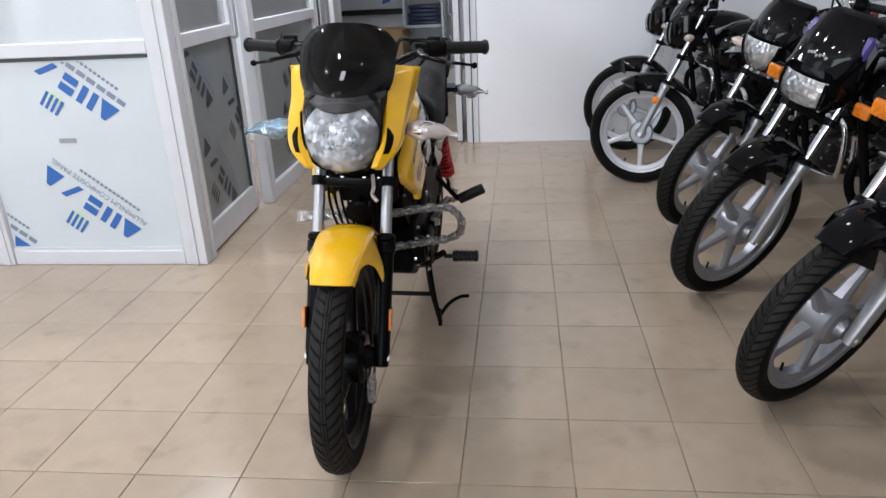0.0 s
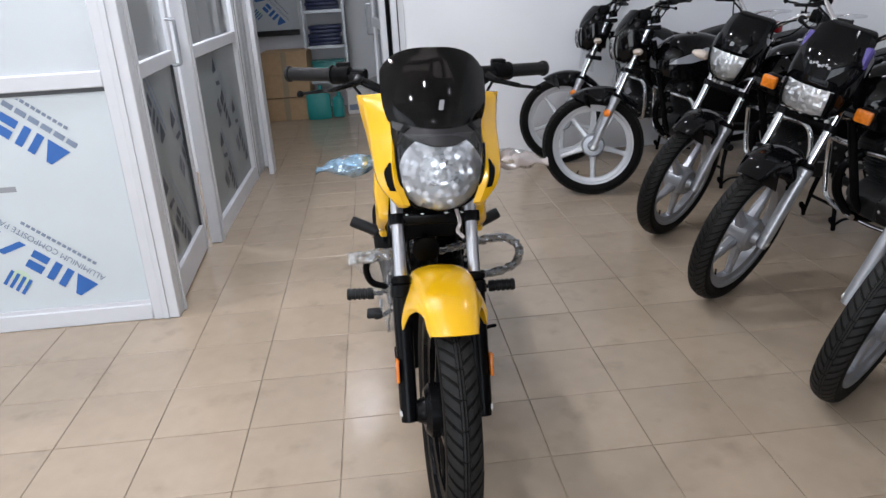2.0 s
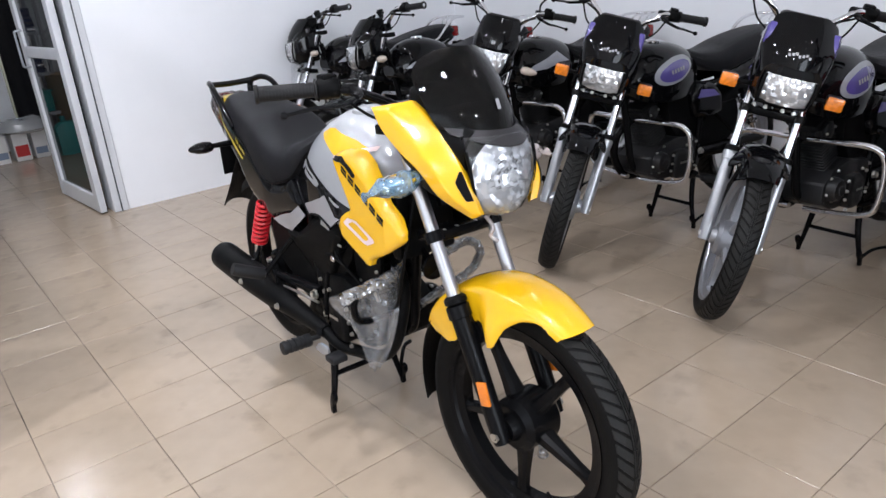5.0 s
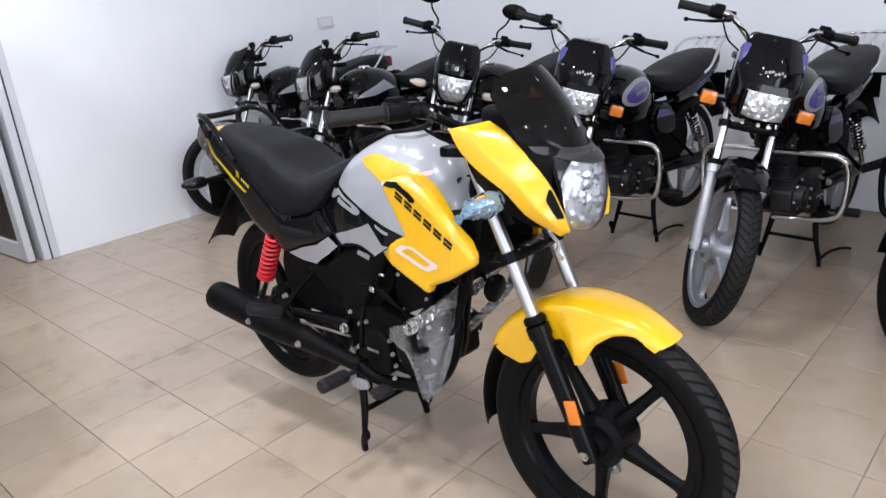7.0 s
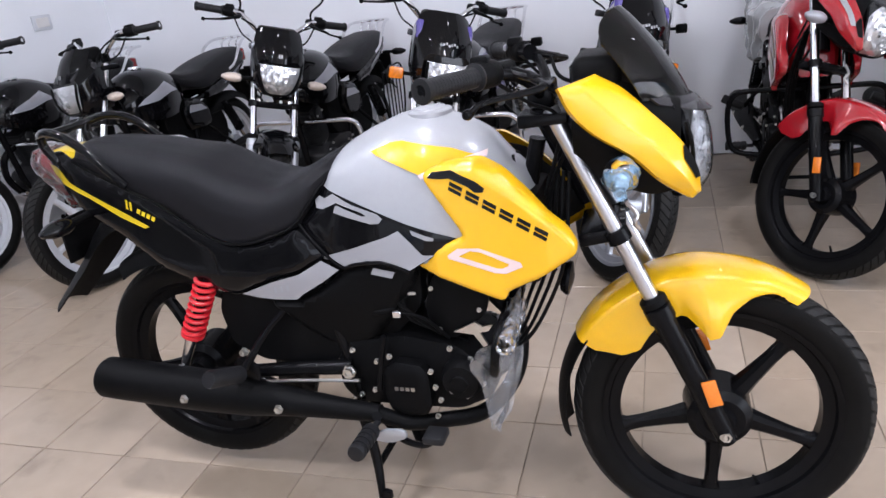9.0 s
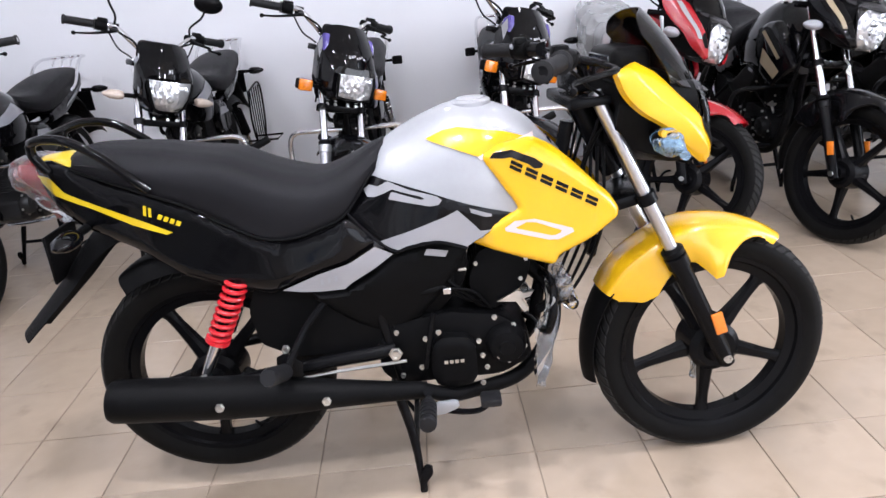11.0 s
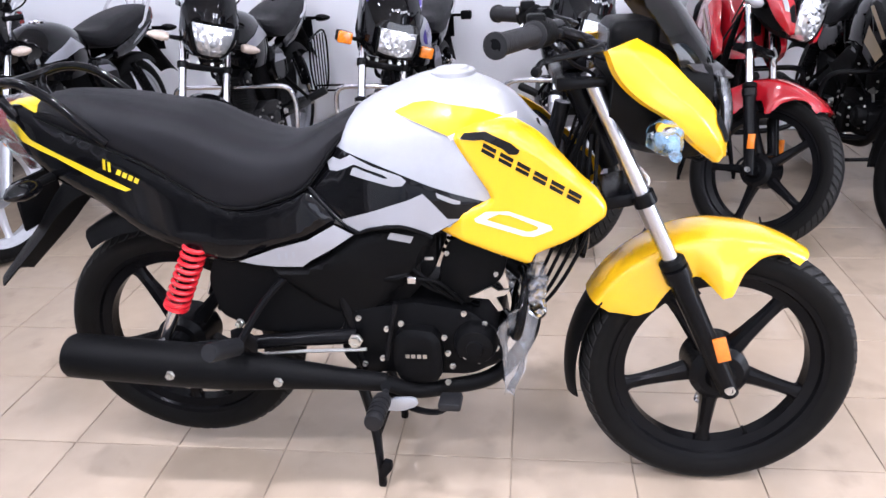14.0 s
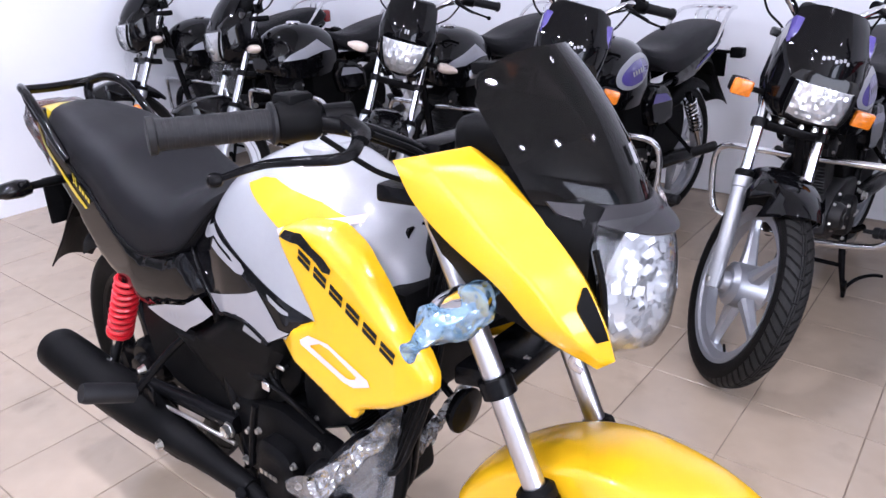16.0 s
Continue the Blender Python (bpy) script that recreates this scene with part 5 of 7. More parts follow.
    for s in (1, -1):
        bk.add("leg", tube([(0.43, s * 0.085, 0.285), (0.462, s * 0.105, 0.15), (0.475, s * 0.135, 0.010)], [0.0135, 0.0125, 0.008], 10), M_BLACKS, parent=st)
        bk.add("foot", prism(smooth_outline([(0.466, 0.0), (0.486, 0.0), (0.486, 0.03), (0.505, 0.055), (0.504, 0.075), (0.485, 0.08), (0.468, 0.04)], 0.3, 1), s * 0.128, s * 0.142, 0.002), M_BLACKS, parent=st)
    bk.add("cross_brace", tube([(0.466, -0.11, 0.125), (0.466, 0.11, 0.125)], 0.009, 8, smooth=False), M_BLACKS, parent=st)
    bk.add("foot_lever", tube([(0.47, 0.13, 0.03), (0.44, 0.16, 0.07), (0.40, 0.20, 0.085), (0.385, 0.235, 0.085)], 0.007, 8), M_BLACKS, parent=st)
    # crash guard
    for s in (1, -1):
        pts = [(0.835, s * 0.02, 0.548), (0.855, s * 0.10, 0.562), (0.862, s * 0.205, 0.565), (0.858, s * 0.252, 0.540), (0.852, s * 0.262, 0.500), (0.842, s * 0.228, 0.458), (0.825, s * 0.10, 0.440), (0.808, s * 0.02, 0.430)]
        if s < 0:  # the loop under the loose film is narrower
            pts = [(u - 0.035, v * 0.74, z - 0.01) for u, v, z in pts]
        if s > 0:  # the loop on the stand-lever side is bent back a little
            pts = [(u - 0.08 * min(1.0, v / 0.2), v, z) for u, v, z in pts]
        if not wrap:
            pts = [(0.80, s * 0.03, 0.60), (0.79, s * 0.15, 0.60), (0.77, s * 0.265, 0.59), (0.755, s * 0.30, 0.53), (0.755, s * 0.295, 0.40), (0.76, s * 0.26, 0.335), (0.77, s * 0.12, 0.315), (0.78, s * 0.03, 0.315)]
        g = bk.add("crash_guard", tube(pts, 0.0100 if wrap else 0.0115, 12, 46), guard)
        if wrap and s > 0:
            w = tube(pts, 0.0128, 16, 120)
            crumple(w, 0.005, 80, s)
            bk.add("wrapping_film", w, M_FILMGLOSS, "crinkled clear plastic wrapping", parent=g)
    return fr


def exhaust(bk, mat, header, long_chrome=False):
    v = -0.168
    body = lathe([(-0.004, 0.030), (0.0, 0.047), (0.010, 0.0525), (0.06, 0.0535), (0.30, 0.0525), (0.42, 0.048), (0.54, 0.035), (0.66, 0.026), (0.764, 0.021)], (-0.248, v, 0.391), (0.512, v + 0.03, 0.318), 30)
    ex = bk.add("muffler", body, mat)
    bk.add("muffler_outlet", lathe([(-0.006, 0.014), (-0.006, 0.019), (0.02, 0.019), (0.02, 0.014)], (-0.248, v, 0.391), (0.512, v + 0.03, 0.318), 18, True), M_BLACKM, parent=ex)
    d = Vector((0.76, 0.03, -0.073)).normalized()
    for t in (0.274, 0.524):
        p = Vector((-0.248, v, 0.391)) + d * t + Vector((0, -0.050 if t < 0.4 else -0.040, 0.004))
        bk.add("bolt", bolt(p, (0, -1, 0.1), 0.009, 0.010), M_ZINC, parent=ex)
    bk.add("hanger", prism([(0.16, 0.41), (0.22, 0.40), (0.225, 0.44), (0.19, 0.47), (0.165, 0.46)], -0.162, -0.155, 0.002), M_BLACKS, parent=ex)
    bk.add("header_pipe", tube([(0.505, v + 0.03, 0.318), (0.57, -0.125, 0.290), (0.64, -0.10, 0.284), (0.735, -0.085, 0.300), (0.795, -0.075, 0.350), (0.835, -0.07, 0.43), (0.835, -0.05, 0.52), (0.785, -0.03, 0.575), (0.745, -0.02, 0.60)], 0.0185, 14, 60), header, parent=ex)
    bk.add("brake_pedal", tube([(0.50, -0.10, 0.27), (0.56, -0.15, 0.262), (0.63, -0.185, 0.275), (0.665, -0.19, 0.30)], [0.008, 0.008, 0.007, 0.007], 8), M_BLACKS)
    bk.add("brake_pedal_pad", box(0.64, 0.69, -0.215, -0.165, 0.298, 0.318, 0.006, 2), M_GRIP)
    return ex


def rear_guard(bk, amber=None, wrap=None):
    """Rear mudguard with tail lamp and rear turn signals."""
    def fn(a, b):
        q = 2 * b - 1
        c = catmull([(-0.12, 0.82), (-0.22, 0.80), (-0.29, 0.745), (-0.37, 0.655), (-0.50, 0.530)], 30)
        k = a * 29
        u, z = np.interp(k, range(30), c[:, 0]), np.interp(k, range(30), c[:, 1])
        w = 0.072 - 0.018 * a
        return (u + 0.05 * q * q * (1 - 0.5 * a), w * q, z - 0.05 * q * q * (1 - a * 0.7))
    g = bk.add("rear_fender", sheet(fn, 26, 10, -0.004), M_BLACKM)
    bk.add("plate_holder", box(-0.355, -0.347, -0.075, 0.075, 0.67, 0.79, 0.003), M_BLACKM, parent=g)
    for s in (1, -1):
        if amber is None:
            indicator(bk, (-0.240, s * 0.075, 0.805), s, 0.06, M_GREYP if wrap and s > 0 else M_BLACKG, False, wrap if s > 0 else None)
        else:
            square_indicator(bk, (-0.24, s * 0.07, 0.80), s, False, 0.07, M_BLACKM, "black cap")
    return g


def lamp_lens(profile, halfw, u0, bulge, rows=16, cols=20):
    """Lens or reflector face: profile rows of (z, u offset), half width for each."""
    def fn(a, b):
        k = a * (len(profile) - 1)
        z = np.interp(k, range(len(profile)), [p[0] for p in profile])
        du = np.interp(k, range(len(profile)), [p[1] for p in profile])
        w = np.interp(k, range(len(profile)), halfw)
        q = 2 * b - 1
        return (u0 + du - bulge * q * q, w * q, z)
    return fn


def round_reflector(fn, prof, zc, rz, rv, depth):
    """A round bowl of little tilted facets behind the lens face fn, flat at the foot."""
    bm = bmesh.new()
    rg = random.Random(11)
    zs = [p[0] for p in prof]

    def at(r, t, back):
        z = max(zc + rz * r * math.sin(t), zs[0] + 0.004 + 0.02 * (1 - r))
        k = float(np.interp(z, zs, np.linspace(0, 1, len(zs))))
        edge = Vector(fn(k, 1.0))
        q = rv * r * math.cos(t) / max(edge.y, 1e-4)
        p = Vector(fn(k, 0.5 + 0.5 * max(-0.97, min(0.97, q))))
        return p - Vector((0.006 + depth * (1 - r * r) + back, 0, 0))

    rings = [0.0, 0.12, 0.22, 0.32, 0.42, 0.52, 0.62, 0.72, 0.81, 0.90, 1.0]
    for i in range(len(rings) - 1):
        n = (6, 10, 14, 18, 22, 27, 31, 35, 38, 41)[i]
        for j in range(n):
            t0, t1 = 2 * math.pi * (j + 0.5 * (i % 2)) / n, 2 * math.pi * (j + 1 + 0.5 * (i % 2)) / n
            dr, dt = rg.uniform(-1, 1) * 0.0030, rg.uniform(-1, 1) * 0.0030
            bm.faces.new([bm.verts.new(at(rings[i + a], (t0, t1)[b], dr * (2 * a - 1) + dt * (2 * b - 1))) for a, b in ((0, 0), (1, 0), (1, 1), (0, 1))])
    for i in range(len(rings) - 1):
        for j in range(36):
            t0, t1 = 2 * math.pi * j / 36, 2 * math.pi * (j + 1) / 36
            bm.faces.new([bm.verts.new(at(r, t, 0.004)) for r, t in ((rings[i], t0), (rings[i + 1], t0), (rings[i + 1], t1), (rings[i], t1))])
    bmesh.ops.remove_doubles(bm, verts=bm.verts[:], dist=1e-6)
    bmesh.ops.dissolve_degenerate(bm, edges=bm.edges[:], dist=1e-6)
    for f in bm.faces:
        f.normal_update()
        if f.normal.x < 0:
            f.normal_flip()
    return bm


def faceted(fn, n, m, depth):
    """A reflector of little tilted facets behind a lens."""
    bm = bmesh.new()
    rg = random.Random(7)
    for i in range(n):
        for j in range(m):
            c = [Vector(fn((i + a) / n, (j + b) / m)) for a, b in ((0, 0), (1, 0), (1, 1), (0, 1))]
            r = math.hypot((i + 0.5) / n - 0.5, (j + 0.5) / m - 0.5)
            tilt = Vector((rg.uniform(-1, 1), rg.uniform(-1, 1), 0)) * 0.012
            vs = []
            for (a, b), p in zip(((-1, -1), (1, -1), (1, 1), (-1, 1)), c):
                vs.append(bm.verts.new(p - Vector((0.006 + depth * max(0.0, 1 - 3.4 * r * r) + 0.13 * (a * tilt.x + b * tilt.y), 0, 0))))
            bm.faces.new(vs)
            bm.faces.new([bm.verts.new(p - Vector((0.011 + depth * max(0.0, 1 - 3.4 * r * r), 0, 0))) for p in c])
    bmesh.ops.recalc_face_normals(bm, faces=bm.faces)
    for f in bm.faces:
        if f.normal.x < 0:
            f.normal_flip()
    return bm


# ---- body of the sporty model ----
SPORT_TOP = [(0.40, 0.850), (0.43, 0.880), (0.46, 0.921), (0.52, 0.954), (0.565, 0.972), (0.609, 0.987), (0.645, 0.992), (0.69, 0.990), (0.73, 0.977), (0.77, 0.958), (0.80, 0.937), (0.835, 0.897), (0.87, 0.860), (0.89, 0.810)]
SPORT_WIDE = [(0.36, 0.100), (0.43, 0.110), (0.50, 0.125), (0.58, 0.134), (0.68, 0.138), (0.78, 0.122), (0.86, 0.090), (0.89, 0.068)]


def sport_tank(u, z):
    zt = np.interp(u, *zip(*SPORT_TOP))
    w = np.interp(u, *zip(*SPORT_WIDE))
    s = min(max((z - 0.70) / (zt - 0.70 + 1e-6), 0.0), 0.999)
    return w * (1 - s**3.2) ** 0.5


def sport_shroud(u, z):
    ridge = float(np.interp(u, [0.68, 0.74, 0.793, 0.86, 0.93, 0.985], [0.874, 0.888, 0.882, 0.840, 0.784, 0.730]))
    over = max(0.0, z - ridge)
    return 0.143 + 0.03 * (u - 0.737) + 0.04 * max(0.0, 0.69 - z) - 0.25 * max(0.0, u - 0.93) - 9.0 * over * over - 0.4 * over - 0.3 * max(0.0, 0.70 - u)


def sport_tail(u, z):
    return float(np.interp(u, [-0.37, -0.25, -0.08, 0.15, 0.35, 0.50], [0.050, 0.078, 0.101, 0.124, 0.130, 0.131])) - 0.10 * max(0, 0.66 - z)


def sport_side(u, z):
    """The black panel between tank, seat and side cover."""
    return sport_tank(u, z) + 0.004


def sport_cover(u, z):
    return 0.122 - 0.22 * max(0.0, 0.60 - z)


def stroke_row(x, z, dx, dz, n, w, h, lean, gap=0.0):
    """A row of plain slanted bars that stands for a word, along (dx, dz)."""
    out = []
    for k in range(n):
        a = np.array((x, z)) + np.array((dx, dz)) * k
        t = np.array((dx, dz)) / np.hypot(dx, dz)
        up = np.array((-t[1], t[0]))
        out.append([tuple(a), tuple(a + t * w), tuple(a + t * (w + lean) + up * h), tuple(a + t * lean + up * h)])
    return out


def word_blocks(x, z, dx, dz, n, w, h):
    """Pairs of plain slanted bars that stand for a word, along (dx, dz)."""
    out = []
    t = np.array((dx, dz)) / np.hypot(dx, dz)
    up = np.array((0.30, 0.95))
    for k in range(n):
        a = np.array((x, z)) + np.array((dx, dz)) * k
        for lo, hi in ((0.0, 0.42), (0.55, 1.0)):
            out.append([tuple(a + t * w * c + up * h * r) for c, r in ((0, lo), (1, lo), (1, hi), (0, hi))])
    return out


def sport_bike(root, steer, paint, tank_paint, flash, screen=M_SMOKE, spring=M_BLACKS, wrap=True, graphics="yellow", tube_mat=M_TUBE):
    bk = Bike(root, steer, back=0.012, lift=0.013)
    bk.spring = spring
    wheel(bk, FA, M_BLACKS, True, phase=-93)
    wheel(bk, RA, M_BLACKS, False, R=0.304, w=0.092, phase=-96, name="rear_wheel")
    fork(bk, tube_mat, M_BLACKS)
    front_fender(bk, paint)
    for s in (1, -1):
        bk.add("reflector", prism([(fork_at(0.41) + 0.018, 0.375), (fork_at(0.41) + 0.045, 0.383), (fork_at(0.41) + 0.028, 0.437), (fork_at(0.41) + 0.001, 0.429)], s * 0.112, s * 0.120, 0.002), M_ORANGE, "orange side reflector", front=True)
    bk.rise = 0.016
    engine(bk)
    # black brackets, hoses and bright fixings over the cylinder
    for s in (1, -1):
        cover = bk.add("side_bracket", prism(smooth_outline([(0.645, 0.485), (0.70, 0.475), (0.775, 0.54), (0.79, 0.61), (0.74, 0.66), (0.66, 0.63), (0.635, 0.56)], 0.35, 2), s * 0.070, s * 0.082, 0.004), M_BLACKM)
        for u, z in ((0.665, 0.50), (0.76, 0.55), (0.72, 0.635), (0.655, 0.60), (0.69, 0.655), (0.775, 0.60)):
            bk.add("bolt", bolt((u, s * 0.081, z), (0, s, 0), 0.0045, 0.007), M_ZINC, parent=cover)
        for k in range(3):
            bk.add("hose", tube([(0.625 - 0.01 * k, s * 0.06, 0.655), (0.60 - 0.018 * k, s * (0.10 + 0.006 * k), 0.61 - 0.02 * k), (0.60 + 0.02 * k, s * (0.105 + 0.005 * k), 0.545), (0.655 + 0.015 * k, s * 0.085, 0.50 - 0.01 * k)], 0.006 - 0.001 * k, 8), M_BLACKM, parent=cover)
        bk.add("clip", box(0.572, 0.592, s * 0.118, s * 0.124, 0.545, 0.562, 0.002), M_CHROME, "small bright label", parent=cover)
        bk.add("clip", box(0.612, 0.632, s * 0.112, s * 0.117, 0.598, 0.606, 0.002), M_ZINC, parent=cover)
    bk.add("step_plate", prism(smooth_outline([(0.50, 0.255), (0.545, 0.25), (0.59, 0.268), (0.585, 0.290), (0.53, 0.287)], 0.4, 1), -0.178, -0.170, 0.002), M_STEEL, "worn bare metal step bracket")
    bk.add("brake_rod", tube([(0.47, -0.132, 0.385), (0.25, -0.135, 0.372), (0.03, -0.130, 0.335)], 0.0042, 8), M_ZINC)
    chassis(bk, M_BLACKS, wrap)
    bk.rise = 0.0
    exhaust(bk, M_BLACKM, M_BLACKM)
    rear_guard(bk, None, M_FILM if wrap else None)
    # tank
    keys = []
    for u in (0.40, 0.43, 0.46, 0.52, 0.565, 0.609, 0.65, 0.69, 0.73, 0.77, 0.80, 0.835, 0.87, 0.89):
        zt = float(np.interp(u, *zip(*SPORT_TOP)))
        w = float(np.interp(u, *zip(*SPORT_WIDE)))
        keys.append((u, [(0, zt)] + [(w * (1 - s**3.2) ** 0.5, 0.70 + (zt - 0.70) * s) for s in (0.995, 0.97, 0.93, 0.87, 0.78, 0.62, 0.42, 0.2, 0.0)] + [(w * 0.7, 0.675), (0, 0.675)]))
    tank = bk.add("fuel_tank", loft(keys, 40, 30), tank_paint)
    bk.add("fuel_cap", lathe([(-0.01, 0.048), (0.004, 0.047), (0.007, 0.043), (0.0075, 0.034), (0.011, 0.032), (0.0125, 0.0)], (0.672, 0, 0.984), (0.672, 0, 1.9), 32), M_CHROME if graphics != "yellow" else M_SILVER, "round lockable fuel cap", parent=tank)
    for s in (1, -1):
        if graphics == "yellow":
            bk.add("yellow_panel", decal([(0.564, 0.929), (0.606, 0.945), (0.637, 0.948), (0.694, 0.937), (0.740, 0.927), (0.795, 0.906), (0.745, 0.899), (0.681, 0.882), (0.623, 0.906), (0.580, 0.922)], sport_tank, s, 0.0035, 0.010), paint, "yellow painted panel", parent=tank)
            bk.add("pin_stripe", decal([(0.676, 0.884), (0.705, 0.896), (0.745, 0.906), (0.806, 0.914), (0.806, 0.903), (0.745, 0.897), (0.710, 0.887), (0.682, 0.876)], sport_tank, s, 0.0065, 0.010), M_PINK, "pinkish silver stripe", parent=tank)
            panel = bk.add("side_fairing", pillow([(0.371, 0.775), (0.430, 0.859), (0.491, 0.841), (0.564, 0.815), (0.637, 0.785), (0.740, 0.751), (0.752, 0.745), (0.696, 0.715), (0.637, 0.682), (0.592, 0.693), (0.540, 0.701), (0.480, 0.684), (0.436, 0.708), (0.400, 0.744)], sport_side, s, 0.03, 0.003, 0.008, 0.012), M_BLACKG, "glossy black side panel below the tank", parent=tank)
            bk.add("pale_band", decal([(0.434, 0.708), (0.518, 0.734), (0.593, 0.759), (0.622, 0.772), (0.644, 0.749), (0.670, 0.719), (0.696, 0.718), (0.637, 0.684), (0.592, 0.695), (0.540, 0.704), (0.480, 0.686)], sport_side, s, 0.0012), M_DECALW, "pale silver printed band", parent=panel)
            bk.add("printed_mark", decal([(0.413, 0.828), (0.427, 0.838), (0.447, 0.836), (0.471, 0.847), (0.520, 0.826), (0.579, 0.808), (0.590, 0.798), (0.581, 0.788), (0.561, 0.786), (0.470, 0.808), (0.476, 0.822), (0.483, 0.823), (0.542, 0.803), (0.552, 0.803), (0.542, 0.810), (0.479, 0.829), (0.461, 0.821), (0.439, 0.813), (0.421, 0.813)], sport_side, s, 0.0014, 0.006), M_DECALW, "plain pale printed shape", parent=panel)
            bk.add("printed_mark", decal([(0.649, 0.774), (0.698, 0.755), (0.697, 0.749), (0.684, 0.750), (0.652, 0.763)], sport_side, s, 0.0014, 0.006), M_DECALW, "plain pale printed stroke", parent=panel)
        sh = [(0.681, 0.887), (0.734, 0.908), (0.798, 0.914), (0.846, 0.886), (0.890, 0.845), (0.935, 0.797), (0.964, 0.769), (0.984, 0.736), (0.982, 0.714), (0.913, 0.670), (0.846, 0.640), (0.838, 0.622), (0.826, 0.619), (0.754, 0.645), (0.636, 0.690), (0.716, 0.738), (0.759, 0.756), (0.754, 0.771), (0.714, 0.834)]
        # added black sheet stands for the dark gap between tank and shroud
        bk.add("gap_filler", prism([(0.80, 0.885), (0.845, 0.872), (0.895, 0.825), (0.962, 0.755), (0.968, 0.725), (0.835, 0.645), (0.74, 0.70), (0.77, 0.80)], s * 0.108, s * 0.114, 0.002), M_BLACKM, "black filler standing for the dark gap behind the shroud", parent=tank)
        shroud = bk.add("tank_shroud", pillow(sh, sport_shroud, s, 0.014, 0.008, 0.014, 0.006), paint)
        if graphics == "yellow":
            swoosh = [(0.700, 0.882), (0.710, 0.893), (0.750, 0.896), (0.800, 0.872), (0.816, 0.858), (0.812, 0.850), (0.796, 0.850), (0.784, 0.861), (0.746, 0.880), (0.728, 0.879)]
            marks(bk, [decal(p, sport_shroud, s, 0.0016, 0.012) for p in [swoosh] + word_blocks(0.742, 0.857, 0.0325, -0.0187, 6, 0.0285, 0.0185)], M_DECALK, "plain dark printed strokes", shroud)
            ring = [(0.725, 0.719), (0.748, 0.734), (0.793, 0.735), (0.876, 0.705), (0.880, 0.696), (0.845, 0.681), (0.823, 0.682), (0.727, 0.712)]
            hole = [(0.750, 0.718), (0.774, 0.729), (0.796, 0.726), (0.852, 0.702), (0.850, 0.697), (0.838, 0.692), (0.828, 0.692), (0.752, 0.716)]
            marks(bk, [decal([ring[k], ring[(k + 1) % 8], hole[(k + 1) % 8], hole[k]], sport_shroud, s, 0.0018, 0.02) for k in range(8)], M_PINK, "plain pinkish silver ring shape", shroud)
        elif flash is not None:
            bk.add("printed_mark", decal([(0.70, 0.86), (0.73, 0.87), (0.90, 0.76), (0.87, 0.75)], sport_shroud, s, 0.0016, 0.02), flash, "plain printed stripe", parent=shroud)
            bk.add("printed_mark", decal([(0.72, 0.79), (0.90, 0.70), (0.85, 0.66), (0.70, 0.72)], sport_shroud, s, 0.0016, 0.02), flash, "plain printed panel", parent=shroud)
        # tail and side covers
        tl = [(-0.365, 0.951), (-0.347, 0.918), (-0.300, 0.848), (-0.250, 0.803), (-0.132, 0.743), (-0.031, 0.668), (0.093, 0.620), (0.170, 0.602), (0.199, 0.610), (0.289, 0.643), (0.366, 0.664), (0.430, 0.702), (0.402, 0.741), (0.371, 0.774), (0.308, 0.750), (0.247, 0.737), (0.201, 0.735), (0.156, 0.748), (0.098, 0.780), (0.012, 0.829), (-0.074, 0.870), (-0.176, 0.905), (-0.238, 0.944), (-0.300, 0.968)]
        tail = bk.add("tail_panel", pillow(tl, sport_tail, s, 0.05, 0.012, 0.025, 0.014), M_BLACKG if graphics != "red" else M_BLACKG)
        if graphics == "yellow":
            bk.add("yellow_stripe", decal([(-0.335, 0.938), (-0.300, 0.930), (-0.270, 0.892), (-0.195, 0.856), (-0.089, 0.809), (-0.031, 0.781), (-0.047, 0.776), (-0.121, 0.804), (-0.211, 0.850), (-0.295, 0.886)], sport_tail, s, 0.0016), M_LIME, "yellow stripe", parent=tail)
            marks(bk, [decal(p, sport_tail, s, 0.0016, 0.02) for p in stroke_row(-0.062, 0.816, 0.0135, -0.0060, 4, 0.0105, 0.0130, 0.002) + [[(-0.092, 0.826), (-0.085, 0.824), (-0.080, 0.848), (-0.087, 0.850)], [(-0.080, 0.822), (-0.073, 0.820), (-0.069, 0.842), (-0.076, 0.844)]]], M_LIME, "plain yellow printed bars", tail)
            strip = [(0.199, 0.616), (0.289, 0.649), (0.366, 0.670), (0.428, 0.704), (0.468, 0.682), (0.423, 0.652), (0.364, 0.619), (0.345, 0.605), (0.286, 0.604), (0.240, 0.608)]
            lower = bk.add("pale_strip", decal(strip, sport_tail, s, 0.0040), M_DECALW, "pale silver lower panel", parent=tail)
            marks(bk, [decal(p, lambda u, z: sport_tail(u, z) + 0.004, s, 0.0014, 0.02) for p in stroke_row(0.292, 0.622, 0.017, 0.003, 3, 0.006, 0.014, 0.003)], M_GREYP, "plain grey printed bars", lower)
        cv = [(0.195, 0.605), (0.300, 0.595), (0.345, 0.595), (0.393, 0.619), (0.471, 0.671), (0.532, 0.691), (0.592, 0.695), (0.637, 0.681), (0.632, 0.647), (0.578, 0.572), (0.513, 0.492), (0.470, 0.459), (0.416, 0.453), (0.360, 0.487), (0.262, 0.579)]
        cov = bk.add("side_cover", pillow(cv, sport_cover, s, 0.05, 0.014, 0.02, 0.014), M_BLACKM)
        bk.add("cover_screw", bolt((0.418, s * (sport_cover(0.418, 0.490) - 0.002), 0.490), (0, s, 0), 0.007, 0.005), M_ZINC, parent=cov)
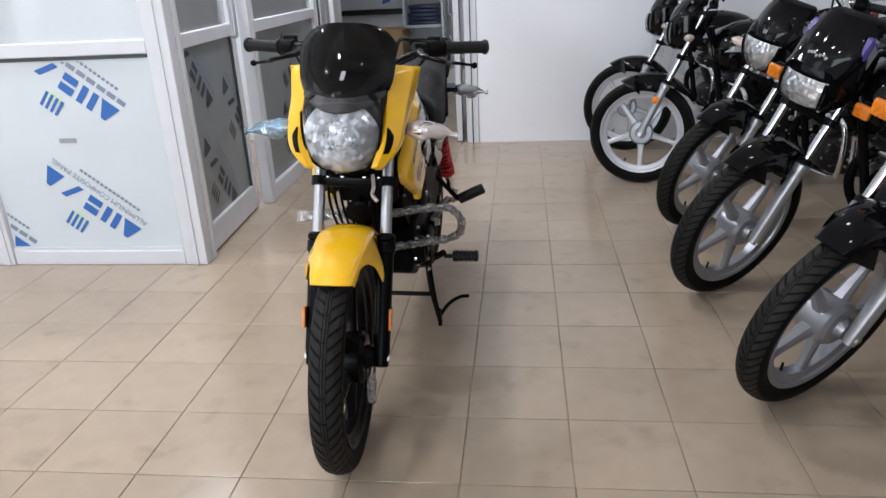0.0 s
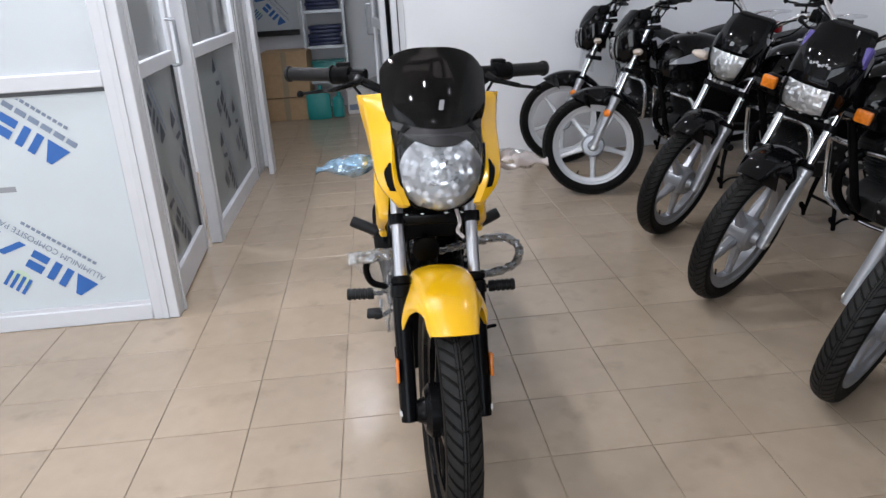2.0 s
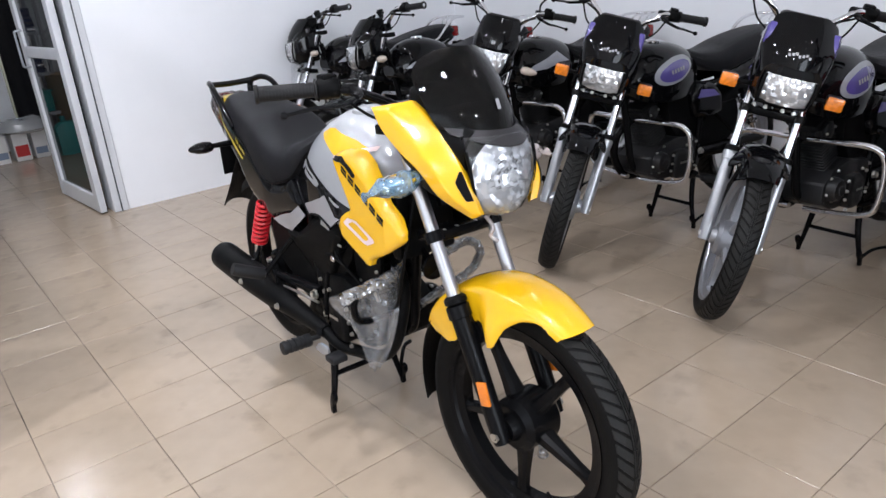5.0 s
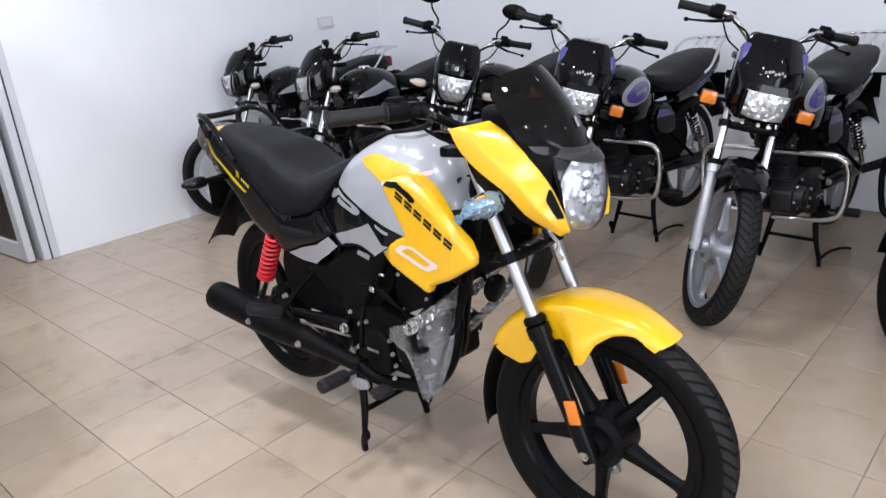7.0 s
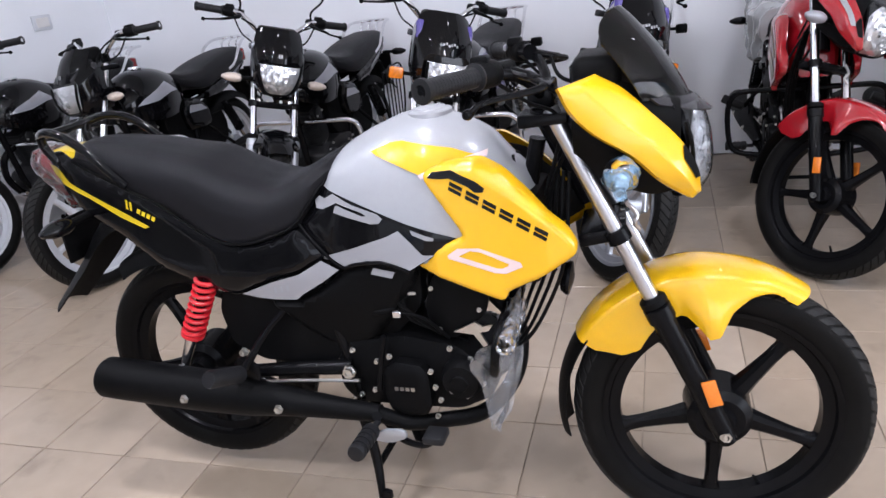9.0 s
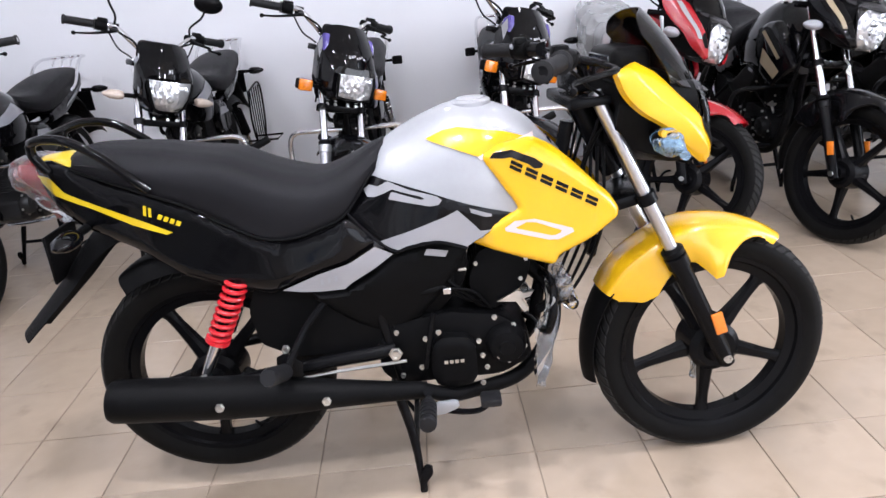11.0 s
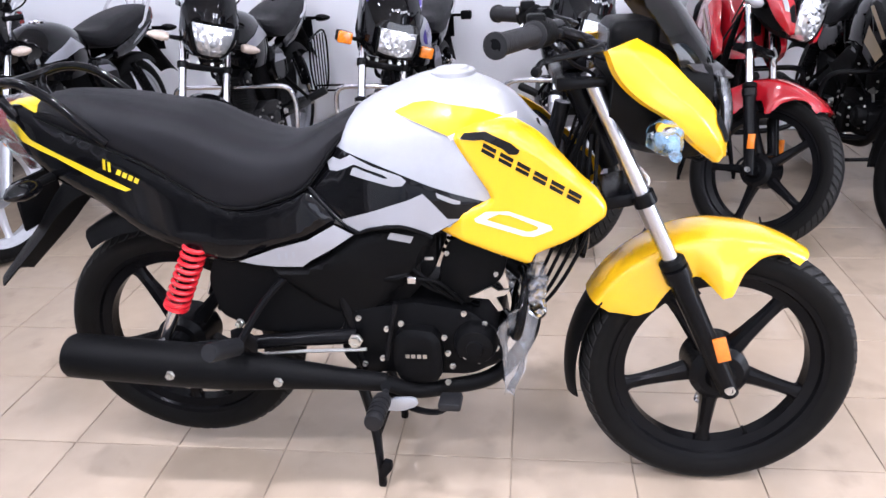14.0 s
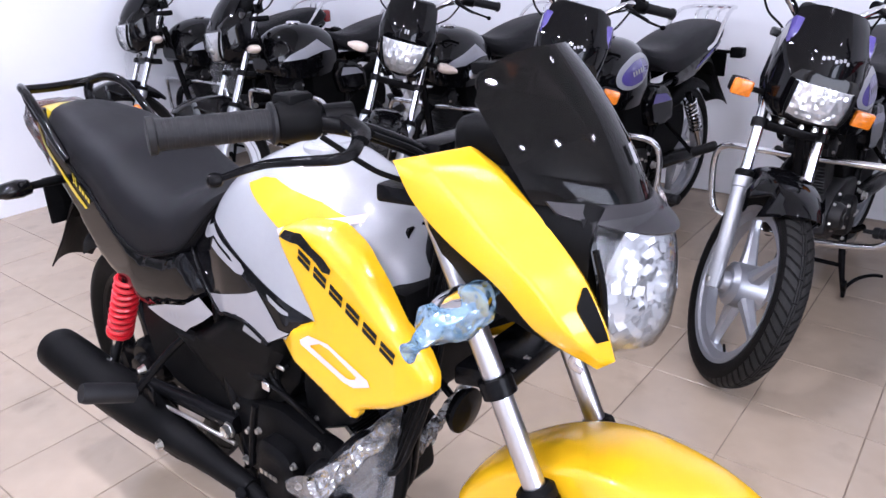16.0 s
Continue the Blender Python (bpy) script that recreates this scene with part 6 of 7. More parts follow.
        bk.add("printed_mark", decal([(0.545, 0.682), (0.594, 0.672), (0.586, 0.657), (0.537, 0.667)], sport_cover, s, 0.0012, 0.02), M_DECALW, "small pale printed label", parent=cov)
        seam = [(0.367, 0.781), (0.400, 0.744), (0.436, 0.708), (0.472, 0.683), (0.503, 0.692), (0.540, 0.698), (0.577, 0.700), (0.622, 0.686), (0.637, 0.679)]
        bk.add("seam", tube([(u, s * (sport_side(u, z) + 0.001), z) for u, z in seam], 0.0042, 8, 40), M_BLACKS, parent=cov)
    # seat
    top = [(-0.275, 0.955), (-0.22, 0.983), (-0.082, 0.973), (0.023, 0.953), (0.113, 0.935), (0.179, 0.903), (0.246, 0.878), (0.306, 0.867), (0.368, 0.884), (0.422, 0.909), (0.465, 0.928)]
    low = [0.945, 0.932, 0.880, 0.836, 0.782, 0.749, 0.743, 0.756, 0.780, 0.845, 0.895]
    wid = [0.050, 0.080, 0.108, 0.120, 0.130, 0.134, 0.134, 0.128, 0.116, 0.086, 0.050]
    keys = []
    for (u, zt), zl, w in zip(top, low, wid):
        keys.append((u, [(0, zt), (w * 0.45, zt - 0.003), (w * 0.74, zt - 0.012), (w * 0.92, zt - 0.032), (w, (zt + zl) / 2 - 0.004), (w * 0.99, zl + 0.004), (w * 0.9, zl - 0.006), (0, zl - 0.006)]))
    seat = bk.add("seat", loft(keys, 48, 26), M_SEAT, "black textured vinyl seat")
    bk.add("seat_piping", joined(*[tube([(u, s * (w + 0.001), zl + 0.002) for (u, _), zl, w in zip(top, low, wid)], 0.003, 6, 50) for s in (1, -1)]), M_BLACKM, parent=seat)
    # grab rail, tail lamp
    rail = [(-0.06, 0.112, 0.885), (-0.10, 0.116, 0.925), (-0.15, 0.114, 0.972), (-0.21, 0.110, 1.010), (-0.27, 0.098, 1.021), (-0.318, 0.072, 1.010), (-0.328, 0.0, 1.006)]
    loop = rail + [(a, -b, c) for a, b, c in rail[:-1][::-1]]
    grab = bk.add("grab_rail", tube(loop, 0.0092, 12, 70, flat=1.15), M_BLACKG if graphics == "yellow" else M_CHROME)
    for s in (1, -1):
        bk.add("rail_stay", tube([(-0.316, s * 0.075, 1.008), (-0.318, s * 0.070, 0.980), (-0.295, s * 0.066, 0.940)], 0.011, 10), M_BLACKG if graphics == "yellow" else M_CHROME, parent=grab)
    lampk = [(-0.395, [(0, 0.952), (0.030, 0.950), (0.040, 0.935), (0.03, 0.92), (0, 0.918)]), (-0.355, [(0, 0.967), (0.05, 0.963), (0.062, 0.935), (0.045, 0.895), (0, 0.89)]), (-0.285, [(0, 0.955), (0.055, 0.95), (0.066, 0.92), (0.05, 0.84), (0, 0.83)])]
    tlamp = bk.add("tail_lamp", loft(lampk, 14, 14), M_REDLENS, "red tail lamp lens")
    if wrap:
        w = loft([(u - 0.012, [(v * 1.25, 0.93 + (z - 0.93) * 1.25) for v, z in p]) for u, p in lampk], 20, 18)
        crumple(w, 0.007, 40, 2.0)
        bk.add("wrapping_film", w, M_FILM, "crinkled clear plastic wrapping", parent=tlamp)
    bk.add("tail_top", loft([(-0.335, [(0, 0.968), (0.040, 0.965), (0.048, 0.955), (0, 0.955)]), (-0.295, [(0, 0.970), (0.050, 0.966), (0.060, 0.945), (0, 0.94)]), (-0.245, [(0, 0.965), (0.06, 0.96), (0.07, 0.93), (0, 0.93)])], 10, 10), M_LIME if graphics == "yellow" else M_BLACKG)
    # headlamp cowl
    upper = catmull([(1.028, 0.112, 1.031), (1.075, 0.110, 1.003), (1.125, 0.106, 0.955), (1.174, 0.108, 0.905), (1.203, 0.106, 0.855), (1.212, 0.088, 0.804)], 40)
    lower = catmull([(0.968, 0.178, 1.019), (0.990, 0.170, 0.972), (1.030, 0.160, 0.930), (1.092, 0.152, 0.888), (1.142, 0.140, 0.838), (1.196, 0.100, 0.794)], 40)

    def wing(a, b, s=1, out=0.0):
        k = a * 39
        p = [np.interp(k, range(40), upper[:, i]) * b + np.interp(k, range(40), lower[:, i]) * (1 - b) for i in range(3)]
        crease = min(b / 0.42, (1 - b) / 0.58)
        end = min(1.0, a / 0.10) ** 0.5 * min(1.0, (1 - a) / 0.12) ** 0.5
        lift = 0.016 * crease**0.8 * end + out
        return (p[0] + 0.35 * lift, s * (p[1] + lift), p[2] + 0.45 * lift)

    for s in (1, -1):
        bm = sheet(lambda a, b: wing(a, b, s), 44, 20, 0.0)
        rim = [e for e in bm.edges if len(e.link_faces) == 1]
        ex = bmesh.ops.extrude_edge_only(bm, edges=rim)
        for w in ex["geom"]:
            if isinstance(w, bmesh.types.BMVert):
                w.co += Vector((-0.006, -s * 0.016, -0.004))
        bmesh.ops.recalc_face_normals(bm, faces=bm.faces)
        wg = bk.add("cowl_wing", bm, paint, front=True, sharp=45)
        bk.add("cowl_trim", sheet(lambda a, b: wing(0.64 + 0.24 * a, 0.985 - (0.05 + 0.20 * min(1, 3.0 * a)) * (1 - b), s, 0.002), 16, 3, 0), M_BLACKM, "matt black trim", front=True, parent=wg)
        if graphics != "yellow" and flash is not None:
            bk.add("printed_mark", sheet(lambda a, b: wing(0.15 + 0.6 * a, 0.55 + 0.2 * b, s, 0.002), 16, 2, 0), flash if graphics == "black" else M_DECALW, "plain printed stripe", front=True, parent=wg)
    shell = [(0.985, [(0, 1.01), (0.09, 1.005), (0.135, 0.985), (0.14, 0.94), (0.09, 0.86), (0, 0.84)]), (1.05, [(0, 1.02), (0.09, 1.015), (0.125, 0.99), (0.125, 0.91), (0.10, 0.83), (0, 0.80)]), (1.12, [(0, 1.0), (0.085, 0.995), (0.108, 0.96), (0.108, 0.87), (0.085, 0.80), (0, 0.785)]), (1.175, [(0, 0.975), (0.075, 0.972), (0.098, 0.945), (0.096, 0.87), (0.066, 0.80), (0, 0.786)])]
    cowl = bk.add("cowl_shell", loft(shell, 20, 24), M_BLACKM, front=True)
    prof = [(0.785, -0.026), (0.796, -0.010), (0.822, 0.000), (0.86, 0.002), (0.90, -0.002), (0.935, -0.012), (0.964, -0.025)]
    hw = [0.042, 0.062, 0.083, 0.094, 0.099, 0.100, 0.097]
    lens = lamp_lens(prof, hw, 1.238, 0.040)
    lamp = bk.add("headlamp", round_reflector(lens, prof, 0.870, 0.094, 0.097, 0.009), M_REFLECT, "clear multi-reflector headlamp", front=True, sharp=5)
    bk.add("lamp_surround", sheet(lambda a, b: Vector(lens(0.45 + 0.55 * a, 0.02 + 0.96 * b)) - Vector((0.016, 0, 0)), 12, 20, 0), M_BLACKG, "dark smoked lamp surround", front=True, parent=lamp)
    bk.add("bulb", lathe([(0, 0.026), (0.004, 0.028), (0.010, 0.020), (0.026, 0.012), (0.034, 0.004)], (1.200, 0, 0.872), (2.2, 0, 0.872), 20), M_BULB, front=True, parent=lamp)
    bk.add("lens", crumple(sheet(lens, 20, 24, 0), 0.0012, 70), M_LENSCLEAN, "clear lens", front=True, parent=lamp)
    if wrap:
        zs = [p[0] for p in prof]

        def cling(a, b):
            r, t = 0.02 + 0.98 * a, 2 * math.pi * b
            z = min(max(0.870 + 0.094 * r * math.sin(t), 0.790), 0.962)
            k = float(np.interp(z, zs, np.linspace(0, 1, len(zs))))
            w = Vector(lens(k, 1.0)).y
            return Vector(lens(k, 0.5 + 0.5 * max(-0.97, min(0.97, 0.097 * r * math.cos(t) / w)))) - Vector((0.003, 0, 0))
        bk.add("wrapping_film", crumple(sheet(cling, 8, 40, 0), 0.0008, 70), M_LENS, "thin milky film over the lamp", front=True, parent=lamp)
    bk.add("lamp_bezel", tube([(1.238 + d - 0.043, w, z) for (z, d), w in zip(prof[-2::-1], hw[-2::-1])] + [(1.238 + d - 0.043, -w, z) for (z, d), w in zip(prof[:-1], hw[:-1])], 0.004, 8, 60), M_BLACKM, front=True, parent=lamp)

    def brow(a, b):
        q = 2 * b - 1
        top = Vector(glass(0.012, 0.03 + 0.94 * b))
        return top + Vector((0.003 + 0.036 * (1 - 0.6 * q * q) * (1 - a), 0, (-0.012 - 0.018 * (1 - abs(q) ** 2.2)) * (1 - a) + 0.002))

    def glass(a, b):
        q = 2 * b - 1
        mid = catmull([(1.196, 0.965), (1.178, 1.003), (1.140, 1.060), (1.100, 1.108), (1.072, 1.136)], 20)
        k = a * (1 - 0.42 * abs(q) ** 3.2) * 19
        u, z = np.interp(k, range(20), mid[:, 0]), np.interp(k, range(20), mid[:, 1])
        t = k / 19
        return (u - 0.088 * q * q, q * (0.108 + 0.06 * t - 0.062 * t * t), z + 0.012 * q * q * (1 - t))
    bk.add("cowl_brow", sheet(brow, 6, 20, -0.004), M_BROW, "dark grey satin cowl brow", front=True, parent=cowl)
    ws = bk.add("windscreen", sheet(glass, 18, 24, -0.003), screen, "smoked see-through windscreen", front=True, parent=cowl)
    bk.add("printed_mark", sheet(lambda a, b: Vector(glass(0.27 + 0.09 * a, 0.49 + 0.045 * b + 0.02 * a)) + Vector((0.0055, 0, 0.004)), 2, 2, 0), M_DECALW, "small plain silver mark", front=True, parent=ws)
    bk.add("meter_housing", box(0.985, 1.075, -0.095, 0.095, 0.985, 1.06, 0.02, 3), M_BLACKM, front=True, parent=cowl)
    bk.add("meter_glass", box(0.981, 0.986, -0.075, 0.075, 1.0, 1.045, 0.002), M_DARKDOOR, "dark meter glass", front=True, parent=cowl)
    for s in (1, -1):
        indicator(bk, (1.07, s * 0.10, 0.872), s, 0.055, M_CHROME if wrap else M_GREYP, True, (M_FILMBL if s < 0 else M_FILMPK) if wrap else None)
    handlebar(bk, M_BLACKS, (0.775, 0.352, 1.052), 0.05)
    for k in range(4):
        v = -0.10 + 0.012 * k
        bk.add("cable", tube([(0.965 - 0.012 * k, v * 0.6, 0.86), (0.955 - 0.016 * k, v, 0.70), (0.915 - 0.016 * k, v * 1.05, 0.59), (0.86 - 0.01 * k, v * 0.9, 0.50), (0.80, v * 0.8, 0.47)], 0.0042, 8, 26), M_BLACKM, parent=bk.root)
    if wrap:
        # plain black block added to close the see-through gap behind the forks
        cover = bk.add("wiring_cover", box(0.855, 0.90, -0.088, 0.088, 0.63, 0.82, 0.012, 2), M_BLACKM, "added black block that closes the gap behind the forks")
        bk.add("horn", lathe([(-0.018, 0.012), (-0.012, 0.030), (0.0, 0.037), (0.006, 0.036), (0.008, 0.026), (0.012, 0.010), (0.012, 0.0)], (0.945, -0.02, 0.615), (1.9, -0.02, 0.50), 24), M_BLACKS, "round black horn", parent=cover)
        bk.add("horn_bracket", tube([(0.88, -0.02, 0.66), (0.92, -0.02, 0.63)], 0.006, 8, smooth=False), M_BLACKS, parent=cover)
    bk.add("steering_tag", tube([(1.075, 0.055, 0.745), (1.095, 0.06, 0.72), (1.09, 0.055, 0.70), (1.098, 0.07, 0.685)], 0.005, 8), M_FILMPK if wrap else M_ZINC, "white plastic tie", front=True)
    if wrap:
        # bright brake arm at the front hub, its end still wrapped
        arm = bk.add("brake_arm", tube([(1.252, 0.060, 0.325), (1.252, 0.066, 0.300), (1.246, 0.063, 0.235)], [0.011, 0.007, 0.006], 10, flat=0.6), M_CHROME, "bright metal brake arm", front=True)
        bk.add("wrapping_film", crumple(lathe([(-0.012, 0.004), (0.0, 0.010), (0.03, 0.013), (0.06, 0.012), (0.085, 0.014), (0.095, 0.006)], (1.246, 0.063, 0.250), (1.236, 0.060, -0.75), 14), 0.006, 60, 2.0), M_FILMGLOSS, "crinkled clear plastic wrapping", front=True, parent=arm)
        # film hanging from the right-hand guard
        outer = catmull([(0.797, -0.250, 0.557), (0.782, -0.235, 0.512), (0.780, -0.190, 0.452), (0.780, -0.165, 0.380), (0.782, -0.148, 0.300)], 40)
        inner_edge = catmull([(0.848, -0.050, 0.615), (0.843, -0.062, 0.540), (0.845, -0.088, 0.435), (0.827, -0.105, 0.360), (0.797, -0.128, 0.298)], 40)

        def hang(a, b):
            k = b * 39
            p, q = ([np.interp(k, range(40), e[:, i]) for i in range(3)] for e in (outer, inner_edge))
            fold = 0.016 * math.sin(9 * a + 3 * b) * math.sin(math.pi * a) + 0.006 * noise.noise((a * 7, b * 9, 4.2))
            fold += 0.012 * noise.noise((a * 3, b * 2.5, 1.7)) + 0.022 * math.exp(-((a - 0.45) / 0.07) ** 2) * max(0.0, 1 - 1.4 * b)
            return (p[0] * (1 - a) + q[0] * a + fold, p[1] * (1 - a) + q[1] * a - 0.7 * fold, p[2] * (1 - a) + q[2] * a - 0.015 * math.sin(math.pi * a) * (1 - b))
        bk.add("hanging_film", sheet(hang, 30, 44, 0), M_FILMGREY, "loose clear plastic film hanging from the guard", sharp=180)

        def tuck(a, b):
            t = 2 * math.pi * a
            n1 = noise.noise((math.cos(t), math.sin(t), b * 5))
            return (0.852 + (0.017 + 0.008 * n1) * math.cos(t), -0.08 - 0.16 * b, 0.578 - 0.012 * b + (0.018 + 0.008 * n1) * math.sin(t))
        bk.add("wrapping_film", sheet(tuck, 24, 30, 0), M_FILMGLOSS, "crinkled clear plastic wrapping", sharp=180)
    return bk


# ---- body of the classic model ----
def classic_bike(root, steer, style, wheelmat, graphics, mirrors=(), tubes=M_CHROME):
    bk = Bike(root, steer, 0.022, 0.03, 0.022)
    bk.spring = M_CHROME if style == "square" else M_BLACKS
    wheel(bk, FA, wheelmat, True, phase=-90, drum=M_ALLOY)
    wheel(bk, RA, wheelmat, False, phase=-80, drum=M_ALLOY, name="rear_wheel")
    fork(bk, tubes, M_SLIDER)
    front_fender(bk, M_BLACKG, False, True)
    bk.add("brake_cable", tube([(FA[0] - 0.02, 0.07, FA[1] + 0.03), (FA[0] - 0.06, 0.085, 0.42), (1.10, 0.09, 0.60), (1.02, 0.07, 0.80)], 0.004, 6), M_BLACKM, front=True)
    engine(bk, False)
    chassis(bk, M_CHROME, False)
    exhaust(bk, M_BLACKS, M_BLACKS)
    rear_guard(bk, "square" if style == "square" else None)
    # tank
    top = [(0.44, 0.868), (0.50, 0.905), (0.60, 0.932), (0.70, 0.935), (0.78, 0.918), (0.85, 0.875), (0.885, 0.82)]
    wid = [(0.44, 0.085), (0.52, 0.118), (0.62, 0.138), (0.72, 0.140), (0.80, 0.125), (0.86, 0.095), (0.885, 0.07)]

    def surf(u, z):
        zt, w = float(np.interp(u, *zip(*top))), float(np.interp(u, *zip(*wid)))
        s = (z - 0.76) / (zt - 0.76 + 1e-6)
        return w * max(1 - abs(min(max(s, -0.9), 0.995)) ** 2.6, 0.0) ** 0.5

    keys = []
    for (u, zt), (_, w) in zip(top, wid):
        w = float(np.interp(u, *zip(*wid)))
        keys.append((u, [(0, zt)] + [(w * (1 - abs(s) ** 2.6) ** 0.5, 0.76 + (zt - 0.76) * s) for s in (0.98, 0.92, 0.8, 0.6, 0.35, 0.1, -0.2, -0.5)] + [(0, 0.76 - 0.5 * (zt - 0.76))]))
    tank = bk.add("fuel_tank", loft(keys, 34, 26), M_BLACKG)
    bk.add("fuel_cap", lathe([(-0.02, 0.036), (0.004, 0.036), (0.010, 0.030), (0.012, 0.0)], (0.66, 0, 0.935), (0.66, 0, 1.9), 24), M_CHROME, parent=tank)
    oval = [(0.66 + 0.135 * math.cos(t), 0.815 + 0.058 * math.sin(t) - 0.16 * 0.135 * math.cos(t)) for t in np.linspace(0, 2 * math.pi, 36, endpoint=False)]
    inner = [(0.655 + 0.110 * math.cos(t), 0.812 + 0.042 * math.sin(t) - 0.16 * 0.11 * math.cos(t)) for t in np.linspace(0, 2 * math.pi, 36, endpoint=False)]
    for s in (1, -1):
        if graphics == "violet":
            bk.add("tank_print", decal(oval, surf, s, 0.002), M_GREYP, "grey printed oval", parent=tank)
            bk.add("tank_print", decal(inner, surf, s, 0.0035), M_PURPLE, "violet printed oval", parent=tank)
            marks(bk, [decal(p, surf, s, 0.005, 0.02) for p in stroke_row(0.60, 0.812, 0.02, -0.003, 5, 0.013, 0.018, 0.002)], M_DECALW, "plain white printed bars", tank)
        else:
            bk.add("tank_print", decal([(0.52, 0.80), (0.62, 0.86), (0.80, 0.80), (0.84, 0.77), (0.72, 0.775), (0.60, 0.80)], surf, s, 0.002), M_GREYP, "grey printed flash", parent=tank)
            marks(bk, [decal(p, surf, s, 0.0035, 0.02) for p in stroke_row(0.62, 0.825, 0.02, -0.004, 5, 0.013, 0.018, 0.002)], M_DECALW, "plain white printed bars", tank)
        cv = [(0.26, 0.57), (0.36, 0.55), (0.47, 0.57), (0.50, 0.66), (0.46, 0.73), (0.34, 0.72), (0.27, 0.66)]
        cov = bk.add("side_cover", pillow(cv, lambda u, z: 0.118, s, 0.05, 0.014, 0.022, 0.014), M_BLACKG)
        bk.add("cover_print", decal([(0.30, 0.655), (0.47, 0.66), (0.45, 0.70), (0.35, 0.69)], lambda u, z: 0.118, s, 0.002), M_PURPLE if graphics == "violet" else M_GREYP, "printed flash", parent=cov)
        tl = [(-0.25, 0.84), (-0.12, 0.775), (0.05, 0.72), (0.25, 0.70), (0.27, 0.745), (0.10, 0.775), (-0.08, 0.825), (-0.22, 0.88)]
        tp = bk.add("tail_panel", pillow(tl, lambda u, z: 0.10 + 0.05 * u, s, 0.05, 0.010, 0.02, 0.014), M_BLACKG)
        bk.add("tail_print", decal([(-0.20, 0.845), (-0.10, 0.795), (0.06, 0.75), (0.04, 0.765), (-0.09, 0.81)], lambda u, z: 0.10 + 0.05 * u, s, 0.002), M_PURPLE if graphics == "violet" else M_GREYP, "printed stripe", parent=tp)
        bk.add("chain_case" if s > 0 else "brake_rod", tube([(0.42, s * 0.10, 0.39), (0.2, s * 0.105, 0.385), (0.02, s * 0.105, 0.37)], [0.03, 0.034, 0.03] if s > 0 else 0.006, 10), M_BLACKS if s > 0 else M_ZINC)
    # seat
    st = [(-0.26, 0.925), (-0.20, 0.945), (-0.05, 0.935), (0.12, 0.905), (0.26, 0.872), (0.38, 0.868), (0.46, 0.885)]
    sl = [0.895, 0.868, 0.835, 0.795, 0.770, 0.790, 0.835]
    sw = [0.075, 0.105, 0.122, 0.130, 0.128, 0.105, 0.06]
    keys = [(u, [(0, zt), (w * 0.5, zt - 0.002), (w * 0.8, zt - 0.012), (w * 0.95, zt - 0.035), (w, (zt + zl) / 2), (w * 0.98, zl), (w * 0.85, zl - 0.006), (0, zl - 0.006)]) for (u, zt), zl, w in zip(st, sl, sw)]
    bk.add("seat", loft(keys, 40, 24), M_SEAT, "black textured vinyl seat")
    rail = [(0.0, 0.118, 0.83), (-0.06, 0.128, 0.86), (-0.16, 0.125, 0.95), (-0.24, 0.115, 0.985), (-0.33, 0.10, 0.99), (-0.365, 0.06, 0.99), (-0.37, 0.0, 0.99)]
    grab = bk.add("grab_rail", tube(rail + [(a, -b, c) for a, b, c in rail[:-1][::-1]], 0.009, 10, 70), M_CHROME, "chromed grab rail")
    for v in (-0.05, 0.0, 0.05):
        bk.add("rail_bar", tube([(-0.365, v, 0.99), (-0.26, v, 0.975), (-0.24, v, 0.93)], 0.006, 8), M_CHROME, parent=grab)
    bk.add("tail_lamp", box(-0.325, -0.262, -0.055, 0.055, 0.845, 0.925, 0.015, 3), M_REDLENS, "red tail lamp")
    if style == "round":
        g = bk.add("side_guard", tube([(0.10, 0.19, 0.72), (-0.18, 0.19, 0.74), (-0.22, 0.19, 0.60), (-0.15, 0.19, 0.42), (0.05, 0.19, 0.42), (0.12, 0.19, 0.55), (0.10, 0.19, 0.72)], 0.006, 8, 60), M_BLACKS)
        for k in range(5):
            bk.add("guard_bar", tube([(-0.16 + 0.055 * k, 0.19, 0.73), (-0.14 + 0.05 * k, 0.19, 0.42)], 0.004, 6, smooth=False), M_BLACKS, parent=g)
        bk.add("guard_step", tube([(-0.12, 0.13, 0.43), (-0.12, 0.30, 0.43), (0.04, 0.30, 0.43), (0.04, 0.13, 0.43)], 0.006, 8, smooth=False), M_BLACKS, parent=g)
    # front cowl
    if style == "square":
        body = [(0.975, [(0, 1.00), (0.09, 0.99), (0.115, 0.95), (0.11, 0.82), (0.08, 0.74), (0, 0.73)]), (1.05, [(0, 1.01), (0.10, 1.0), (0.125, 0.95), (0.122, 0.81), (0.09, 0.745), (0, 0.735)]), (1.11, [(0, 0.945), (0.085, 0.94), (0.112, 0.91), (0.112, 0.80), (0.085, 0.752), (0, 0.745)]), (1.145, [(0, 0.90), (0.08, 0.898), (0.100, 0.875), (0.100, 0.80), (0.075, 0.765), (0, 0.76)])]
        cowl = bk.add("headlamp_cowl", loft(body, 20, 24), M_BLACKG, front=True)

        def shield(a, b):
            q = 2 * b - 1
            mid = catmull([(1.150, 0.895), (1.128, 0.95), (1.085, 1.01), (1.045, 1.055)], 16)
            k = a * (1 - 0.20 * q**4) * 15
            return (np.interp(k, range(16), mid[:, 0]) - 0.055 * q * q, q * (0.108 + 0.03 * a - 0.036 * a * a), np.interp(k, range(16), mid[:, 1]))
        bk.add("fly_screen", sheet(shield, 14, 18, -0.004), M_BLACKG, "black glossy fly screen", front=True, parent=cowl)
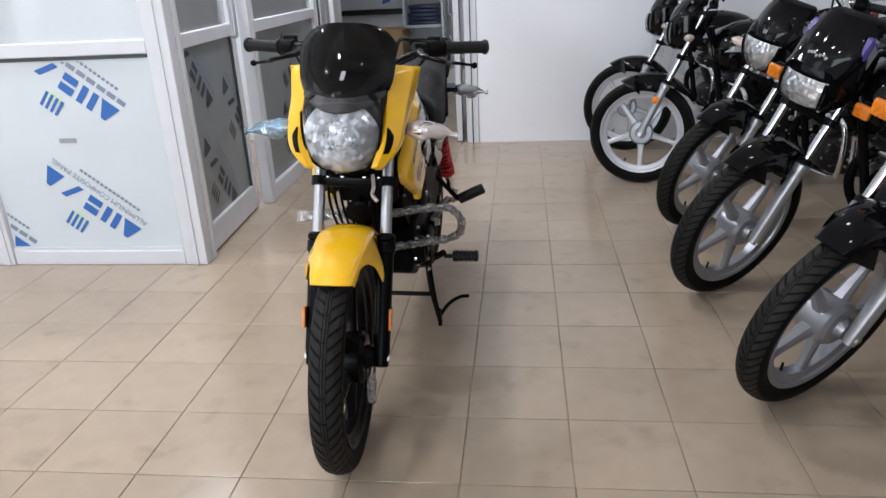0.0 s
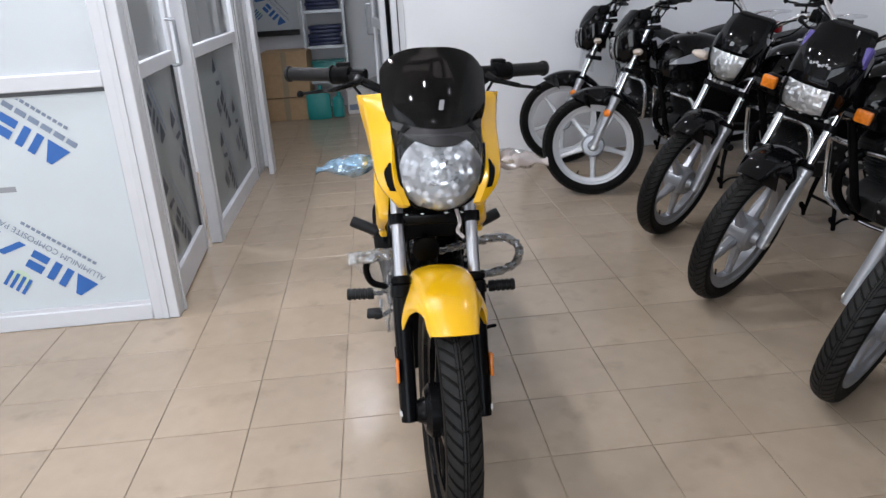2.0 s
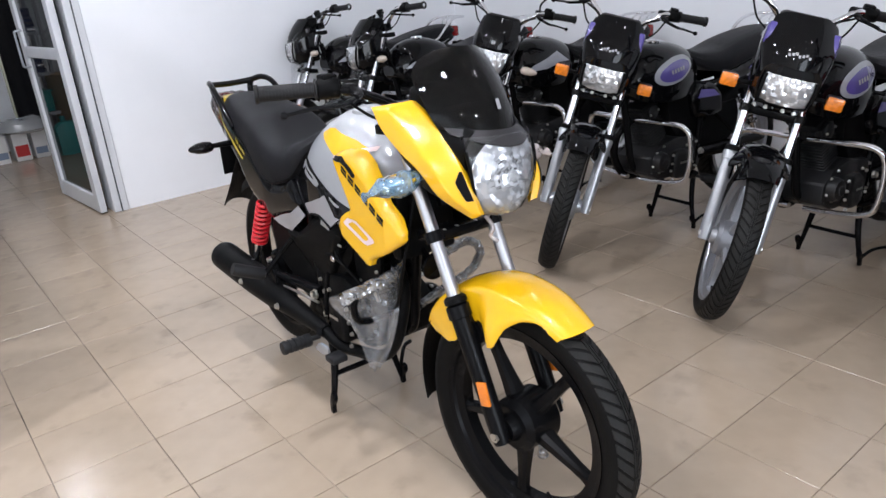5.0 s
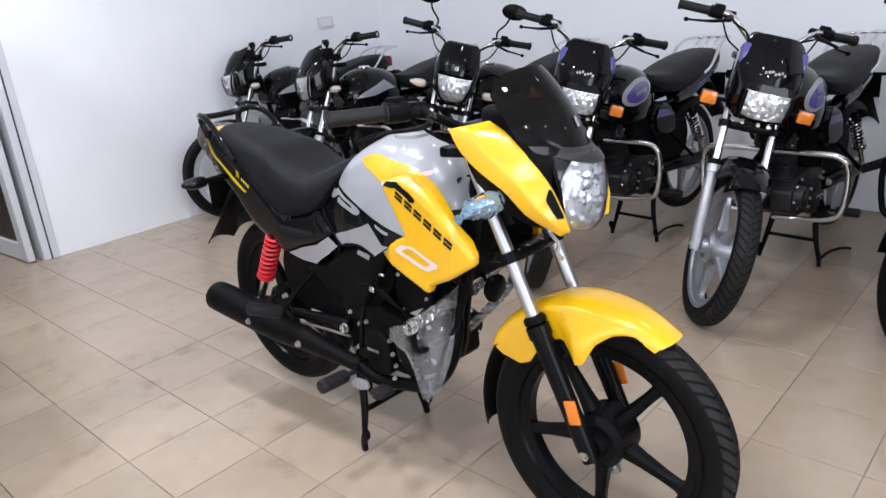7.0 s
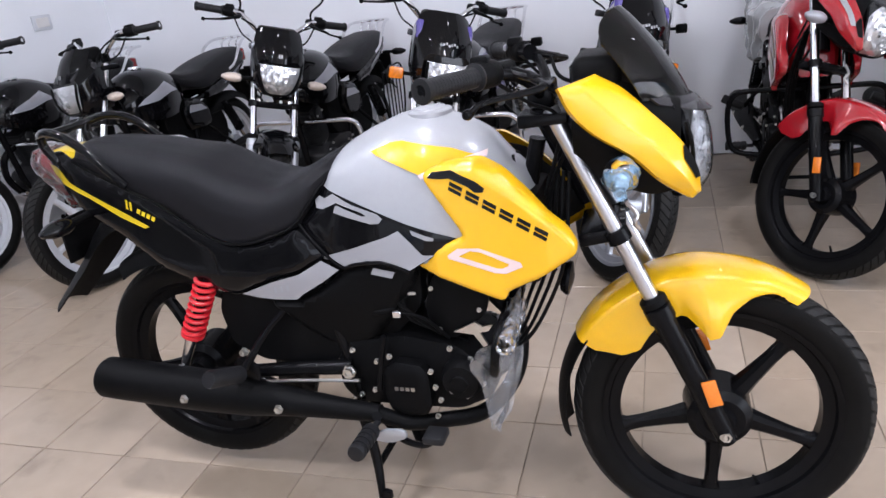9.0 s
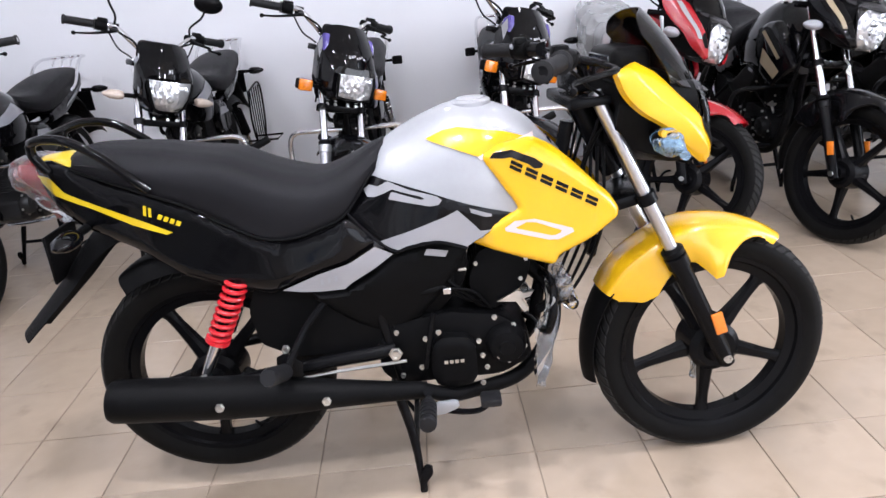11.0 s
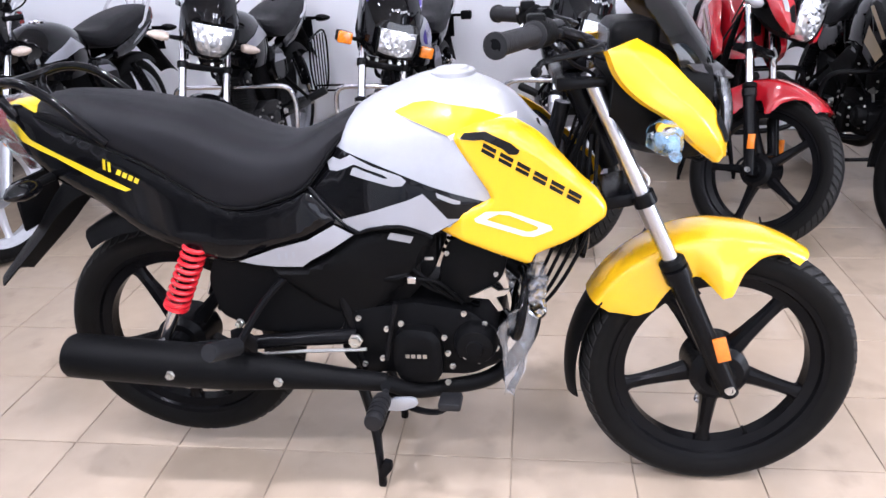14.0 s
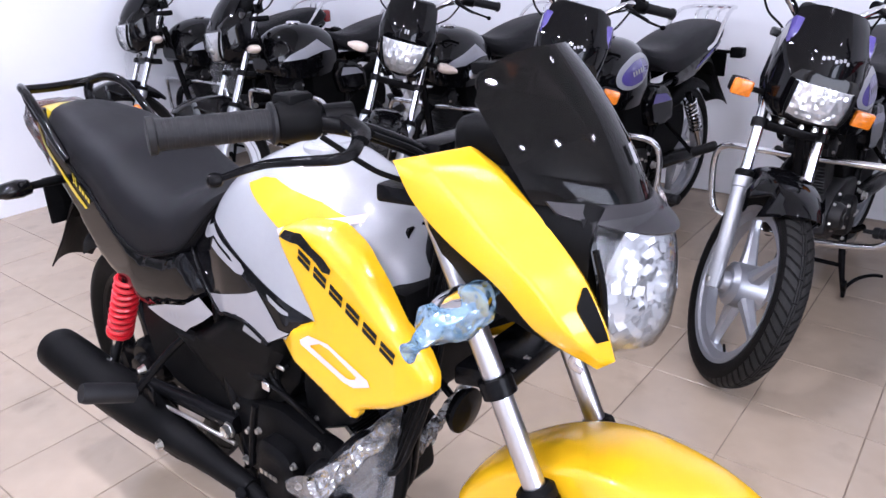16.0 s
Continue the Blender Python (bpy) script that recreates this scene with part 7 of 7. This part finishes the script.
        marks(bk, [sheet(lambda a, b, k=k: Vector(shield(0.20 + 0.055 * a + 0.02 * (k % 3), 0.33 + 0.05 * k + 0.038 * b)) + Vector((0.007, 0, 0.005)), 1, 1, 0) for k in range(7)], M_DECALW, "plain silver printed bars", cowl, True)
        for s in (1, -1):
            bk.add("side_flash", pillow([(1.00, 0.99), (1.045, 1.02), (1.075, 0.97), (1.07, 0.90), (1.055, 0.85), (1.02, 0.92)], lambda u, z: 0.122, s, 0.02, 0.008, 0.012, 0.01), M_PURPLE, "violet printed side flash", front=True, parent=cowl)
            bk.add("side_flash", decal([(1.015, 0.965), (1.045, 1.0), (1.06, 0.96), (1.045, 0.91)], lambda u, z: 0.1225, s, 0.002), M_DECALW, "silver printed flash", front=True, parent=cowl)
            square_indicator(bk, (1.06, s * 0.105, 0.795), s, True, 0.05)
        prof = [(0.772, 0.0), (0.80, 0.006), (0.835, 0.006), (0.868, 0.0)]
        hw = [0.078, 0.084, 0.086, 0.084]
        u0, dp = 1.182, 0.020
    else:
        body = [(0.975, [(0, 1.00), (0.08, 0.99), (0.10, 0.95), (0.10, 0.84), (0.07, 0.77), (0, 0.76)]), (1.05, [(0, 1.02), (0.09, 1.0), (0.12, 0.95), (0.115, 0.83), (0.08, 0.765), (0, 0.755)]), (1.11, [(0, 0.965), (0.09, 0.955), (0.112, 0.92), (0.105, 0.82), (0.065, 0.765), (0, 0.755)]), (1.14, [(0, 0.93), (0.08, 0.925), (0.10, 0.90), (0.09, 0.82), (0.055, 0.775), (0, 0.768)])]
        cowl = bk.add("headlamp_cowl", loft(body, 20, 24), M_BLACKG, front=True)

        def shield(a, b):
            q = 2 * b - 1
            mid = catmull([(1.152, 0.915), (1.135, 0.96), (1.10, 1.01), (1.06, 1.05)], 16)
            k = a * (1 - 0.12 * q**4) * 15
            return (np.interp(k, range(16), mid[:, 0]) - 0.06 * q * q, q * (0.104 + 0.012 * a - 0.022 * a * a), np.interp(k, range(16), mid[:, 1]))
        bk.add("fly_screen", sheet(shield, 14, 18, -0.004), M_BLACKG, "black glossy fly screen", front=True, parent=cowl)
        marks(bk, [sheet(lambda a, b, k=k: Vector(shield(0.14 + 0.12 * a, 0.455 + 0.05 * k + 0.035 * b)) + Vector((0.007, 0, 0.005)), 1, 1, 0) for k in range(2)], M_DECALW, "small plain silver mark", cowl, True)
        for s in (1, -1):
            bk.add("side_flash", pillow([(1.015, 0.975), (1.04, 0.985), (1.09, 0.91), (1.112, 0.84), (1.09, 0.825), (1.065, 0.90)], lambda u, z: 0.118 - 0.12 * max(0, u - 1.05), s, 0.02, 0.008, 0.012, 0.01), M_GREYP if style == "round" else M_BROW, "grey side flash", front=True, parent=cowl)
            indicator(bk, (1.04, s * 0.10, 0.815), s, 0.05, M_CLEARIND, True, None)
        prof = [(0.780, -0.012), (0.80, 0.0), (0.835, 0.006), (0.87, 0.004), (0.905, -0.004)]
        hw = [0.052, 0.066, 0.080, 0.090, 0.094]
        u0, dp = 1.178, 0.024
    face = lamp_lens(prof, hw, u0, dp)
    lamp = bk.add("headlamp", faceted(face, 10, 18, 0.012), M_REFLECT, "clear faceted headlamp", front=True, sharp=5)
    bk.add("bulb", lathe([(0, 0.018), (0.01, 0.016), (0.022, 0.006)], (u0 - 0.024, 0, 0.83), (2, 0, 0.83), 14), M_BULB, front=True, parent=lamp)
    bk.add("lens", sheet(face, 10, 14, 0), M_LENSCLEAN, "clear lens", front=True, parent=lamp)
    bk.add("lamp_bezel", tube([(u0 + d - dp, w, z) for (z, d), w in zip(prof[::-1], hw[::-1])] + [(u0 + d - dp, -w, z) for (z, d), w in zip(prof, hw)] + [(u0 + prof[-1][1] - dp, -hw[-1], prof[-1][0])], 0.006, 8, smooth=False), M_BLACKM, front=True, parent=lamp)
    bk.add("meter_housing", box(0.95, 1.03, -0.09, 0.09, 0.985, 1.05, 0.02, 3), M_BLACKM, front=True, parent=cowl)
    handlebar(bk, M_CHROME, (0.80, 0.350, 1.075), 0.085, mirrors)
    if style == "slim":
        for s in (1, -1):
            bk.add("reflector", lathe([(0, 0.022), (0.006, 0.022), (0.009, 0.018), (0.010, 0.0)], (fork_at(0.50) + 0.012, s * 0.118, 0.50), (fork_at(0.50) + 0.3, s * 0.6, 0.50), 20), M_ORANGE, "round orange reflector", front=True)
        def hang(a, b):
            n1, n2 = noise.noise((a * 5, b * 4, 3.7)), noise.noise((a * 11, b * 9, 1.2))
            return (1.13 - 0.09 * a + 0.02 * n1, -0.13 + 0.10 * a + 0.03 * n2, 0.86 - 0.22 * b + 0.02 * n1)
        bk.add("hanging_film", sheet(hang, 14, 24, 0), M_FILM, "loose clear plastic film", front=True, sharp=180)
    return bk


def parked(x, y, turn=0.0):
    """A motorcycle's place in the row: its rear axle, and its turn from facing the room."""
    return pose(x, y, 0, 0, 0, 180 + turn)


yellow = thing("motorcycle", pose(0.026, 3.807, 0, -0.7, 0, -92.2), "yellow, silver and black motorcycle on its centre stand, partly film-wrapped", "motorcycle", "motorcycles")
sport_bike(yellow, 5.0, M_YELLOW, M_SILVER, None, spring=M_REDSPRING)

violet = thing("motorcycle", parked(2.515, 3.528, -4), "black motorcycle with violet decals, amber indicators and chrome guard", "motorcycle", "motorcycles")
classic_bike(violet, 41, "square", M_ALLOY, "violet")
copy_thing(violet, parked(2.545, 2.752, -4))

grey = thing("motorcycle", parked(2.595, 4.385, -1), "black motorcycle with grey decals, wide headlamp and mirror", "motorcycle", "motorcycles")
classic_bike(grey, 40, "round", M_ALLOY, "grey", (1, -1))

slim = thing("motorcycle", parked(2.42, 5.255), "black motorcycle with pale alloy wheels, partly film-wrapped", "motorcycle", "motorcycles")
classic_bike(slim, -14, "slim", M_WHITEWHEEL, "grey")
copy_thing(slim, parked(2.45, 6.10))

red = thing("motorcycle", parked(2.595, 2.10), "red motorcycle with black alloy wheels and bagged seat", "motorcycle", "motorcycles")
rb = sport_bike(red, 46, M_RED, M_RED, M_GOLD, spring=M_BLACKS, wrap=False, graphics="red", tube_mat=M_CHROME)
bagk = [(-0.30, [(0, 1.03), (0.10, 1.02), (0.14, 0.96), (0.13, 0.80), (0.05, 0.74), (0, 0.74)]), (-0.10, [(0, 1.0), (0.12, 0.99), (0.16, 0.93), (0.155, 0.72), (0.06, 0.66), (0, 0.66)]), (0.15, [(0, 0.94), (0.12, 0.93), (0.165, 0.87), (0.16, 0.66), (0.06, 0.6), (0, 0.6)]), (0.38, [(0, 0.90), (0.11, 0.90), (0.145, 0.86), (0.14, 0.70), (0.05, 0.66), (0, 0.66)])]
rb.add("seat_bag", crumple(loft(bagk, 40, 30), 0.025, 14), M_BAG, "crumpled milky plastic bag over the seat")

dark = thing("motorcycle", parked(2.475, 1.465), "black motorcycle with tan decals and black alloy wheels", "motorcycle", "motorcycles")
sport_bike(dark, 24, M_BLACKG, M_BLACKG, M_GOLD, spring=M_BLACKS, wrap=False, graphics="black", tube_mat=M_CHROME)
copy_thing(dark, parked(2.42, 0.80))
copy_thing(dark, parked(2.42, 0.12))


# ---- the tiled floor, last ----
TILE, GAP = 0.3, 0.0026
floor = solid("floor", box(LX - 0.15, RX + 0.15, FY - 0.15, 9.7, -0.12, -0.003), M_GROUT, "beige polished square floor tiles with dark joints", "floor", "structure")


def tile_mesh():
    h = TILE / 2 - GAP / 2
    bm = box(-h, h, -h, h, -0.006, 0.0)
    top = [e for e in bm.edges if all(v.co.z > -0.001 for v in e.verts)]
    bmesh.ops.bevel(bm, geom=top, offset=0.0012, segments=1, affect="EDGES")
    return mesh_of("tile", bm, M_TILE, 25)


tile = tile_mesh()
near, rest = [], []
for i in range(int(math.floor(LX / TILE)) - 1, int(RX / TILE) + 1):
    for j in range(int(math.floor(FY / TILE)) - 1, 32):
        cx, cy = (i + 0.5) * TILE - 0.012, (j + 0.5) * TILE + 0.025
        if cx - 0.15 < LX - 0.1 or cx > RX + 0.1:
            continue
        (near if -1.55 < cx < 1.85 and 1.2 < cy < 8.1 and len(near) < 299 else rest).append((cx, cy))
for cx, cy in near:
    t = new("tile", tile)
    t.parent = floor
    t.location = (cx, cy, random.uniform(-0.0004, 0.0004))
vs, fs = [], []
for cx, cy in rest:
    h, b, n = TILE / 2 - GAP / 2, 0.0012, len(vs)
    vs += [(cx + sx * h, cy + sy * h, z) for z in (-0.006, -b) for sx, sy in ((-1, -1), (1, -1), (1, 1), (-1, 1))]
    vs += [(cx + sx * (h - b), cy + sy * (h - b), 0.0) for sx, sy in ((-1, -1), (1, -1), (1, 1), (-1, 1))]
    for o in (0, 4):
        fs += [(n + o + k, n + o + (k + 1) % 4, n + o + 4 + (k + 1) % 4, n + o + 4 + k) for k in range(4)]
    fs.append((n + 8, n + 9, n + 10, n + 11))
me = bpy.data.meshes.new("tiles")
me.from_pydata(vs, [], fs)
me.materials.append(M_TILE)
rest_ob = tagged(new("tiles", me), "further beige polished floor tiles", "", "", "stuff")
rest_ob.parent = floor
